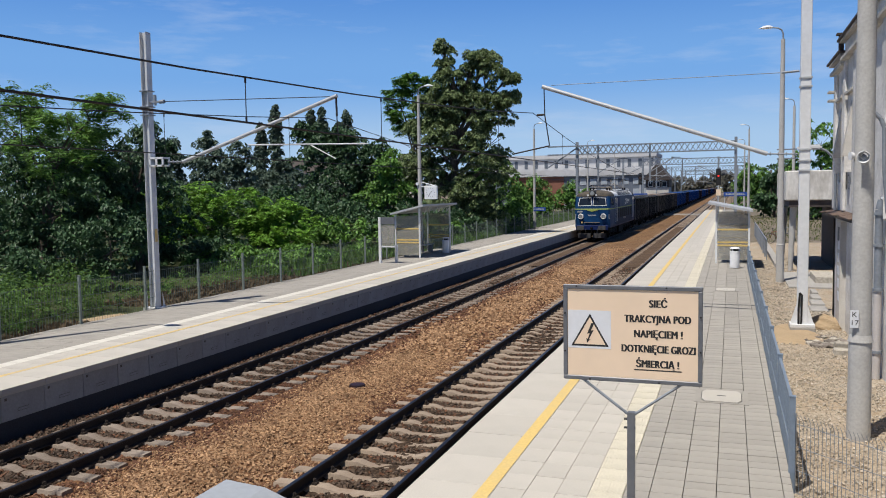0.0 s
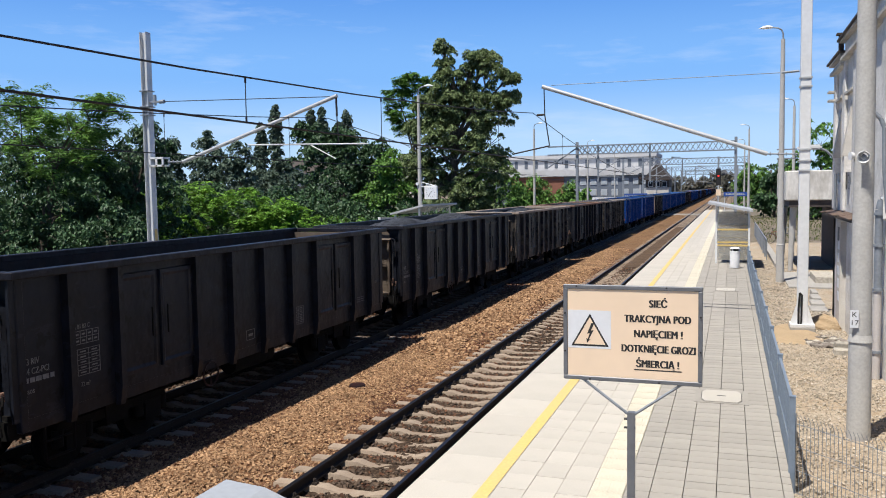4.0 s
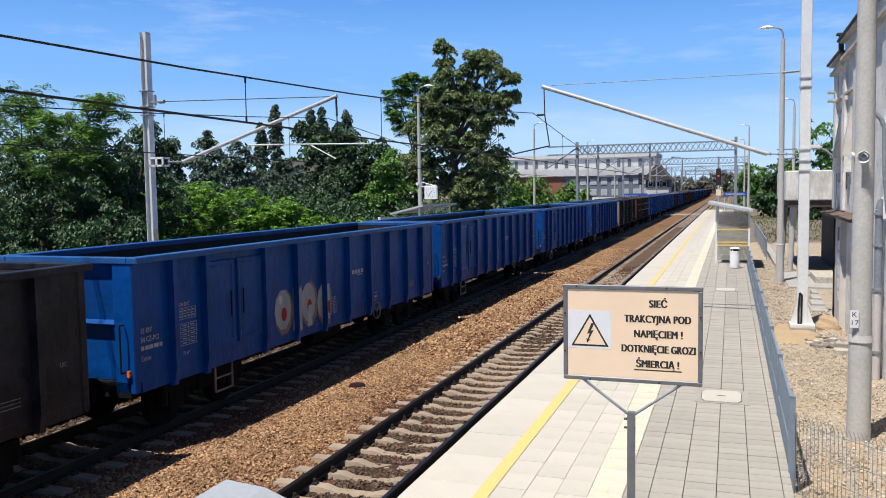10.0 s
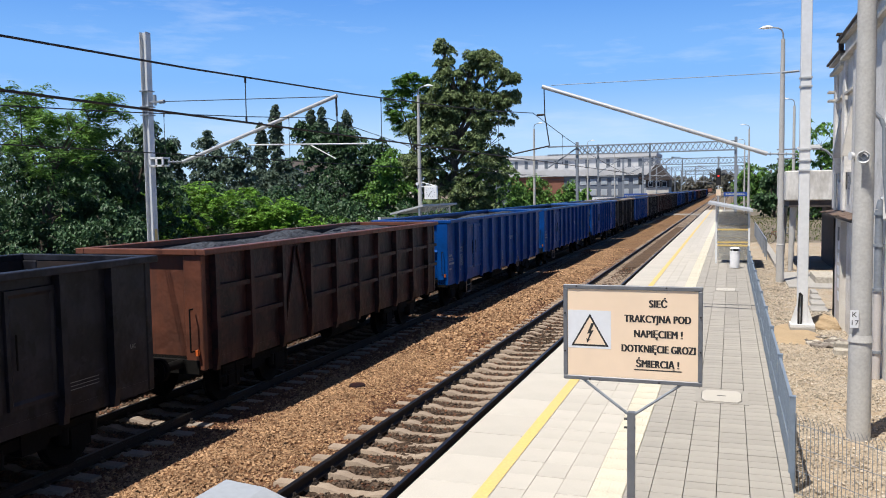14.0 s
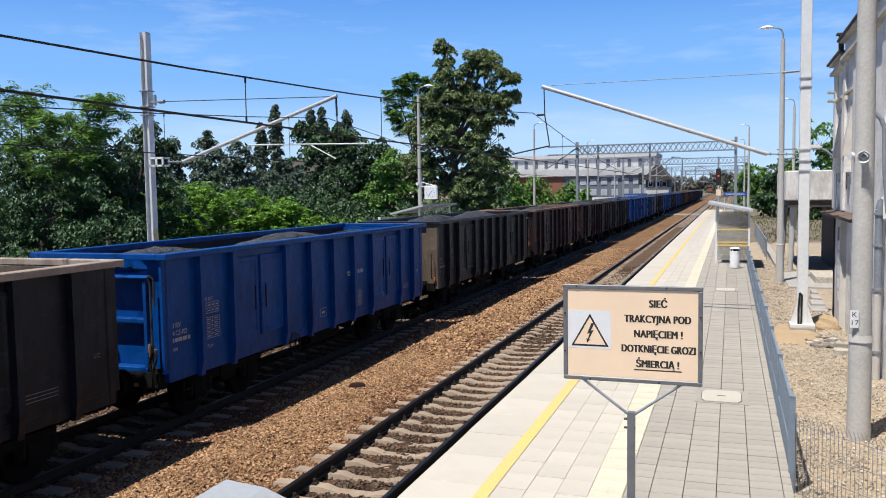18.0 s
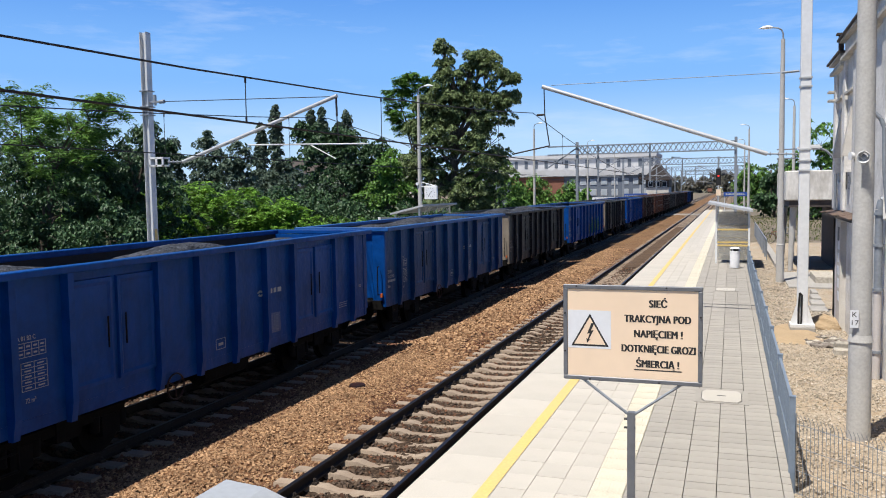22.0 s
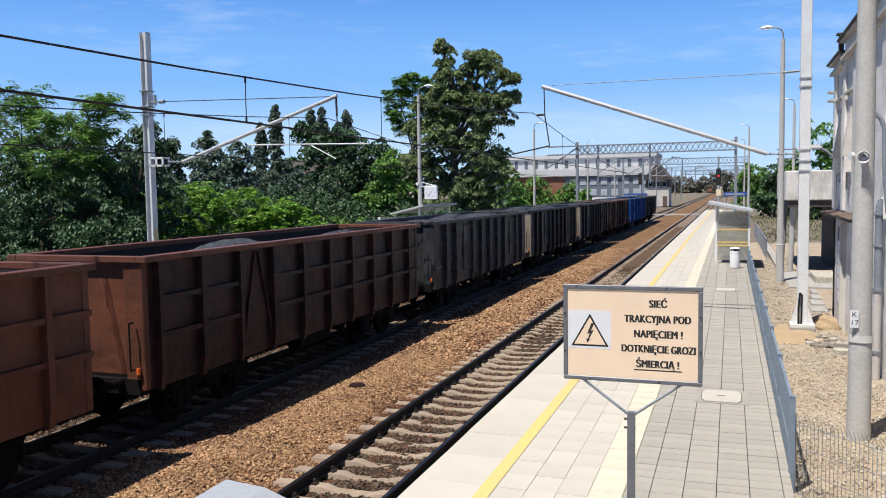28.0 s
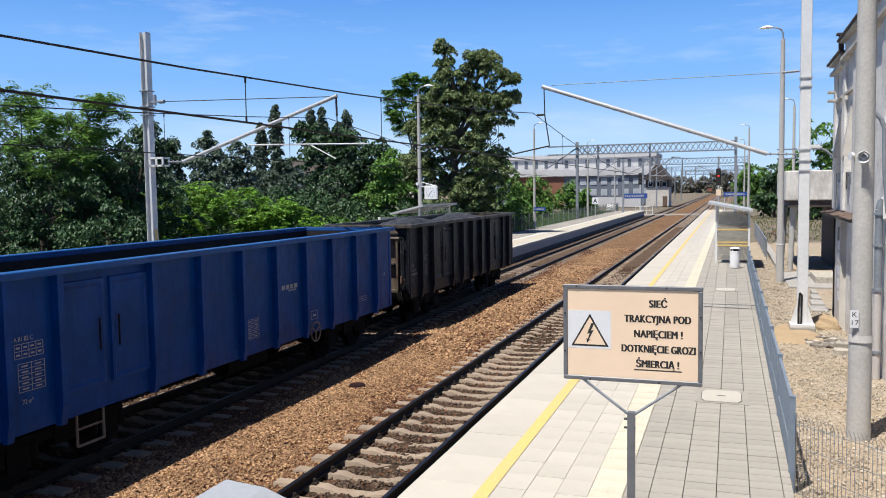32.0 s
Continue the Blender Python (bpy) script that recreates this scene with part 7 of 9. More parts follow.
def wheel_meshes():
    bm = B()
    for r, x0, x1 in ((0.46, -0.065, 0.065), (0.49, -0.09, -0.065)):
        tube(bm, (x0, 0, 0), (x1, 0, 0), r, n=24)
    tube(bm, (0.06, 0, 0), (0.2, 0, 0), 0.13, n=12)
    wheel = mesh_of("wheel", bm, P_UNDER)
    bm = B()
    for sx in (-1, 1):
        x0, x1 = sorted((sx * 0.93, sx * 1.06))
        box(bm, x0, x1, -1.25, 1.25, 0.62, 0.78)
        for yy in (-0.9, 0.9):
            box(bm, x0 - 0.02, x1 + 0.02, yy - 0.2, yy + 0.2, 0.32, 0.66)
            for k in (-0.3, 0.3):
                tube(bm, (sx * 1.0, yy + k, 0.42), (sx * 1.0, yy + k, 0.68), 0.09, n=8)
        box(bm, x0 - 0.03, x1 + 0.03, -0.25, 0.25, 0.5, 0.9)
    box(bm, -1.0, 1.0, -0.2, 0.2, 0.5, 0.86)
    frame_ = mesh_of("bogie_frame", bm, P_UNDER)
    bm = B()
    tube(bm, (0, -0.57, 0), (0, 0.0, 0), 0.085, n=12)
    tube(bm, (0, -0.61, 0), (0, -0.57, 0), 0.2, 0.225, n=18)
    buffer_ = mesh_of("buffer", bm, P_UNDER)
    bm = B()
    box(bm, -0.06, 0.06, -0.55, 0.0, -0.08, 0.08)
    pipe(bm, [(0.25, -0.05, 0), (0.27, -0.3, -0.15), (0.22, -0.5, -0.35)], 0.03)
    pipe(bm, [(-0.25, -0.05, 0), (-0.27, -0.3, -0.15), (-0.22, -0.5, -0.32)], 0.03)
    pipe(bm, [(0, -0.5, 0), (0, -0.6, -0.25)], 0.04)
    coupling = mesh_of("coupling", bm, P_UNDER)
    bm = B()
    pipe(bm, [(0, -0.28, 1.0), (0, -0.28, 0.42), (0, 0.28, 0.42), (0, 0.28, 1.0)], 0.022, 6)
    pipe(bm, [(0, -0.28, 0.68), (0, 0.28, 0.68)], 0.018, 6)
    step = mesh_of("step", bm, P_STEEL)
    bm = B()
    ring(bm, (0, 0, 0), (1, 0, 0), 0.23, 0.017, 18)
    for k in range(3):
        t = 2 * math.pi * k / 3 + 0.5
        tube(bm, (0, 0, 0), (0, 0.23 * math.cos(t), 0.23 * math.sin(t)), 0.014, n=5)
    hand = mesh_of("brake_wheel", bm, P_STEEL)
    bm = B()
    pipe(bm, [(0, 0, 1.3), (0, -0.1, 1.3), (0, -0.1, 2.1), (0, 0, 2.1)], 0.016, 6)
    grab = mesh_of("grab_rail", bm, P_UNDER)
    return wheel, frame_, buffer_, coupling, step, hand, grab


WHEEL, BOGIE, BUFFER, COUPLING, STEP, HANDWHEEL, GRAB = wheel_meshes()


def brake_end_meshes():
    """An older wagon's end: a sheet set back behind a sloping hood, a cross beam and a sill, with upright stiles."""
    d = {}
    bm = B()
    box(bm, -1.3, 1.3, 0.27, 0.32, FLOOR - 0.05, TOP - 0.11)
    d["end_sheet"] = mesh_of("end_sheet", bm, P_BEIGE)
    bm = B()
    v_ = [bm.verts.new(c) for c in ((-1.06, 0.02, 2.80), (1.06, 0.02, 2.80), (1.06, 0.27, 2.90), (-1.06, 0.27, 2.90))]
    bm.faces.new(v_)
    thicken(bm, 0.035)
    d["end_hood"] = mesh_of("end_hood", bm, P_BEIGE)
    bm = B()
    box(bm, -1.0, 1.0, 0.09, 0.27, 1.98, 2.06)
    bevel(bm, 0.008)
    d["cross_beam"] = mesh_of("cross_beam", bm, P_BEIGE)
    bm = B()
    box(bm, -1.0, 1.0, 0.05, 0.27, FLOOR - 0.06, FLOOR + 0.02)
    bevel(bm, 0.008)
    d["sill"] = mesh_of("sill", bm, P_BEIGE)
    bm = B()
    box(bm, -0.035, 0.035, 0.06, 0.27, FLOOR + 0.02, 2.80)
    bevel(bm, 0.008)
    d["stile"] = mesh_of("stile", bm, P_BEIGE)
    bm = B()
    pipe(bm, [(1.14, 0.03, 0.9), (1.14, 0.03, 2.70), (1.12, 0.0, 2.80), (1.17, -0.02, 2.84), (1.22, 0.02, 2.78), (1.22, 0.03, 2.3)], 0.02, 6)
    d["brake_pipe"] = mesh_of("brake_pipe", bm, P_RIMRUST)
    bm = B()
    pipe(bm, [(1.2, -0.02, 1.62), (1.22, -0.08, 1.50), (1.17, -0.10, 1.32), (1.22, -0.09, 1.12), (1.2, -0.06, 0.8)], 0.026, 6)
    pipe(bm, [(1.26, -0.02, 1.5), (1.3, -0.07, 1.38), (1.24, -0.1, 1.2), (1.27, -0.08, 0.95)], 0.02, 6)
    d["hose"] = mesh_of("hose", bm, P_UNDER)
    bm = B()
    box(bm, 1.12, 1.26, -0.05, 0.02, 1.42, 1.56)
    tube(bm, (1.18, -0.09, 1.50), (1.18, -0.09, 1.66), 0.03, n=8)
    bevel(bm, 0.01)
    d["valve"] = mesh_of("valve", bm, P_RIMRUST)
    bm = B()
    pipe(bm, [(-0.95, 0.05, 1.0), (-0.95, -0.08, 1.02), (-0.95, -0.08, 2.2), (-0.95, 0.05, 2.22)], 0.018, 6)
    d["grab_rail"] = mesh_of("grab_rail", bm, P_RIMRUST)
    bm = B()
    v_ = [[bm.verts.new((x, y, z)) for x, z in ((0.86, TOP - 0.12), (1.36, TOP - 0.12), (1.36, 2.60))] for y in (0.165, 0.20)]
    bm.faces.new(v_[0])
    bm.faces.new(v_[1][::-1])
    for i in range(3):
        bm.faces.new((v_[0][i], v_[1][i], v_[1][(i + 1) % 3], v_[0][(i + 1) % 3]))
    d["gusset"] = mesh_of("gusset", bm, P_UNDER)
    return d


BRAKE_END = brake_end_meshes()
bm = B()
for x in (-1.27, 1.27):
    box(bm, x - 0.03, x + 0.03, -0.03, 0.03, 1.22, 1.33)
LAMP_IRON = mesh_of("lamp_iron", bm, P_ORANGE)
bm = B()
tube(bm, (0, 0, 0), (0, 0, 0.5), 0.014, n=6)
HANDLE = mesh_of("handle", bm, P_UNDER)
bm = B()
box(bm, -0.06, 0.06, 0.14, 0.20, 1.50, 1.59)
tube(bm, (0.03, 0.20, 1.52), (0.05, 0.25, 1.22), 0.012, n=5)
MARKER = mesh_of("marker", bm, P_ORANGE)


def coal_mesh(L, seed, level, humps):
    rng = np.random.default_rng(seed)
    nx, ny = 18, int(L / 0.14)
    gx, gy = np.meshgrid(np.linspace(-HW + 0.06, HW - 0.06, nx), np.linspace(-L / 2 + 0.17, L / 2 - 0.17, ny))
    z = np.full(gx.shape, level)
    for c in humps:
        z += (0.46 + 0.14 * rng.random()) * np.exp(-((gy - c * L) / (1.6 + 0.8 * rng.random())) ** 2) * np.cos(gx / 1.36 * 1.25)
    z += rng.uniform(-0.035, 0.035, z.shape) + 0.05 * np.sin(gy * 2.1 + rng.random() * 6) * np.cos(gx * 2 + rng.random() * 6)
    idx = np.arange(nx * ny).reshape(ny, nx)
    faces = np.stack([idx[:-1, :-1], idx[:-1, 1:], idx[1:, 1:], idx[1:, :-1]], -1).reshape(-1, 4)
    return fast_mesh("coal_load", np.stack([gx, gy, z], -1).reshape(-1, 3), faces, M["coal"])


COAL = [coal_mesh(12.7, 11, 2.72, (-0.33, -0.05, 0.3)), coal_mesh(12.7, 12, 2.78, (-0.2, 0.22)),
        coal_mesh(12.7, 13, 2.62, (-0.36, 0.02, 0.36)), coal_mesh(14.35, 14, 2.6, (-0.3, 0.1, 0.38)), coal_mesh(12.7, 15, 2.86, ()), coal_mesh(12.7, 16, 2.64, (-0.12, 0.33))]


def bars_mesh(rows, w, h, gap, seed, m):
    """Unreadable stencilling as plain bars, in the plane x = 0, reading towards +y."""
    rng = random.Random(seed)
    bm = B()
    for r in range(rows):
        y = 0.0
        while y < w * (0.75 + 0.25 * rng.random()):
            k = rng.uniform(0.5, 1.6) * h
            box(bm, 0, 0.004, y, y + k, -r * (h + gap) - h, -r * (h + gap))
            y += k + h * rng.uniform(0.25, 0.6)
    return mesh_of("lettering", bm, m)


def table_mesh(w, h, rows, cols, m):
    bm = B()
    t = 0.008
    for i in range(rows + 1):
        box(bm, 0, 0.004, 0, w, -i * h / rows - t, -i * h / rows)
    for j in range(cols + 1):
        box(bm, 0, 0.004, j * w / cols - t / 2, j * w / cols + t / 2, -h, 0)
    for i in range(rows):
        for j in range(cols):
            box(bm, 0, 0.004, (j + 0.25) * w / cols, (j + 0.75) * w / cols, -(i + 0.68) * h / rows, -(i + 0.42) * h / rows)
    return mesh_of("load_table", bm, m)


def side_text(s, size, stretch=0.8):
    """Stencilled characters in the plane x = 0, reading towards +y, top left at the origin."""
    cu = bpy.data.curves.new("lettering", "FONT")
    cu.body, cu.size, cu.align_x, cu.align_y, cu.extrude, cu.resolution_u = s, size, "LEFT", "TOP", 0.002, 2
    ob = bpy.data.objects.new("lettering", cu)
    scene.collection.objects.link(ob)
    bpy.context.view_layer.update()
    me = bpy.data.meshes.new_from_object(ob.evaluated_get(bpy.context.evaluated_depsgraph_get()))
    bpy.data.objects.remove(ob)
    bpy.data.curves.remove(cu)
    me.transform(Matrix.Rotation(radians(90), 4, "Z") @ Matrix.Rotation(radians(90), 4, "X") @ Matrix.Diagonal((stretch, 1, 1, 1)))
    me.materials.clear()
    me.materials.append(M["letter_white"])
    return me


NUMBER = bars_mesh(1, 0.6, 0.07, 0.05, 3, M["letter_white"])
bm = B()
box(bm, 0, 0.004, 0, 0.62, -0.010, 0)
NOTICE = mesh_of("notice_line", bm, M["letter_white"])
OWNER = bars_mesh(1, 0.72, 0.10, 0.03, 5, M["letter_white"])
OWNER2 = bars_mesh(1, 0.42, 0.03, 0.03, 6, M["letter_white"])
TABLE = table_mesh(0.5, 0.2, 2, 4, M["letter_white"])
TABLE2 = table_mesh(0.46, 0.4, 5, 2, M["letter_white"])
PLATE = table_mesh(0.3, 0.2, 1, 1, M["letter_white"])
T_RIV, T_CODE, T_KIND, T_KIND2, T_UIC = (side_text(*a) for a in (("33 RIV", 0.13), ("54 CZ-PCI", 0.13), ("Eanos", 0.13), ("Eaos", 0.12), ("UIC", 0.1)))
T_ABC, T_VOL = side_text("A B1 B2 C", 0.095), side_text("72 m³", 0.1)


def emblem_mesh():
    bm = B()
    for t0, dy in ((0.3, 0.0), (0.3 + math.pi, 0.02)):
        o = [(0.11 * math.cos(t0 + u), 0.07 * math.sin(t0 + u)) for u in (0, 0.7, 1.4, 2.1, 2.6)]
        i_ = [(0.04 * math.cos(t0 + u), 0.028 * math.sin(t0 + u)) for u in (0, 0.7, 1.4, 2.1, 2.6)]
        for k in range(4):
            bm.faces.new([bm.verts.new((0.002, y + dy, z)) for y, z in (o[k], o[k + 1], i_[k + 1], i_[k])])
    thicken(bm, 0.003)
    return mesh_of("emblem", bm, M["letter_white"])


EMBLEM = emblem_mesh()


def clip_band(poly, y0, y1):
    """The part of a convex polygon of (y, z) between two upright lines."""
    for lim, sg in ((y0, 1), (y1, -1)):
        res = []
        for (a, za), (b, zb) in zip(poly, poly[1:] + poly[:1]):
            ia, ib = sg * (a - lim) >= 0, sg * (b - lim) >= 0
            if ia:
                res.append((a, za))
            if ia != ib:
                t = (lim - a) / (b - a)
                res.append((lim, za + t * (zb - za)))
        poly = res
        if len(poly) < 3:
            return []
    return poly


def spray(w, kind, poly, material, layer=0, name="sprayed_shape"):
    """A flat shape of sprayed paint on the side sheets and over the ribs; poly: convex, metres from the front and height."""
    d = WM[kind]
    h = d["L"] / 2
    cuts, last = [], 0.0
    for r in d["ribs"]:
        cuts += [(last, r - 0.07, HW), (r - 0.057, r + 0.057, HW + 0.135)]
        last = r + 0.07
    cuts.append((last, d["L"], HW))
    bm = B()
    for y0, y1, x in cuts:
        q = clip_band(list(poly), y0, y1)
        if q:
            bm.faces.new([bm.verts.new((x + 0.004 + 0.0012 * layer, y - h, z)) for y, z in q])
    thicken(bm, 0.002)
    return part(name, bm, material, w)


def disc(y, z, r, n=10):
    return [(y + r * math.cos(2 * math.pi * k / n), z + r * math.sin(2 * math.pi * k / n)) for k in range(n)]


def wagon(label, kind, rear, body, rim=None, end=None, style="sheet", coal=None, marks=True, group="open wagons of the coal train"):
    """rear: place of the rear end along the train at time zero."""
    d = WM[kind]
    L = d["L"]
    h = L / 2
    rim, end = rim or body, end or body
    w = thing("open_wagon", label, "freight wagon", XL, rear - h, 0, group)
    for s in ("r", "l"):
        set_mat(part("side_wall", d["side_" + s], None, w), body)
    set_mat(part("top_rim", d["rim"], None, w, "scuffed top rim"), rim)
    part("floor", d["floor"], None, w)
    part("lining", d["lining_sides" if style == "open" else "lining"], None, w, "scraped rusty inside, darkened for shade")
    part("underframe", d["underframe"], None, w, "black underframe")
    for r in d["ribs"]:
        set_mat(piece("rib", d["rib"], w, HW, -h + r), body)
        o = set_mat(piece("rib", d["rib"], w, -HW, h - r, rz=math.pi), body)
    for zz in d["bars"]:
        bm = B()
        box(bm, HW - 0.01, HW + 0.11, -h + 0.42, -h + 2.9, zz, zz + 0.09)
        box(bm, HW - 0.01, HW + 0.11, -h + 4.15, h - 0.1, zz, zz + 0.09)
        part("side_bar", bm, body, w)
    if kind == "grid":
        bm = B()
        for a, b in (((HW + 0.03, -h + 3.0, 1.2), (HW + 0.03, -h + 3.5, 3.05)), ((HW + 0.03, -h + 4.1, 1.2), (HW + 0.03, -h + 3.6, 3.05))):
            tube(bm, a, b, 0.03, n=6)
        part("door_brace", bm, body, w)
    for y0, y1 in d["doors"]:
        q = (y1 - y0) / 4
        for c in (y0 + q, y1 - q):
            dr = set_mat(piece("door", d["door"], w, HW, -h + c, FLOOR + 0.12), body)
            piece("handle", HANDLE, dr, 0.07, 0.3 if c < (y0 + y1) / 2 else -0.3, 0.55)
    for sy, rz in ((-1, 0.0), (1, math.pi)):
        y = sy * h
        sheet = end if sy < 0 else body
        if style == "sheet":
            set_mat(piece("end_sheet", d["end_sheet"], w, 0, y, 0, rz), sheet)
            set_mat(piece("end_ledge", d["end_ledge"], w, 0, y, 0, rz), sheet)
            set_mat(piece("corner_post", d["post_r"], w, 0, y, 0, rz), sheet)
            set_mat(piece("corner_post", d["post_l"], w, 0, y, 0, rz), sheet)
        elif style == "flat":
            set_mat(piece("end_sheet", d["end_sheet"], w, 0, y, 0, rz), sheet)
            set_mat(piece("corner_post", d["post_r"], w, 0, y - sy * 0.03, 0, rz), sheet)
            set_mat(piece("corner_post", d["post_l"], w, 0, y - sy * 0.03, 0, rz), sheet)
        else:
            for nm in ("end_sheet", "end_hood", "cross_beam", "sill"):
                set_mat(piece(nm, BRAKE_END[nm], w, 0, y, 0, rz), end)
            for x in (-0.98, 0.98):
                set_mat(piece("stile", BRAKE_END["stile"], w, x, y, 0, rz), end)
            for nm in ("brake_pipe", "hose", "valve", "grab_rail"):
                set_mat(piece(nm, BRAKE_END[nm], w, 0, y, 0, rz), P_UNDER if nm == "hose" else P_RIMRUST if nm == "valve" else P_OLIVE)
            set_mat(piece("gusset", BRAKE_END["gusset"], w, 0, y, 0, rz), body)
            set_mat(piece("corner_post", d["post_r"], w, 0.0, y + (0.14 if sy < 0 else -0.14), 0, rz), body)
            set_mat(piece("corner_post", d["post_l"], w, 0.0, y + (0.14 if sy < 0 else -0.14), 0, rz), body)
            if sy < 0:
                part("marker", MARKER, None, w, "small orange marker").location = (0.1, y, 0)
        for sx in (-0.875, 0.875):
            piece("buffer", BUFFER, w, sx, y, 1.05, rz)
        piece("coupling", COUPLING, w, 0, y, 1.02, rz)
        if style != "open":
            piece("grab_rail", GRAB, w, 1.2 if sy < 0 else -1.2, y, 0, rz)
        by = sy * (h - 2.35)
        bogie = piece("bogie_frame", BOGIE, w, 0, by)
        for wy in (-0.9, 0.9):
            for sx in (-1, 1):
                piece("wheel", WHEEL, bogie, sx * 0.75, wy, 0.46, 0 if sx > 0 else math.pi)
    st = piece("step", STEP, w, HW - 0.05, -h + (2.6 if kind == "eanos" else 0.9))
    if kind != "eanos":
        set_mat(st, P_UNDER)
    if kind != "grid":
        set_mat(piece("brake_wheel", HANDWHEEL, w, HW + 0.05, -h + (9.75 if kind == "eanos" else 4.5), 0.95 if kind == "eanos" else 0.85), P_STEEL if kind == "eanos" else P_RUST)
    if coal is not None:
        part("coal_load", COAL[coal], None, w, "heap of black coal")
    if style != "open":
        part("lamp_iron", LAMP_IRON, None, w, "small orange marker").location = (0, -h, 0)
    if marks:
        x = HW + 0.006
        fresh = body in (P_BLUE, P_BLUE_OLD)

        def stencil(name, mesh, *place):
            o = piece(name, mesh, w, *place)
            return o if fresh else set_mat(o, M["letter_grimy"])

        if kind == "eanos":
            stencil("lettering", T_RIV, x, -h + 0.2, 2.02)
            stencil("lettering", T_CODE, x, -h + 0.2, 1.87)
            stencil("wagon_number", NUMBER, x, -h + 0.2, 1.70)
            stencil("lettering", T_KIND, x, -h + 0.2, 1.55)
            stencil("emblem", EMBLEM, x, -h + 8.16, 2.14)
            stencil("owner_name", OWNER, x, -h + 8.32, 2.20)
            stencil("owner_name", OWNER2, x, -h + 8.6, 2.08)
            stencil("lettering", T_UIC, x, -h + 13.9, 1.95)
        else:
            stencil("lettering", T_RIV, x, -h + 0.25, 1.98)
            stencil("lettering", T_CODE, x, -h + 0.25, 1.84)
            stencil("wagon_number", NUMBER, x, -h + 0.25, 1.69)
            stencil("lettering", T_KIND2, x, -h + 0.25, 1.56)
            stencil("lettering", T_UIC, x, -h + 12.2, 1.80)
        if fresh and kind == "eaos":
            y = -h + d["doors"][1][0] - 1.3
            stencil("emblem", EMBLEM, x, y, 2.14)
            stencil("owner_name", OWNER, x, y + 0.16, 2.20)
        stencil("load_table", TABLE, x, -h + 1.2, 2.2)
        stencil("lettering", T_ABC, x, -h + 1.2, 2.31)
        stencil("lettering", T_VOL, x, -h + 1.3, 1.42)
        stencil("load_table", TABLE2, x, -h + 1.25, 1.92)
        stencil("plate", PLATE, x, -h + (9.62 if kind == "eanos" else 5.8), 1.45)
        stencil("load_table", TABLE2, x, -h + (6.9 if kind == "eanos" else 7.7), 1.65)
        for k in range(3):
            stencil("notice_line", NOTICE, x, -h + (12.1 if kind == "eanos" else 10.85), 1.45 - 0.055 * k)
    WAGONS.append((w, rear - h))
    return w


WAGONS = []
BLUE = "bright blue steel open wagon, empty, with a bleached blue rim"
BLUEC = "blue steel open wagon loaded with black coal"
BLACK = "coal-blackened steel open wagon loaded with coal"
GREY = "grimy grey-brown open wagon with a dusty rim, loaded with coal"
DARK = "dark grey-brown open wagon with a pale beige end, loaded with coal"
RUST = "rusty dark brown open wagon with rust-stained end sheets, loaded with coal"
BROWN = "red-brown open wagon with barred side panels, loaded with coal"
wagon(BLACK, "eaos", 95.7, P_BLACK, P_DARK, P_ENDGREY, "open", 4)
wagon(BLACK, "eaos", 109.7, P_BLACK, P_DARK, P_ENDGREY, "open", 1)
wagon(GREY, "eaos", 123.7, P_GREY, P_RIM, P_ENDGREY, "open", 2)
wagon(BLACK, "eaos", 137.9, P_BLACK, P_RIMRUST, P_ENDGREY, "open", 0)
wagon(GREY, "eaos", 151.5, P_GREY, P_RIM, P_BEIGE, "open", 1)
wagon(BLUE, "eanos", 166.9, P_BLUE, P_BLUE, P_BLUE, "sheet", 3)
wagon(BLUE, "eanos", 182.2, P_BLUE, P_RIMBLUE, P_BLUE)
wagon(DARK, "eaos", 196.2, P_DARK, P_DARK, P_BEIGE, "flat", 2)
G9 = wagon("blue steel open wagon with a pale sprayed painting on its side", "eanos", 211.6, P_BLUE, P_RIMBLUE, P_BLUE)
wagon(BLUE, "eanos", 226.8, P_BLUE, P_RIMBLUE, P_BLUE)
wagon(BLUE, "eanos", 242.7, P_BLUE, P_RIMBLUE, P_BLUE)
wagon(BLUE, "eanos", 258.2, P_BLUE, P_RIMBLUE, P_BLUE, "sheet", 3)
wagon(DARK, "eaos", 272.2, P_DARK, P_DARK, P_BEIGE, "flat", 1)
wagon(BROWN, "grid", 286.3, P_RUST, P_BROWN, P_BROWN, "flat", 0, False)
wagon(BLUEC, "eanos", 302.0, P_BLUE, P_BLUE, P_BLUE, "sheet", 3)
wagon(BLUE, "eanos", 317.7, P_BLUE, P_RIMBLUE, P_BLUE)
wagon(BLUEC, "eaos", 331.6, P_BLUE, P_RIMBLUE, P_BLUE, "open", 0)
wagon(GREY, "eaos", 345.9, P_BLACK, P_RIM, P_ENDGREY, "open", 1)
wagon(BLUEC, "eaos", 359.7, P_BLUE, P_BLUE, P_BLUE, "open", 2)
wagon(DARK, "eaos", 373.8, P_DARK, P_DARK, P_ENDGREY, "flat", 1)
wagon(RUST, "eaos", 388.0, P_RUST, P_RIMRUST, P_ENDGREY, "open", 2)
wagon(RUST, "eaos", 401.9, P_RUST, P_RUST, P_ENDGREY, "open", 0)
wagon(BLACK, "eaos", 415.8, P_DARK, P_DARK, P_ENDGREY, "open", 1)
wagon(BLUEC, "eaos", 430.0, P_BLUE, P_BLUE, P_BLUE, "open", 2)
wagon("faded blue open wagon with a dented end sheet, loaded with coal", "eaos", 443.9, P_BLUE_OLD, P_RIMBLUE, P_BLUE, "flat", 0)
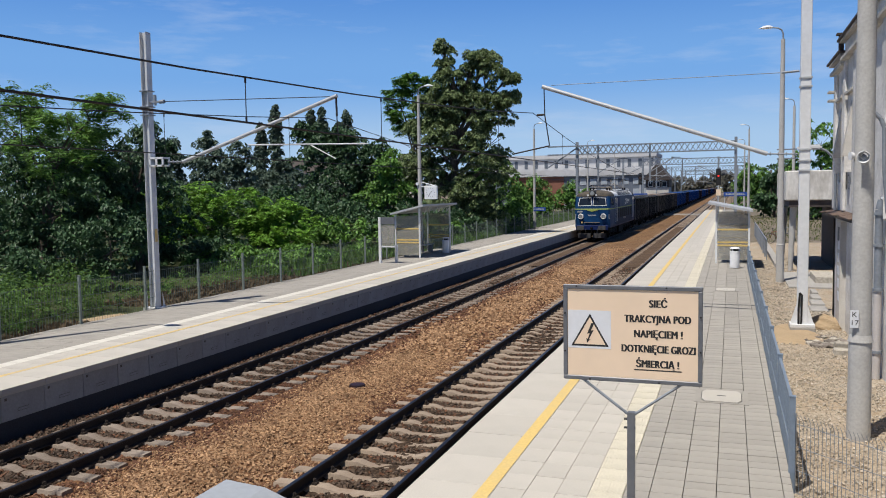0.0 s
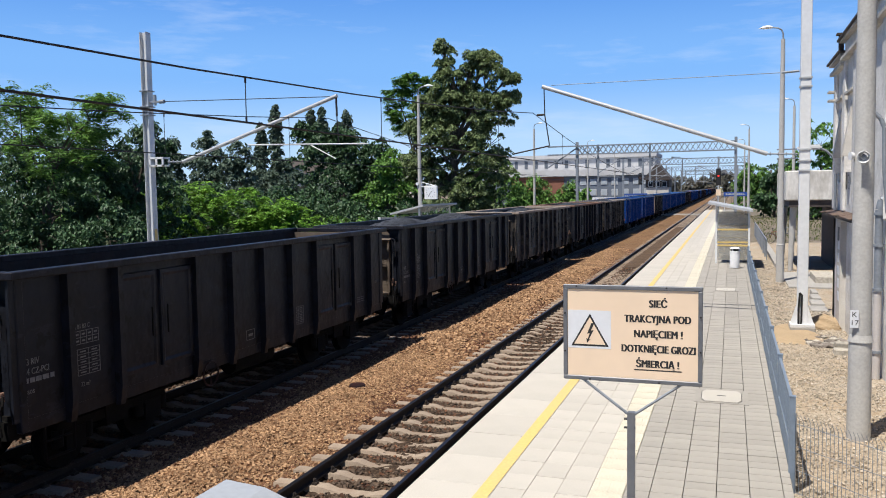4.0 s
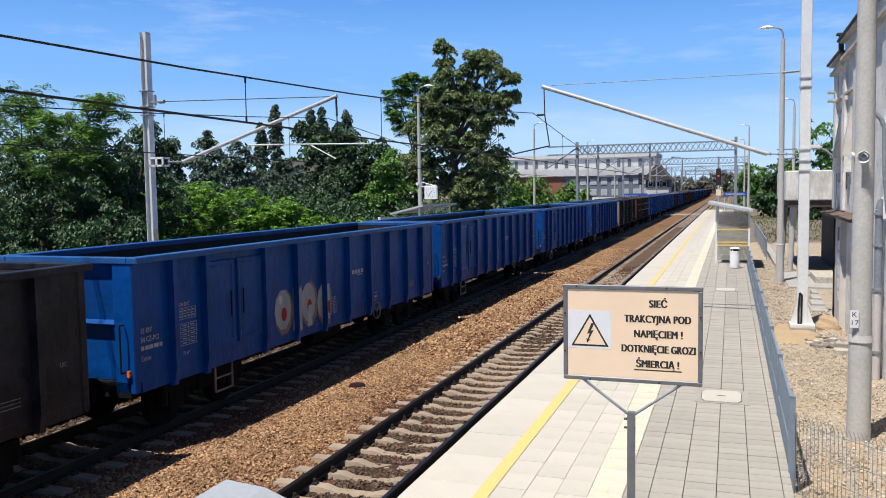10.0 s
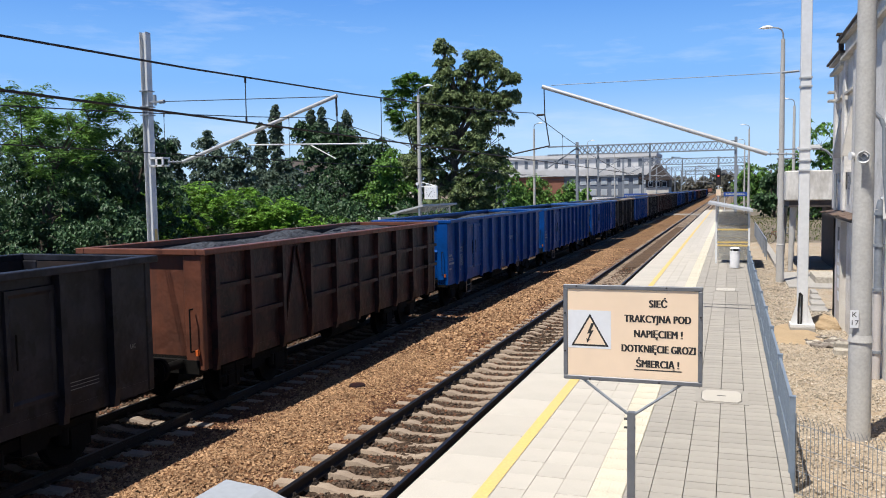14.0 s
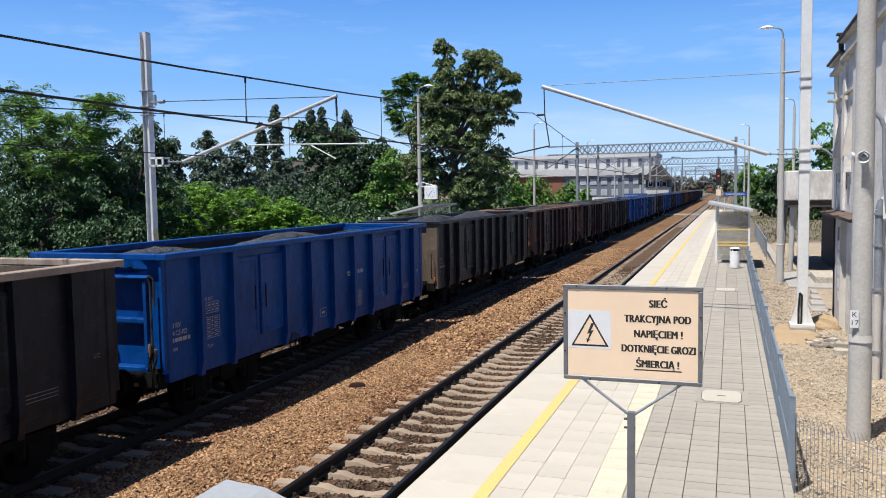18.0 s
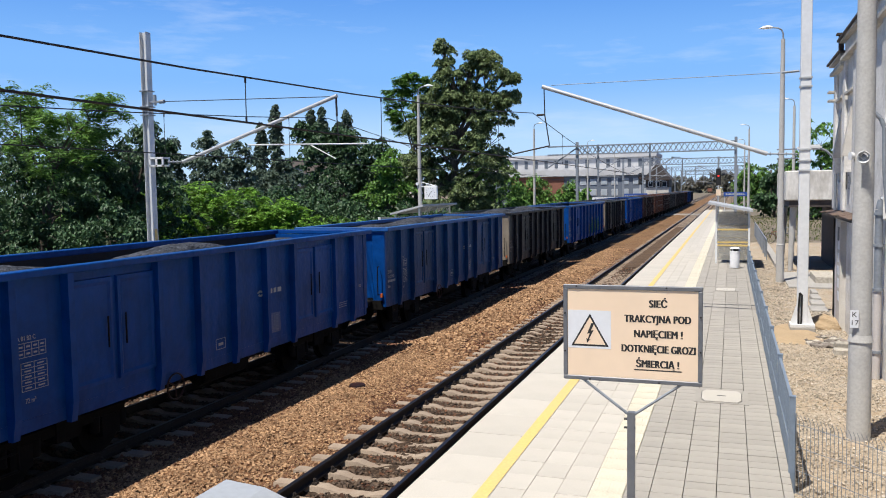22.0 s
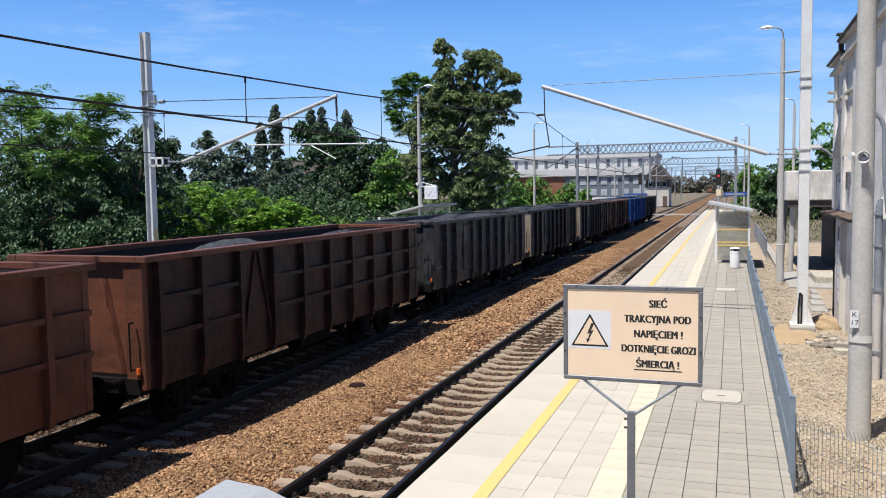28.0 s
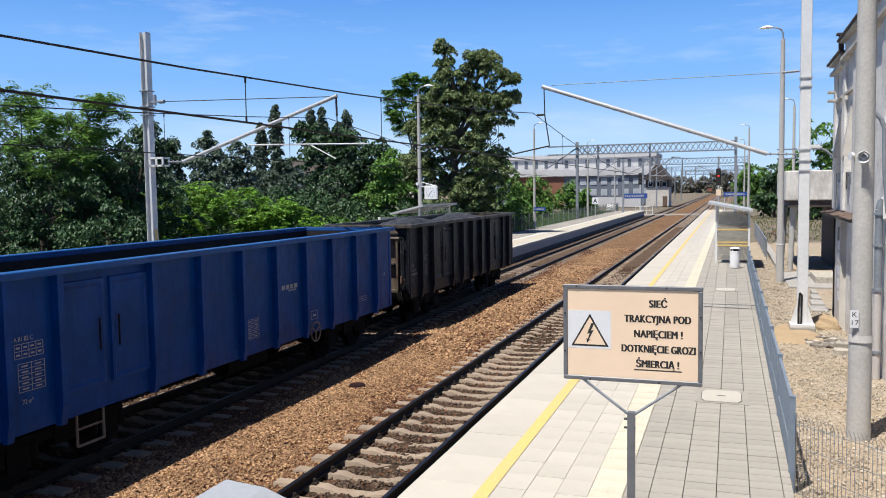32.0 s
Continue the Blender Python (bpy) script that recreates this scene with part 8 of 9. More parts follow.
wagon(DARK, "eaos", 457.7, P_DARK, P_DARK, P_BEIGE, "flat", 1)
G27 = wagon("blue steel open wagon with a green sprayed painting on its side", "eanos", 473.6, P_BLUE, P_RIMBLUE, P_BLUE)
wagon("dark grey open wagon with a pale grey end, loaded with coal", "eaos", 487.2, P_BLACK, P_GREY, P_BEIGE, "flat", 2)
wagon(BLUE, "eanos", 503.0, P_BLUE, P_BLUE, P_BLUE)
wagon(RUST, "eaos", 517.3, P_RUST, P_RUST, P_ENDGREY, "open", 0)
wagon(BROWN, "grid", 531.6, P_BROWN, P_BROWN, P_BROWN, "flat", 5, False)
wagon(BROWN, "grid", 545.5, P_RUST, P_BROWN, P_BROWN, "flat", 5, False)
wagon("olive grey open wagon heaped with coal", "eaos", 559.8, P_OLIVE, P_OLIVE, P_OLIVE, "flat", 0)
wagon(DARK, "eaos", 573.7, P_DARK, P_DARK, P_BEIGE, "flat", 1)
wagon("dark grey open wagon with a pale grey end, loaded with coal", "eaos", 587.7, P_BLACK, P_GREY, P_BEIGE, "flat", 2)
wagon(RUST, "eaos", 602.1, P_RUST, P_RIMRUST, P_TIMBER, "open", 0)
wagon(BLUE, "eanos", 617.9, P_BLUE, P_RIMBLUE, P_BLUE)
wagon("coal-blackened last open wagon of the train", "eaos", 632.0, P_BLACK, P_GREY, P_ENDGREY, "open", 1)


# sprayed paintings, as plain shapes of colour
SP = {k: paint("sprayed " + k, c, tuple(v * 0.6 for v in c), 0.4, 0.6) for k, c in (
    ("green", (0.0234, 0.1248, 0.039)), ("dark green", (0.0094, 0.0468, 0.0156)), ("pale green", (0.1248, 0.2964, 0.1248)), ("red", (0.312, 0.0273, 0.0195)), ("tan", (0.2184, 0.156, 0.117)),
    ("sky blue", (0.0312, 0.156, 0.429)), ("silver", (0.3276, 0.3432, 0.3666)), ("white", (0.468, 0.4836, 0.4836)))}


def painting(w, kind, shift, grow, shapes):
    for layer, (c, poly) in enumerate(shapes):
        spray(w, kind, [(y + shift, 1.12 + (z - 1.12) * grow) for y, z in poly], SP[c], layer)


painting(G27, "eanos", -0.25, 1.05, (
    ("tan", [(7.2, 1.12), (8.1, 1.12), (8.3, 1.7), (8.0, 1.75), (7.5, 1.4)]), ("dark green", [(8.0, 1.1), (9.7, 1.1), (9.6, 1.95), (8.2, 2.05)]), ("pale green", [(8.05, 1.12), (8.3, 1.12), (8.62, 2.12), (8.25, 2.12)]),
    ("green", [(8.1, 1.12), (8.55, 1.3), (8.6, 2.1), (8.28, 2.1)]), ("green", [(8.55, 2.1), (8.62, 2.0), (9.35, 1.2), (9.0, 1.15)]), ("green", [(9.05, 1.15), (9.5, 1.15), (9.45, 1.95), (9.1, 1.95)]),
    ("pale green", [(9.56, 1.12), (9.72, 1.12), (9.72, 1.95), (9.56, 1.95)]), ("tan", disc(9.95, 2.05, 0.28)), ("red", disc(10.0, 1.75, 0.3)), ("green", disc(10.3, 1.62, 0.52, 14)), ("dark green", disc(10.45, 1.62, 0.24)),
    ("red", disc(10.42, 1.5, 0.13)), ("pale green", [(10.82, 1.12), (10.92, 1.12), (10.92, 2.05), (10.82, 2.05)]), ("red", disc(11.55, 2.3, 0.2)), ("pale green", [(10.98, 1.85), (11.4, 1.9), (11.42, 2.35), (11.0, 2.3)]),
    ("green", [(10.95, 1.12), (11.3, 1.12), (11.32, 1.9), (10.97, 1.9)]), ("dark green", disc(11.6, 1.5, 0.38, 12)), ("green", [(11.3, 1.75), (11.7, 1.95), (12.05, 1.7), (12.05, 1.15), (11.7, 1.2), (11.65, 1.6)]),
    ("pale green", [(12.08, 1.15), (12.16, 1.15), (12.16, 2.1), (12.08, 2.1)]), ("tan", disc(12.35, 1.35, 0.24)), ("sky blue", disc(8.35, 2.05, 0.11)), ("sky blue", disc(8.2, 1.85, 0.07)), ("sky blue", disc(8.15, 1.66, 0.06)),
    ("sky blue", disc(11.75, 2.3, 0.09)), ("sky blue", disc(11.85, 2.12, 0.1)), ("sky blue", disc(11.65, 2.0, 0.13)), ("sky blue", disc(11.9, 1.9, 0.07)), ("tan", disc(7.55, 1.6, 0.07)), ("tan", disc(7.4, 1.45, 0.06)), ("tan", disc(9.2, 2.1, 0.12)),
    ("red", [(8.7, 1.95), (8.9, 2.0), (9.0, 1.8), (8.85, 1.75)])))
# a white tag in plain strokes towards the rear end
for k, (y, z, a, b) in enumerate(((13.45, 2.2, 0.03, 0.32), (13.62, 2.2, 0.03, 0.26), (13.78, 2.2, 0.03, 0.3), (13.95, 2.22, 0.03, 0.3), (13.5, 1.82, 0.03, 0.28), (13.7, 1.82, 0.03, 0.32), (13.9, 1.85, 0.03, 0.26), (13.46, 2.42, 0.5, 0.03), (13.5, 2.06, 0.45, 0.03), (13.5, 1.82, 0.4, 0.03))):
    spray(G27, "eanos", [(y, z), (y + a, z), (y + a + 0.05, z + b), (y + 0.05, z + b)], SP["white"], 0, "sprayed_tag")
painting(G9, "eanos", -1.05, 1.3, (
    ("tan", disc(5.9, 1.5, 0.4)), ("silver", disc(5.86, 1.54, 0.35)), ("red", disc(5.9, 1.46, 0.12)), ("tan", [(6.25, 1.12), (6.7, 1.12), (6.72, 1.9), (6.3, 1.9)]), ("silver", [(6.3, 1.14), (6.6, 1.14), (6.62, 1.86), (6.35, 1.86)]),
    ("tan", disc(7.05, 1.52, 0.42)), ("silver", disc(7.0, 1.56, 0.35)), ("red", disc(7.05, 1.5, 0.11)), ("silver", [(6.95, 1.12), (7.15, 1.12), (7.2, 1.5), (7.0, 1.5)]), ("tan", disc(7.8, 1.45, 0.4)), ("silver", disc(7.76, 1.5, 0.34)), ("red", disc(7.8, 1.4, 0.13)),
    ("white", disc(5.75, 1.72, 0.08)), ("white", disc(7.6, 1.66, 0.07))))
TAG = side_text("TOSE", 0.34, 0.95)
for z, tilt in ((2.50, 7), (1.46, 9)):
    tag = piece("sprayed_tag", TAG, G27, HW + 0.006, -WM["eanos"]["L"] / 2 + 0.16, z)
    tag.rotation_euler = (radians(tilt), 0, 0)
# peeled white paint on one faded end sheet
bm = B()
bm.faces.new([bm.verts.new((x, 0, z)) for x, z in ((-0.2, 2.3), (0.1, 2.2), (0.5, 2.35), (0.75, 2.6), (0.6, 2.85), (0.2, 2.9), (-0.1, 2.7))])
thicken(bm, 0.003)
part("peeled_patch", bm, SP["white"], WAGONS[25][0], "peeled white patch").location = (0, -WM["eaos"]["L"] / 2 + 0.105, 0)
# ---- the locomotive ----
L_BLUE = paint("locomotive blue", (0.002, 0.037, 0.118), (0.003, 0.014, 0.045), 0.5, 0.5)
L_BLUE2 = paint("repainted darker blue", (0.0031, 0.014, 0.078), (0.0039, 0.0094, 0.0312), 0.3, 0.65)
L_GREY = paint("dirty slate lower side", (0.0047, 0.0156, 0.0452), (0.0039, 0.0078, 0.0172), 0.6, 0.65)
L_LIME = paint("lime waist stripe", (0.2652, 0.3276, 0.0858), (0.1248, 0.1482, 0.0624), 0.5, 0.5)
L_ROOF = paint("white roof sheet", (0.624, 0.6318, 0.6396), (0.39, 0.3822, 0.3588), 0.5, 0.5)
L_DOME = paint("dark brown-grey cab roof", (0.0468, 0.0429, 0.0406), (0.2652, 0.2106, 0.1248), 0.3, 0.7)
L_WHITE = paint("white window surround", (0.585, 0.6006, 0.6084), (0.312, 0.312, 0.312), 0.3, 0.5)
L_WIN = mat("sooty window", (0.002, 0.0023, 0.0047), 0.6, var=0.3, bump=0, spec=0.05)
L_LENS = mat("headlight glass", (0.34, 0.35, 0.35), 0.15, metal=0.5, var=0.25, grain=20, bump=0.1)
L_IRON = paint("grey worn iron", (0.0585, 0.0585, 0.0608), (0.0234, 0.0218, 0.0203), 0.6, 0.7)
LH = 9.05

loco = thing("locomotive", "blue electric locomotive with lime waist stripe and pale roof", "locomotive", XL, 72.65, 0)
WAGONS.append((loco, 72.65))


def plan(hw, hl, back_off):
    """Plan outline of the body with rounded, slightly bowed ends; back_off: how far the ends lean in."""
    q = []
    for x, y in ((1.0, -0.62), (0.965, -0.3), (0.86, -0.13), (0.6, -0.05), (0.3, -0.01), (0.0, 0.0)):
        q.append((hw * x, -(hl - back_off) - y))
    right_front = [(x, y) for x, y in q]
    left_front = [(-x, y) for x, y in q[-2::-1]]
    front = right_front + left_front
    rear = [(-x, -y) for x, y in front]
    return front + rear


LEVELS = ((1.0, 1.40, 0.06), (1.12, 1.47, 0.0), (2.5, 1.48, 0.0), (2.8, 1.48, 0.05), (3.6, 1.43, 0.33))


def loft(bm, levels):
    rows = [[bm.verts.new((x, y, z)) for x, y in plan(hw, LH, off)] for z, hw, off in levels]
    n = len(rows[0])
    for a, b in zip(rows, rows[1:]):
        for i in range(n):
            bm.faces.new((a[i], a[(i + 1) % n], b[(i + 1) % n], b[i]))
    bm.faces.new(rows[0])
    bm.faces.new(rows[-1])


bm = B()
loft(bm, LEVELS)
body = part("body", bm, L_BLUE, loco, "blue painted body shell")
bm = B()
loft(bm, ((2.53, 1.488, -0.008), (2.615, 1.488, 0.012)))
part("waist_stripe", bm, L_LIME, loco, "lime-green waist stripe")
bm = B()
v = [bm.verts.new(c) for c in ((-0.60, -LH - 0.012, 2.52), (0.60, -LH - 0.012, 2.52), (0, -LH - 0.02, 2.36))]
bm.faces.new(v)
thicken(bm, 0.012)
part("front_chevron", bm, L_LIME, loco, "lime-green chevron")
for sx in (-1, 1):
    bm = B()
    x0, x1 = sorted((sx * 1.475, sx * 1.486))
    box(bm, x0, x1, -5.2, 5.95, 1.14, 2.5)
    part("lower_panel", bm, L_GREY, loco, "dirty slate-grey lower panel")
    bm = B()
    box(bm, x0, x1, -4.9, -3.2, 2.66, 3.5)
    part("repainted_panel", bm, L_BLUE2, loco)
    for k, (a, b) in enumerate(((-5.0, -3.87), (-3.1, -1.97), (-1.65, -0.5), (0.0, 0.82), (1.23, 2.14), (2.87, 4.0), (4.65, 5.8))):
        bm = B()
        x0, x1 = sorted((sx * 1.482, sx * 1.494))
        box(bm, x0, x1, a, b, 1.70, 2.49)
        part("side_window", bm, L_WIN, loco, "dark square side window")
    for a, b in ((-8.42, -7.8), (-7.65, -7.2), (7.2, 7.65), (7.8, 8.42)):
        bm = B()
        ss = [bm.verts.new(c) for c in ((sx * 1.492, a, 2.86), (sx * 1.492, b, 2.86), (sx * 1.452, b, 3.48), (sx * 1.452, a, 3.48))]
        bm.faces.new(ss)
        thicken(bm, 0.02)
        win = part("cab_side_window", bm, M["dark_glass"], loco)
        bm = B()
        pp = [(sx * 1.497, a, 2.86), (sx * 1.497, b, 2.86), (sx * 1.457, b, 3.48), (sx * 1.457, a, 3.48)]
        pipe(bm, pp + pp[:1], 0.016, 5)
        part("window_frame", bm, L_BLUE2, win)
    for y0, y1 in ((-6.1, -5.45), (6.2, 6.85)):
        bm = B()
        x0, x1 = sorted((sx * 1.47, sx * 1.497))
        box(bm, x0, x1, y0, y1, 1.2, 3.45)
        door_ = part("door", bm, L_BLUE, loco, "blue cab door")
        bm = B()
        x0, x1 = sorted((sx * 1.49, sx * 1.503))
        box(bm, x0, x1, y0 + 0.16, y1 - 0.16, 2.75, 3.2)
        part("door_window", bm, M["dark_glass"], door_)
        for yy in (y0 - 0.1, y1 + 0.1):
            bm = B()
            pipe(bm, [(sx * 1.47, yy, 3.4), (sx * 1.56, yy, 3.38), (sx * 1.56, yy, 1.45), (sx * 1.47, yy, 1.42)], 0.018, 6)
            part("grab_rail", bm, L_WHITE, loco, "white grab rail")
        bm = B()
        for z in (0.55, 0.85):
            box(bm, min(sx * 1.2, sx * 1.45), max(sx * 1.2, sx * 1.45), y0, y1, z, z + 0.03)
        part("door_step", bm, P_UNDER, loco)

# roof: pale middle with louvres, dark domed ends
ARC = ((1.45, 3.58), (1.40, 3.76), (1.22, 3.92), (0.85, 4.04), (0.4, 4.1), (0.0, 4.12), (-0.4, 4.1), (-0.85, 4.04), (-1.22, 3.92), (-1.40, 3.76), (-1.45, 3.58))
bm = B()
a = [bm.verts.new((x, -6.5, z)) for x, z in ARC]
b = [bm.verts.new((x, 6.5, z)) for x, z in ARC]
for i in range(len(ARC) - 1):
    bm.faces.new((a[i], b[i], b[i + 1], a[i + 1])).smooth = True
part("roof", bm, L_ROOF, loco, "white sheet roof")
for sy in (-1, 1):
    bm = B()
    rows = []
    for k in range(9):
        s = k / 8
        y = 6.5 + (LH - 0.33 + 0.06 - 6.5) * math.sin(s * math.pi / 2)
        f = math.cos(s * math.pi / 2) ** 0.55 if s < 1 else 0.0
        rows.append([bm.verts.new((x * (1 - 0.06 * s ** 3), sy * (y - 0.10 * s * (x / 1.45) ** 2 - 0.25 * s * (abs(x) / 1.45) ** 6), 3.58 + (z - 3.58) * f + 0.01)) for x, z in ARC])
    for p_, q_ in zip(rows, rows[1:]):
        for i in range(len(ARC) - 1):
            f = bm.faces.new((p_[i], p_[i + 1], q_[i + 1], q_[i]))
            f.smooth = True
    part("roof_end", bm, L_DOME, loco, "dark domed cab roof")
def on_arc(u, lift):
    """A point over the roof's curved edge, from the gutter (u = 0) towards the crown (u = 1)."""
    pts = [Vector((x, 0, z)) for x, z in ARC[:4]]
    i = min(2, int(u * 3))
    p, q = pts[i], pts[i + 1]
    d = (q - p).normalized()
    return p.lerp(q, u * 3 - i) + Vector((d.z, 0, -d.x)) * lift


for sx in (-1, 1):
    flip = Matrix.Diagonal((sx, 1, 1, 1))
    for k in range(9):
        y0 = -4.2 + k * 1.02
        bm = B()
        for u0, u1 in ((0.12, 0.16), (0.80, 0.84)):
            q = [on_arc(u0, 0.03), on_arc(u1, 0.03)]
            bm.faces.new([bm.verts.new(c + Vector((0, yy, 0))) for c, yy in ((q[0], y0), (q[0], y0 + 0.96), (q[1], y0 + 0.96), (q[1], y0))])
        for yy in (y0, y0 + 0.89):
            row = [on_arc(0.12 + 0.09 * j, 0.03) for j in range(9)]
            for p, q in zip(row, row[1:]):
                bm.faces.new([bm.verts.new(c + Vector((0, y_, 0))) for c, y_ in ((p, yy), (p, yy + 0.07), (q, yy + 0.07), (q, yy))])
        thicken(bm, 0.02)
        bm.transform(flip)
        louvre = part("louvre", bm, L_ROOF, loco, "white louvre frame")
        bm = B()
        for j in range(7):
            u = 0.17 + 0.09 * j
            p, q = on_arc(u, 0.035), on_arc(u + 0.055, 0.018)
            bm.faces.new([bm.verts.new(c + Vector((0, yy, 0))) for c, yy in ((p, y0 + 0.07), (p, y0 + 0.89), (q, y0 + 0.89), (q, y0 + 0.07))])
        thicken(bm, 0.006)
        bm.transform(flip)
        part("slats", bm, P_RUST if k in (2, 5) else P_UNDER, louvre, "dark louvre slats")
bm = B()
tube(bm, (0.35, -1.5, 4.05), (0.35, -1.5, 4.42), 0.28, n=24)
part("roof_vent", bm, P_BEIGE, loco, "grey cylinder on the roof")
for k in range(9):
    bm = B()
    y = -5.5 + k * 1.35
    tube(bm, (0.55, y, 4.05), (0.55, y, 4.13), 0.08, 0.05, n=10)
    tube(bm, (0.55, y, 4.13), (0.55, y, 4.16), 0.09, n=10)
    part("roof_insulator", bm, L_WHITE, loco)
bm = B()
pipe(bm, [(0.55, -5.6, 4.19), (0.55, 6.0, 4.19)], 0.025, 6)
part("busbar", bm, P_RUST, loco, "rust-red roof busbar")
bm = B()
for k in range(20):
    y = -6.3 + k * 0.66
    tube(bm, (1.05, y, 4.03), (1.05, y + 0.12, 4.06), 0.035, n=6)
part("roof_rail", bm, L_GREY, loco)


def pantograph(yc, raised):
    bm = B()
    z = 4.27
    for x in (-0.7, 0.7):
        box(bm, x - 0.025, x + 0.025, yc - 0.9, yc + 0.9, z - 0.03, z + 0.02)
    for y in (yc - 0.85, yc + 0.85):
        box(bm, -0.75, 0.75, y - 0.025, y + 0.025, z - 0.03, z + 0.02)
    for x in (-0.7, 0.7):
        for y in (yc - 0.8, yc + 0.8):
            tube(bm, (x, y, 4.0), (x, y, z), 0.07, n=8)
    pan = part("pantograph", bm, P_UNDER, loco, "raised pantograph" if raised else "folded pantograph")
    mid, top = (4.72, 5.10) if raised else (4.42, 4.52)
    sp = 1.15 if raised else 1.5
    for s_ in (-1, 1):
        bm = B()
        for x in (-0.6, 0.6):
            tube(bm, (x, yc + s_ * 0.5, z), (x * 0.75, yc + s_ * sp, mid), 0.022, n=6)
            tube(bm, (x * 0.75, yc + s_ * sp, mid), (x * 0.95, yc, top), 0.016, n=6)
        tube(bm, (0.6, yc + s_ * 0.5, z), (-0.45, yc + s_ * sp, mid), 0.014, n=5)
        part("arm", bm, P_STEEL, pan)
    for dy in (-0.14, 0.14):
        bm = B()
        pipe(bm, [(-0.95, yc + dy, top - 0.12), (-0.7, yc + dy, top + 0.02), (0.7, yc + dy, top + 0.02), (0.95, yc + dy, top - 0.12)], 0.024, 6)
        part("collector_bar", bm, P_UNDER, pan)


pantograph(-4.6, False)
pantograph(6.1, True)
# front: windscreens, lamps, buffers, plough
for sy, rz in ((-1, 0.0), (1, math.pi)):
    end = thing("cab_front", "", "")
    end.parent = loco
    end.rotation_euler = (0, 0, rz)

    def fy(x, z):
        return -LH + 0.05 + 0.28 * (z - 2.8) / 0.8 + 0.09 * (abs(x) / 1.25) ** 2 - 0.012

    for sx in (-1, 1):
        cs = [(sx * 0.07, 2.86), (sx * 1.14, 2.84), (sx * 1.04, 3.46), (sx * 0.10, 3.5)]
        bm = B()
        bm.faces.new([bm.verts.new((x, fy(x, z) - 0.012, z)) for x, z in cs])
        thicken(bm, 0.015)
        wn_ = part("windscreen", bm, M["dark_glass"], end, "dark windscreen pane")
        bm = B()
        pp = [(x, fy(x, z) - 0.02, z) for x, z in cs]
        pipe(bm, pp + pp[:1], 0.026, 6)
        part("windscreen_frame", bm, L_WHITE, wn_, "white windscreen surround")
        bm = B()
        pipe(bm, [(sx * 0.5, fy(0.5, 3.55) - 0.05, 3.58), (sx * 0.42, fy(0.4, 3.2) - 0.05, 3.2), (sx * 0.45, fy(0.4, 2.95) - 0.05, 2.95)], 0.01, 5)
        part("wiper", bm, M["black"], end)
        bm = B()
        tube(bm, (sx * 0.92, -LH + 0.03, 1.97), (sx * 0.92, -LH - 0.13, 1.97), 0.235, 0.205, n=24)
        ring(bm, (sx * 0.92, -LH - 0.13, 1.97), (0, 1, 0), 0.19, 0.028, 24)
        hl_ = part("headlight", bm, L_WHITE, end, "round white-rimmed headlight")
        bm = B()
        tube(bm, (sx * 0.92, -LH - 0.12, 1.97), (sx * 0.92, -LH - 0.145, 1.97), 0.165, 0.15, n=20)
        part("lens", bm, L_LENS, hl_, "clear headlight lens")
        bm = B()
        pipe(bm, [(sx * 1.34, -LH + 0.2, 2.15), (sx * 1.36, -LH + 0.08, 2.12), (sx * 1.36, -LH + 0.08, 1.75), (sx * 1.34, -LH + 0.2, 1.72)], 0.016, 5)
        part("grab_rail", bm, L_WHITE, end)
        bm = B()
        tube(bm, (sx * 0.875, -LH + 0.15, 1.05), (sx * 0.875, -LH - 0.48, 1.05), 0.11, 0.1, n=14)
        bf = part("buffer", bm, P_UNDER, end)
        bm = B()
        box(bm, sx * 0.875 - 0.29, sx * 0.875 + 0.29, -LH - 0.54, -LH - 0.48, 0.87, 1.23)
        bevel(bm, 0.02)
        part("buffer_plate", bm, L_IRON, bf, "rectangular black buffer plate")
        bm = B()
        pipe(bm, [(sx * 0.45, -LH - 0.05, 1.0), (sx * 0.5, -LH - 0.28, 0.85), (sx * 0.42, -LH - 0.3, 0.55)], 0.03, 6)
        part("brake_hose", bm, M["black"], end)
        bm = B()
        box(bm, min(sx * 0.1, sx * 1.1), max(sx * 0.1, sx * 1.1), -LH - 0.2, -LH - 0.14, 0.22, 0.62)
        part("rail_guard", bm, L_IRON, end, "dark rail guard plate")
        bm = B()
        tube(bm, (sx * 0.33, -LH + 0.2, 3.72), (sx * 0.33, -LH - 0.02, 3.7), 0.04, 0.09, n=12)
        part("horn", bm, L_WHITE, end)
        bm = B()
        pipe(bm, [(sx * 1.3, -LH + 0.25, 1.0), (sx * 1.3, -LH + 0.25, 0.4), (sx * 1.3, -LH + 0.65, 0.4), (sx * 1.3, -LH + 0.65, 1.0)], 0.02, 5)
        part("step", bm, P_UNDER, end)
    bm = B()
    box(bm, -1.3, 1.3, -LH - 0.12, -LH + 0.2, 0.86, 1.26)
    bevel(bm, 0.03)
    part("buffer_beam", bm, L_BLUE2, end)
    bm = B()
    box(bm, -0.62, 0.62, -LH - 0.16, -LH, 1.46, 1.5)
    part("front_step", bm, P_STEEL, end, "worn front step")
    bm = B()
    tube(bm, (0, -LH + 0.7, 3.9), (0, -LH + 0.08, 3.87), 0.24, 0.235, n=24)
    ring(bm, (0, -LH + 0.08, 3.87), (0, 1, 0), 0.22, 0.03, 24)
    tl = part("top_headlight", bm, L_IRON, end, "grey top headlight housing")
    bm = B()
    tube(bm, (0, -LH + 0.09, 3.87), (0, -LH + 0.06, 3.87), 0.19, 0.17, n=20)
    part("lens", bm, L_LENS, tl)
    bm = B()
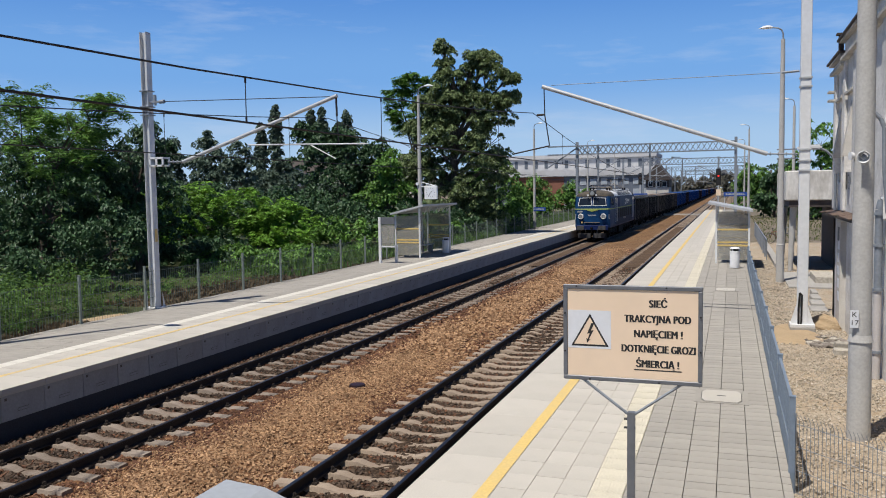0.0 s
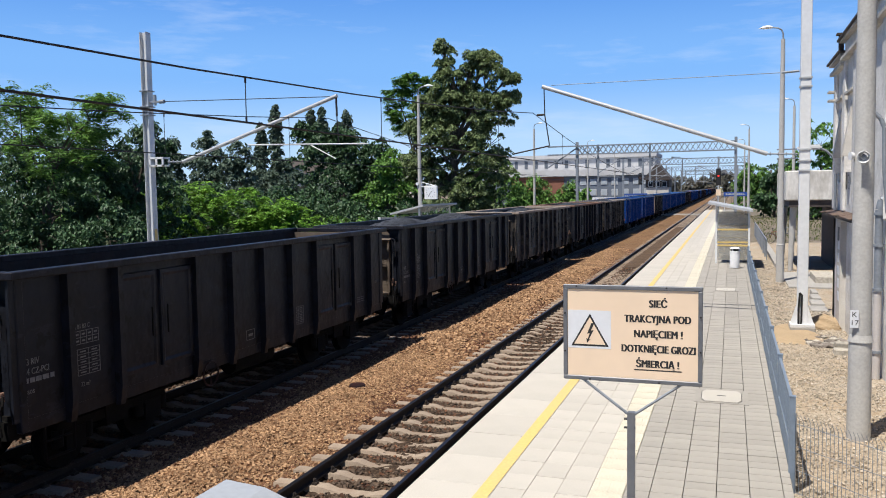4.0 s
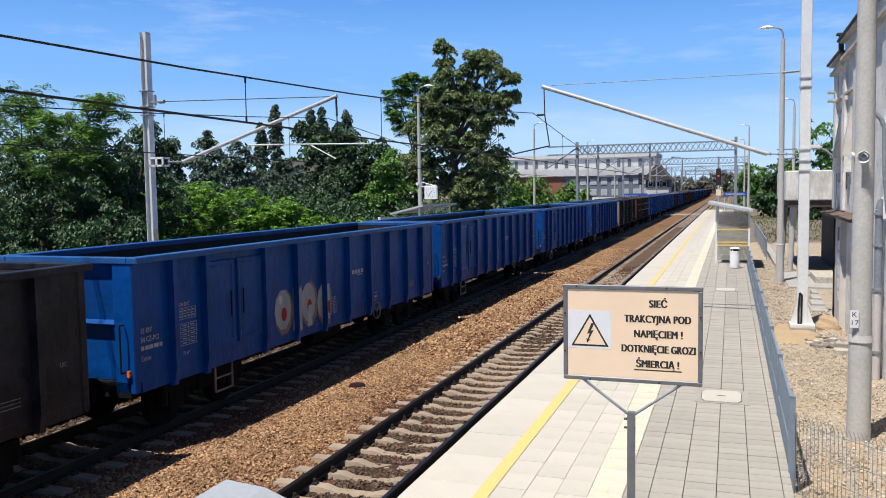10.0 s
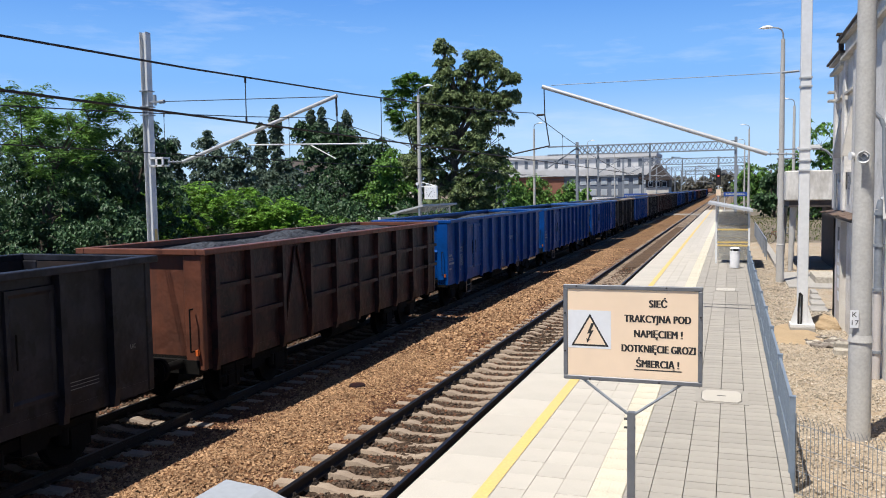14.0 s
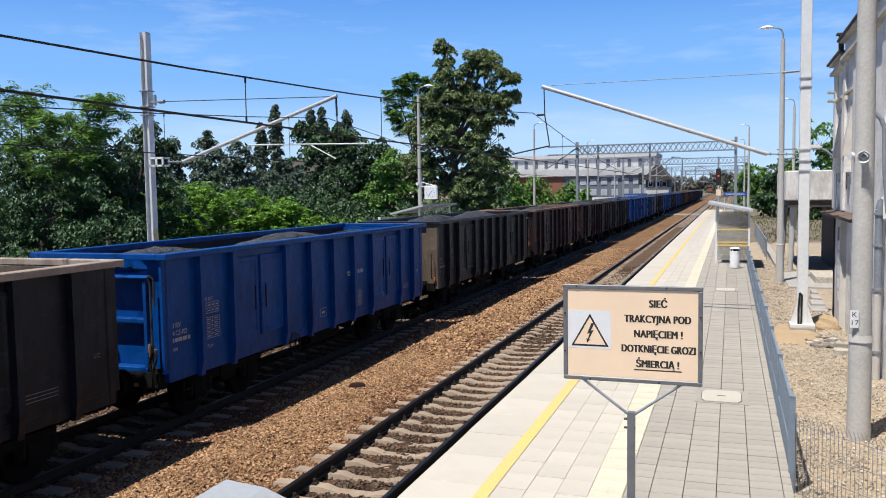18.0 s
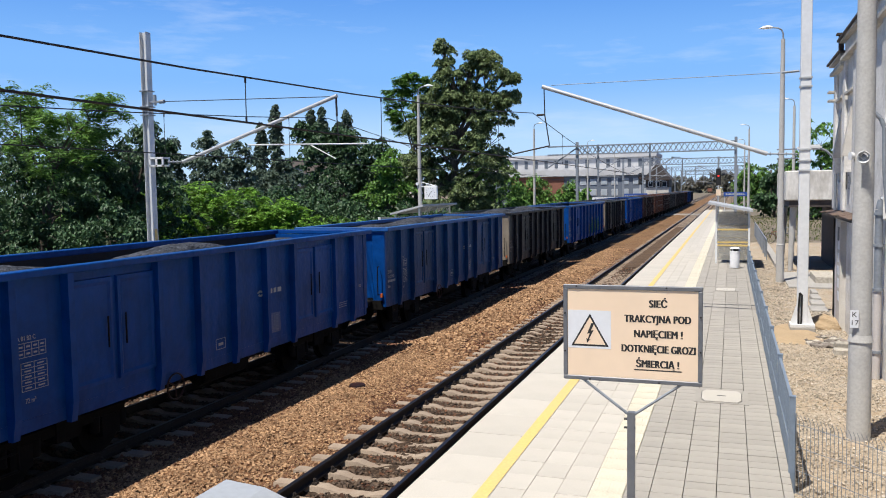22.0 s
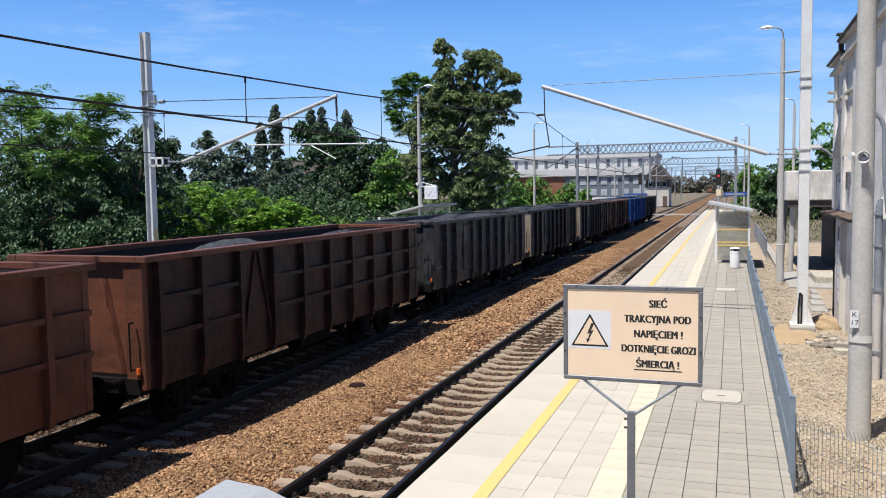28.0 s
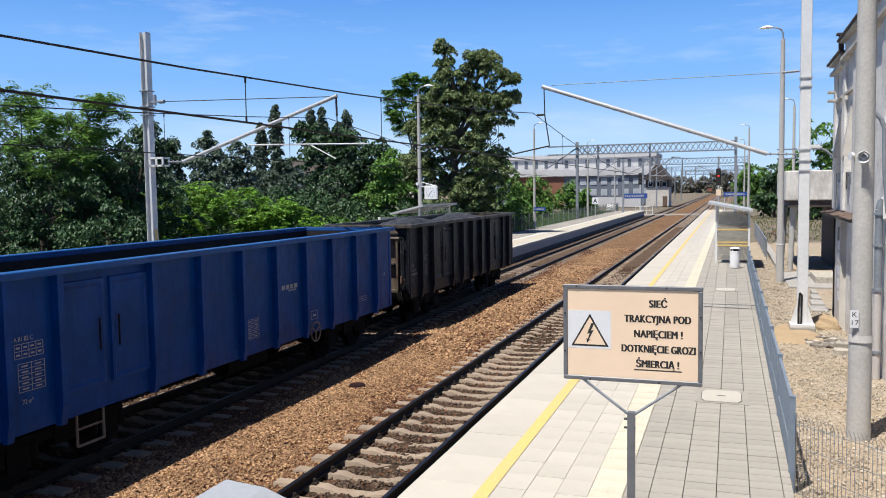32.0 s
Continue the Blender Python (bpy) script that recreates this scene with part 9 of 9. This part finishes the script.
    box(bm, -0.07, 0.07, -LH - 0.55, -LH - 0.1, 0.95, 1.1)
    pipe(bm, [(0, -LH - 0.4, 1.0), (0, -LH - 0.5, 0.7), (0.06, -LH - 0.45, 0.5)], 0.035, 6)
    part("coupling", bm, P_UNDER, end)
    for i in range(6):
        bm = B()
        box(bm, -1.2 + 0.1 * i, -1.13 + 0.1 * i, -LH + 0.04, -LH + 0.10, 2.3, 2.42)
        part("number_bar", bm, M["letter_white"], end)
    for i in range(7):
        bm = B()
        box(bm, -0.33 + 0.1 * i, -0.27 + 0.1 * i, -LH - 0.012, -LH + 0.02, 2.02, 2.11)
        part("number_bar", bm, M["letter_white"], end)
    bm = B()
    box(bm, -0.9, -0.78, -LH - 0.05, -LH + 0.03, 1.42, 1.6)
    part("lamp_socket", bm, M["yellow"], end)
    for ch in list(end.children):
        ch.parent = loco
        ch.rotation_euler = (0, 0, rz)
    bpy.data.objects.remove(end)
# logo in plain shapes and side lettering bars
for sx in (1,):
    x = 1.492
    bm = B()
    for t0, cy, cz in ((0.0, 0.95, 3.02), (math.pi, 0.95, 3.02)):
        n = 10
        o = [(cy + 0.40 * math.cos(t0 + u), cz + 0.27 * math.sin(t0 + u)) for u in (2.4 * k / n for k in range(n + 1))]
        i_ = [(cy + (0.15 + 0.1 * k / n) * math.cos(t0 + u), cz + (0.1 + 0.06 * k / n) * math.sin(t0 + u)) for k, u in ((k, 2.4 * k / n) for k in range(n + 1))]
        for k in range(n):
            ya, yb = [(x + dx, y, z) for dx in (0.0, 0.004) for y, z in (o[k], o[k + 1], i_[k + 1], i_[k])][:4], [(x + 0.004, y, z) for y, z in (o[k], o[k + 1], i_[k + 1], i_[k])]
            lo_, hi_ = [bm.verts.new(c) for c in ya], [bm.verts.new(c) for c in yb]
            bm.faces.new(hi_)
            for j in range(4):
                bm.faces.new((lo_[j], lo_[(j + 1) % 4], hi_[(j + 1) % 4], hi_[j]))
    part("logo", bm, L_WHITE, loco, "white round emblem")
    y = 1.62
    for k, w in enumerate((0.22, 0.2, 0.22, 0.26, 0.24, 0.2, 0.26, 0.3)):
        bm = B()
        box(bm, x - 0.008, x, y, y + w, 2.98, 3.28 if k < 3 else 3.22)
        part("logo_bar", bm, L_WHITE, loco)
        y += w + 0.06
    for k in range(9):
        bm = B()
        box(bm, x - 0.008, x, 1.64 + 0.17 * k, 1.74 + 0.17 * k, 2.82, 2.9)
        part("logo_bar", bm, L_WHITE, loco)
    for k in range(12):
        bm = B()
        box(bm, x, x + 0.004, -0.55 + 0.15 * k, -0.47 + 0.15 * k, 1.5, 1.66)
        part("number_bar", bm, M["letter_white"], loco)
# running gear
bm = B()
for sx in (-0.9, 0.9):
    box(bm, sx - 0.1, sx + 0.1, -7.6, 7.6, 0.75, 1.02)
box(bm, -1.2, 1.2, -1.6, 1.6, 0.35, 1.0)
part("underframe", bm, P_UNDER, loco)
for by in (-4.9, 4.9):
    bm = B()
    for sx in (-1, 1):
        x0, x1 = sorted((sx * 1.0, sx * 1.14))
        box(bm, x0, x1, by - 2.6, by + 2.6, 0.55, 0.85)
        for wy in (-1.75, 0, 1.75):
            box(bm, x0 - 0.02, x1 + 0.04, by + wy - 0.24, by + wy + 0.24, 0.3, 0.75)
    bg = part("bogie_frame", bm, P_UNDER, loco)
    for wy in (-1.75, 0, 1.75):
        for sx in (-1, 1):
            bm = B()
            tube(bm, (sx * 0.69, by + wy, 0.62), (sx * 0.82, by + wy, 0.62), 0.62, n=26)
            part("wheel", bm, P_UNDER, bg)
# ---- pieces of the tracks and pavings ----
def box_mesh(name, boxes, material):
    """Many closed boxes in one mesh; boxes: rows of x0, x1, y0, y1, z0, z1."""
    b = np.asarray(boxes, np.float32)
    n = len(b)
    v = np.empty((n, 8, 3), np.float32)
    for i, (ix, iy, iz) in enumerate(((0, 2, 4), (1, 2, 4), (1, 3, 4), (0, 3, 4), (0, 2, 5), (1, 2, 5), (1, 3, 5), (0, 3, 5))):
        v[:, i] = b[:, (ix, iy, iz)]
    q = np.array(((4, 5, 6, 7), (0, 1, 5, 4), (1, 2, 6, 5), (2, 3, 7, 6), (3, 0, 4, 7), (3, 2, 1, 0)))
    f = (np.arange(n)[:, None, None] * 8 + q[None]).reshape(-1, 4)
    return fast_mesh(name, v.reshape(-1, 3), f, material)


def lay(name, parent, x0, x1, length, y0, y1, material, near, top=PL, thick=0.06, gap=0.003, seed=0, ribs=0):
    """A row of slabs along the platform: those up to y = near as pieces, the rest joined."""
    rng = random.Random(seed)
    bm = B()
    w, l = (x1 - x0) / 2 - gap, length / 2 - gap * 1.5
    v = box(bm, -w, w, -l, l, -thick, 0)
    bevel(bm, 0.003)
    for i in range(ribs):
        x = -w + (i + 0.5) * 2 * w / ribs
        box(bm, x - w / ribs * 0.5, x + w / ribs * 0.5, -l + 0.01, l - 0.01, -0.002, 0.005)
    me = mesh_of(name, bm, material)
    far = []
    y = y0 - length * int(25 / length)
    while y < y1:
        c = y + length / 2
        dz = rng.uniform(-0.003, 0.002)
        if 4.0 < c < near:
            piece(name, me, parent, (x0 + x1) / 2, c, top + dz)
        else:
            far.append((x0 + gap, x1 - gap, y + gap, y + length - gap, top - thick, top + dz))
        y += length
    ob = new(name + "_rest", box_mesh(name, far, material))
    ob.parent = parent
    tagged(ob, kind="stuff")


# platform on the camera's side
bm = B()
box(bm, XE_R + 0.02, 4.13, -25, 131, PL - 0.058, PL - 0.008)
part("mortar_bed", bm, M["joint_light"], platform_right)
bm = B()
box(bm, -9.15, XE_L - 0.02, -25, 128, PL - 0.058, PL - 0.008)
part("mortar_bed", bm, M["joint_light"], platform_left)
lay("edge_slab", platform_right, XE_R, 2.70, 1.0, 0, 131, M["slab"], 131, thick=0.13, seed=1)
for i, (a, b) in enumerate(((2.70, 3.06), (3.06, 3.41), (3.41, 3.76))):
    lay("slab", platform_right, a, b, 0.5, 0, 131, M["slab"], 54, seed=2 + i)
lay("tactile_tile", platform_right, 3.76, 4.14, 0.40, 0, 131, M["tactile"], 60, seed=5, ribs=9)
for i, (a, b) in enumerate(((4.14, 4.42), (4.42, 4.78), (4.78, 5.14), (5.14, 5.50), (5.50, 5.86), (5.86, 5.97))):
    lay("paver", platform_right, a, b, 0.24, 0, 131, M["paver"], 21, gap=0.004, seed=6 + i)
# platform across the tracks
lay("edge_slab", platform_left, -8.1, XE_L, 1.0, 0, 128, M["slab_left"], 128, thick=0.13, seed=11)
for i, (a, b) in enumerate(((-8.46, -8.1), (-8.82, -8.46))):
    lay("slab", platform_left, a, b, 0.5, 0, 128, M["slab_left"], 80, seed=12 + i)
lay("white_tile", platform_left, -9.16, -8.82, 0.34, 0, 128, M["white_line"], 110, seed=14)
for i in range(5):
    lay("paver", platform_left, -9.16 - (i + 1) * 0.47, -9.16 - i * 0.47, 0.22, 0, 128, M["paver"], 22, seed=15 + i)
for nm, plat, x0, y1 in (("yellow_line", platform_right, 2.525, 131), ("yellow_line", platform_left, -8.20, 128)):
    bm = B()
    box(bm, x0, x0 + (0.165 if plat is platform_right else 0.125), -25, y1, PL - 0.02, PL + 0.005)
    part(nm, bm, M["yellow"] if plat is platform_right else M["yellow_worn"], plat, "yellow painted safety line")


def manhole(x, y):
    h = thing("inspection_cover", "square pale concrete inspection cover in grey pavers", "manhole", x, y, PL, group="inspection covers")
    bm = B()
    box(bm, -0.42, 0.42, -0.46, 0.46, -0.05, 0.008)
    part("surround", bm, M["paver"], h)
    bm = B()
    v_ = [(-0.31, -0.25), (-0.25, -0.38), (0.25, -0.38), (0.31, -0.25), (0.31, 0.25), (0.25, 0.38), (-0.25, 0.38), (-0.31, 0.25)]
    lo = [bm.verts.new((a, b, 0)) for a, b in v_]
    hi = [bm.verts.new((a * 0.985, b * 0.985, 0.018)) for a, b in v_]
    bm.faces.new(hi)
    for i in range(8):
        bm.faces.new((lo[i], lo[(i + 1) % 8], hi[(i + 1) % 8], hi[i]))
    lid = part("lid", bm, M["slab"], h, "pale concrete lid")
    bm = B()
    box(bm, -0.07, 0.07, -0.02, 0.02, 0.012, 0.02)
    part("lifting_slot", bm, M["ink"], lid)
    for pts in (v_,):
        bm = B()
        for (a, b), (c, d) in zip(pts, pts[1:] + pts[:1]):
            tube(bm, (a * 1.02, b * 1.02, 0.006), (c * 1.02, d * 1.02, 0.006), 0.006, n=4)
        part("joint", bm, M["ink"], h)


manhole(5.15, 14.05)
manhole(5.13, 28.95)
bm = B()
box(bm, 4.14, 5.96, 25.25, 25.33, PL - 0.03, PL + 0.004)
part("drain_gap", bm, M["ink"], platform_right, "dark drain slot")

lid = thing("rusty_lid", "small rusty round lid lying in the ballast", "lid", -2.61, 16.33, -0.12)
bm = B()
tube(bm, (0, 0, 0), (0, 0, 0.06), 0.19, 0.17, n=18)
part("disc", bm, P_RUST, lid)

for tr, first in ((track_right, 11.30), (track_left, 9.97)):
    far, k = [], 0
    for k in range(-30, 1040):
        y = first + 0.6 * k
        if 4 < y < 94:
            sl = piece("sleeper", SLEEPER if tr is track_right else SLEEPER_BROWN, tr, 0, y, 0.002 * ((k * 7) % 5 - 2))
            if y < 42:
                for sx in (-1, 1):
                    piece("fastening", FAST, sl, sx * 0.7535, 0)
        else:
            far.append((-1.3, 1.3, y - 0.12, y + 0.12, -0.28, -0.172))
    ob = new("sleeper_rest", box_mesh("sleeper", far, M["sleeper"] if tr is track_right else M["sleeper_brown"]))
    ob.parent = tr
    tagged(ob, kind="stuff")


# ---- what moves ----
SPEED = 18.63


def travel(t):
    """Metres that the train has gone at t; it loses a little speed in the first seconds."""
    return SPEED * t + 3.2 * (1 - max(0.0, 1 - t / 4.0) ** 1.6) - 3.2


def motions():
    times = (0.0, 0.5, 1.0, 1.5, 2.0, 2.5, 3.0, 3.5, 4.0, 6.0, 8.0, 14.0, 20.0, 26.0, 32.0)
    for w, y in WAGONS:
        walk(w, [(t, pose(XL, y - travel(t), 0)) for t in times])


motions()
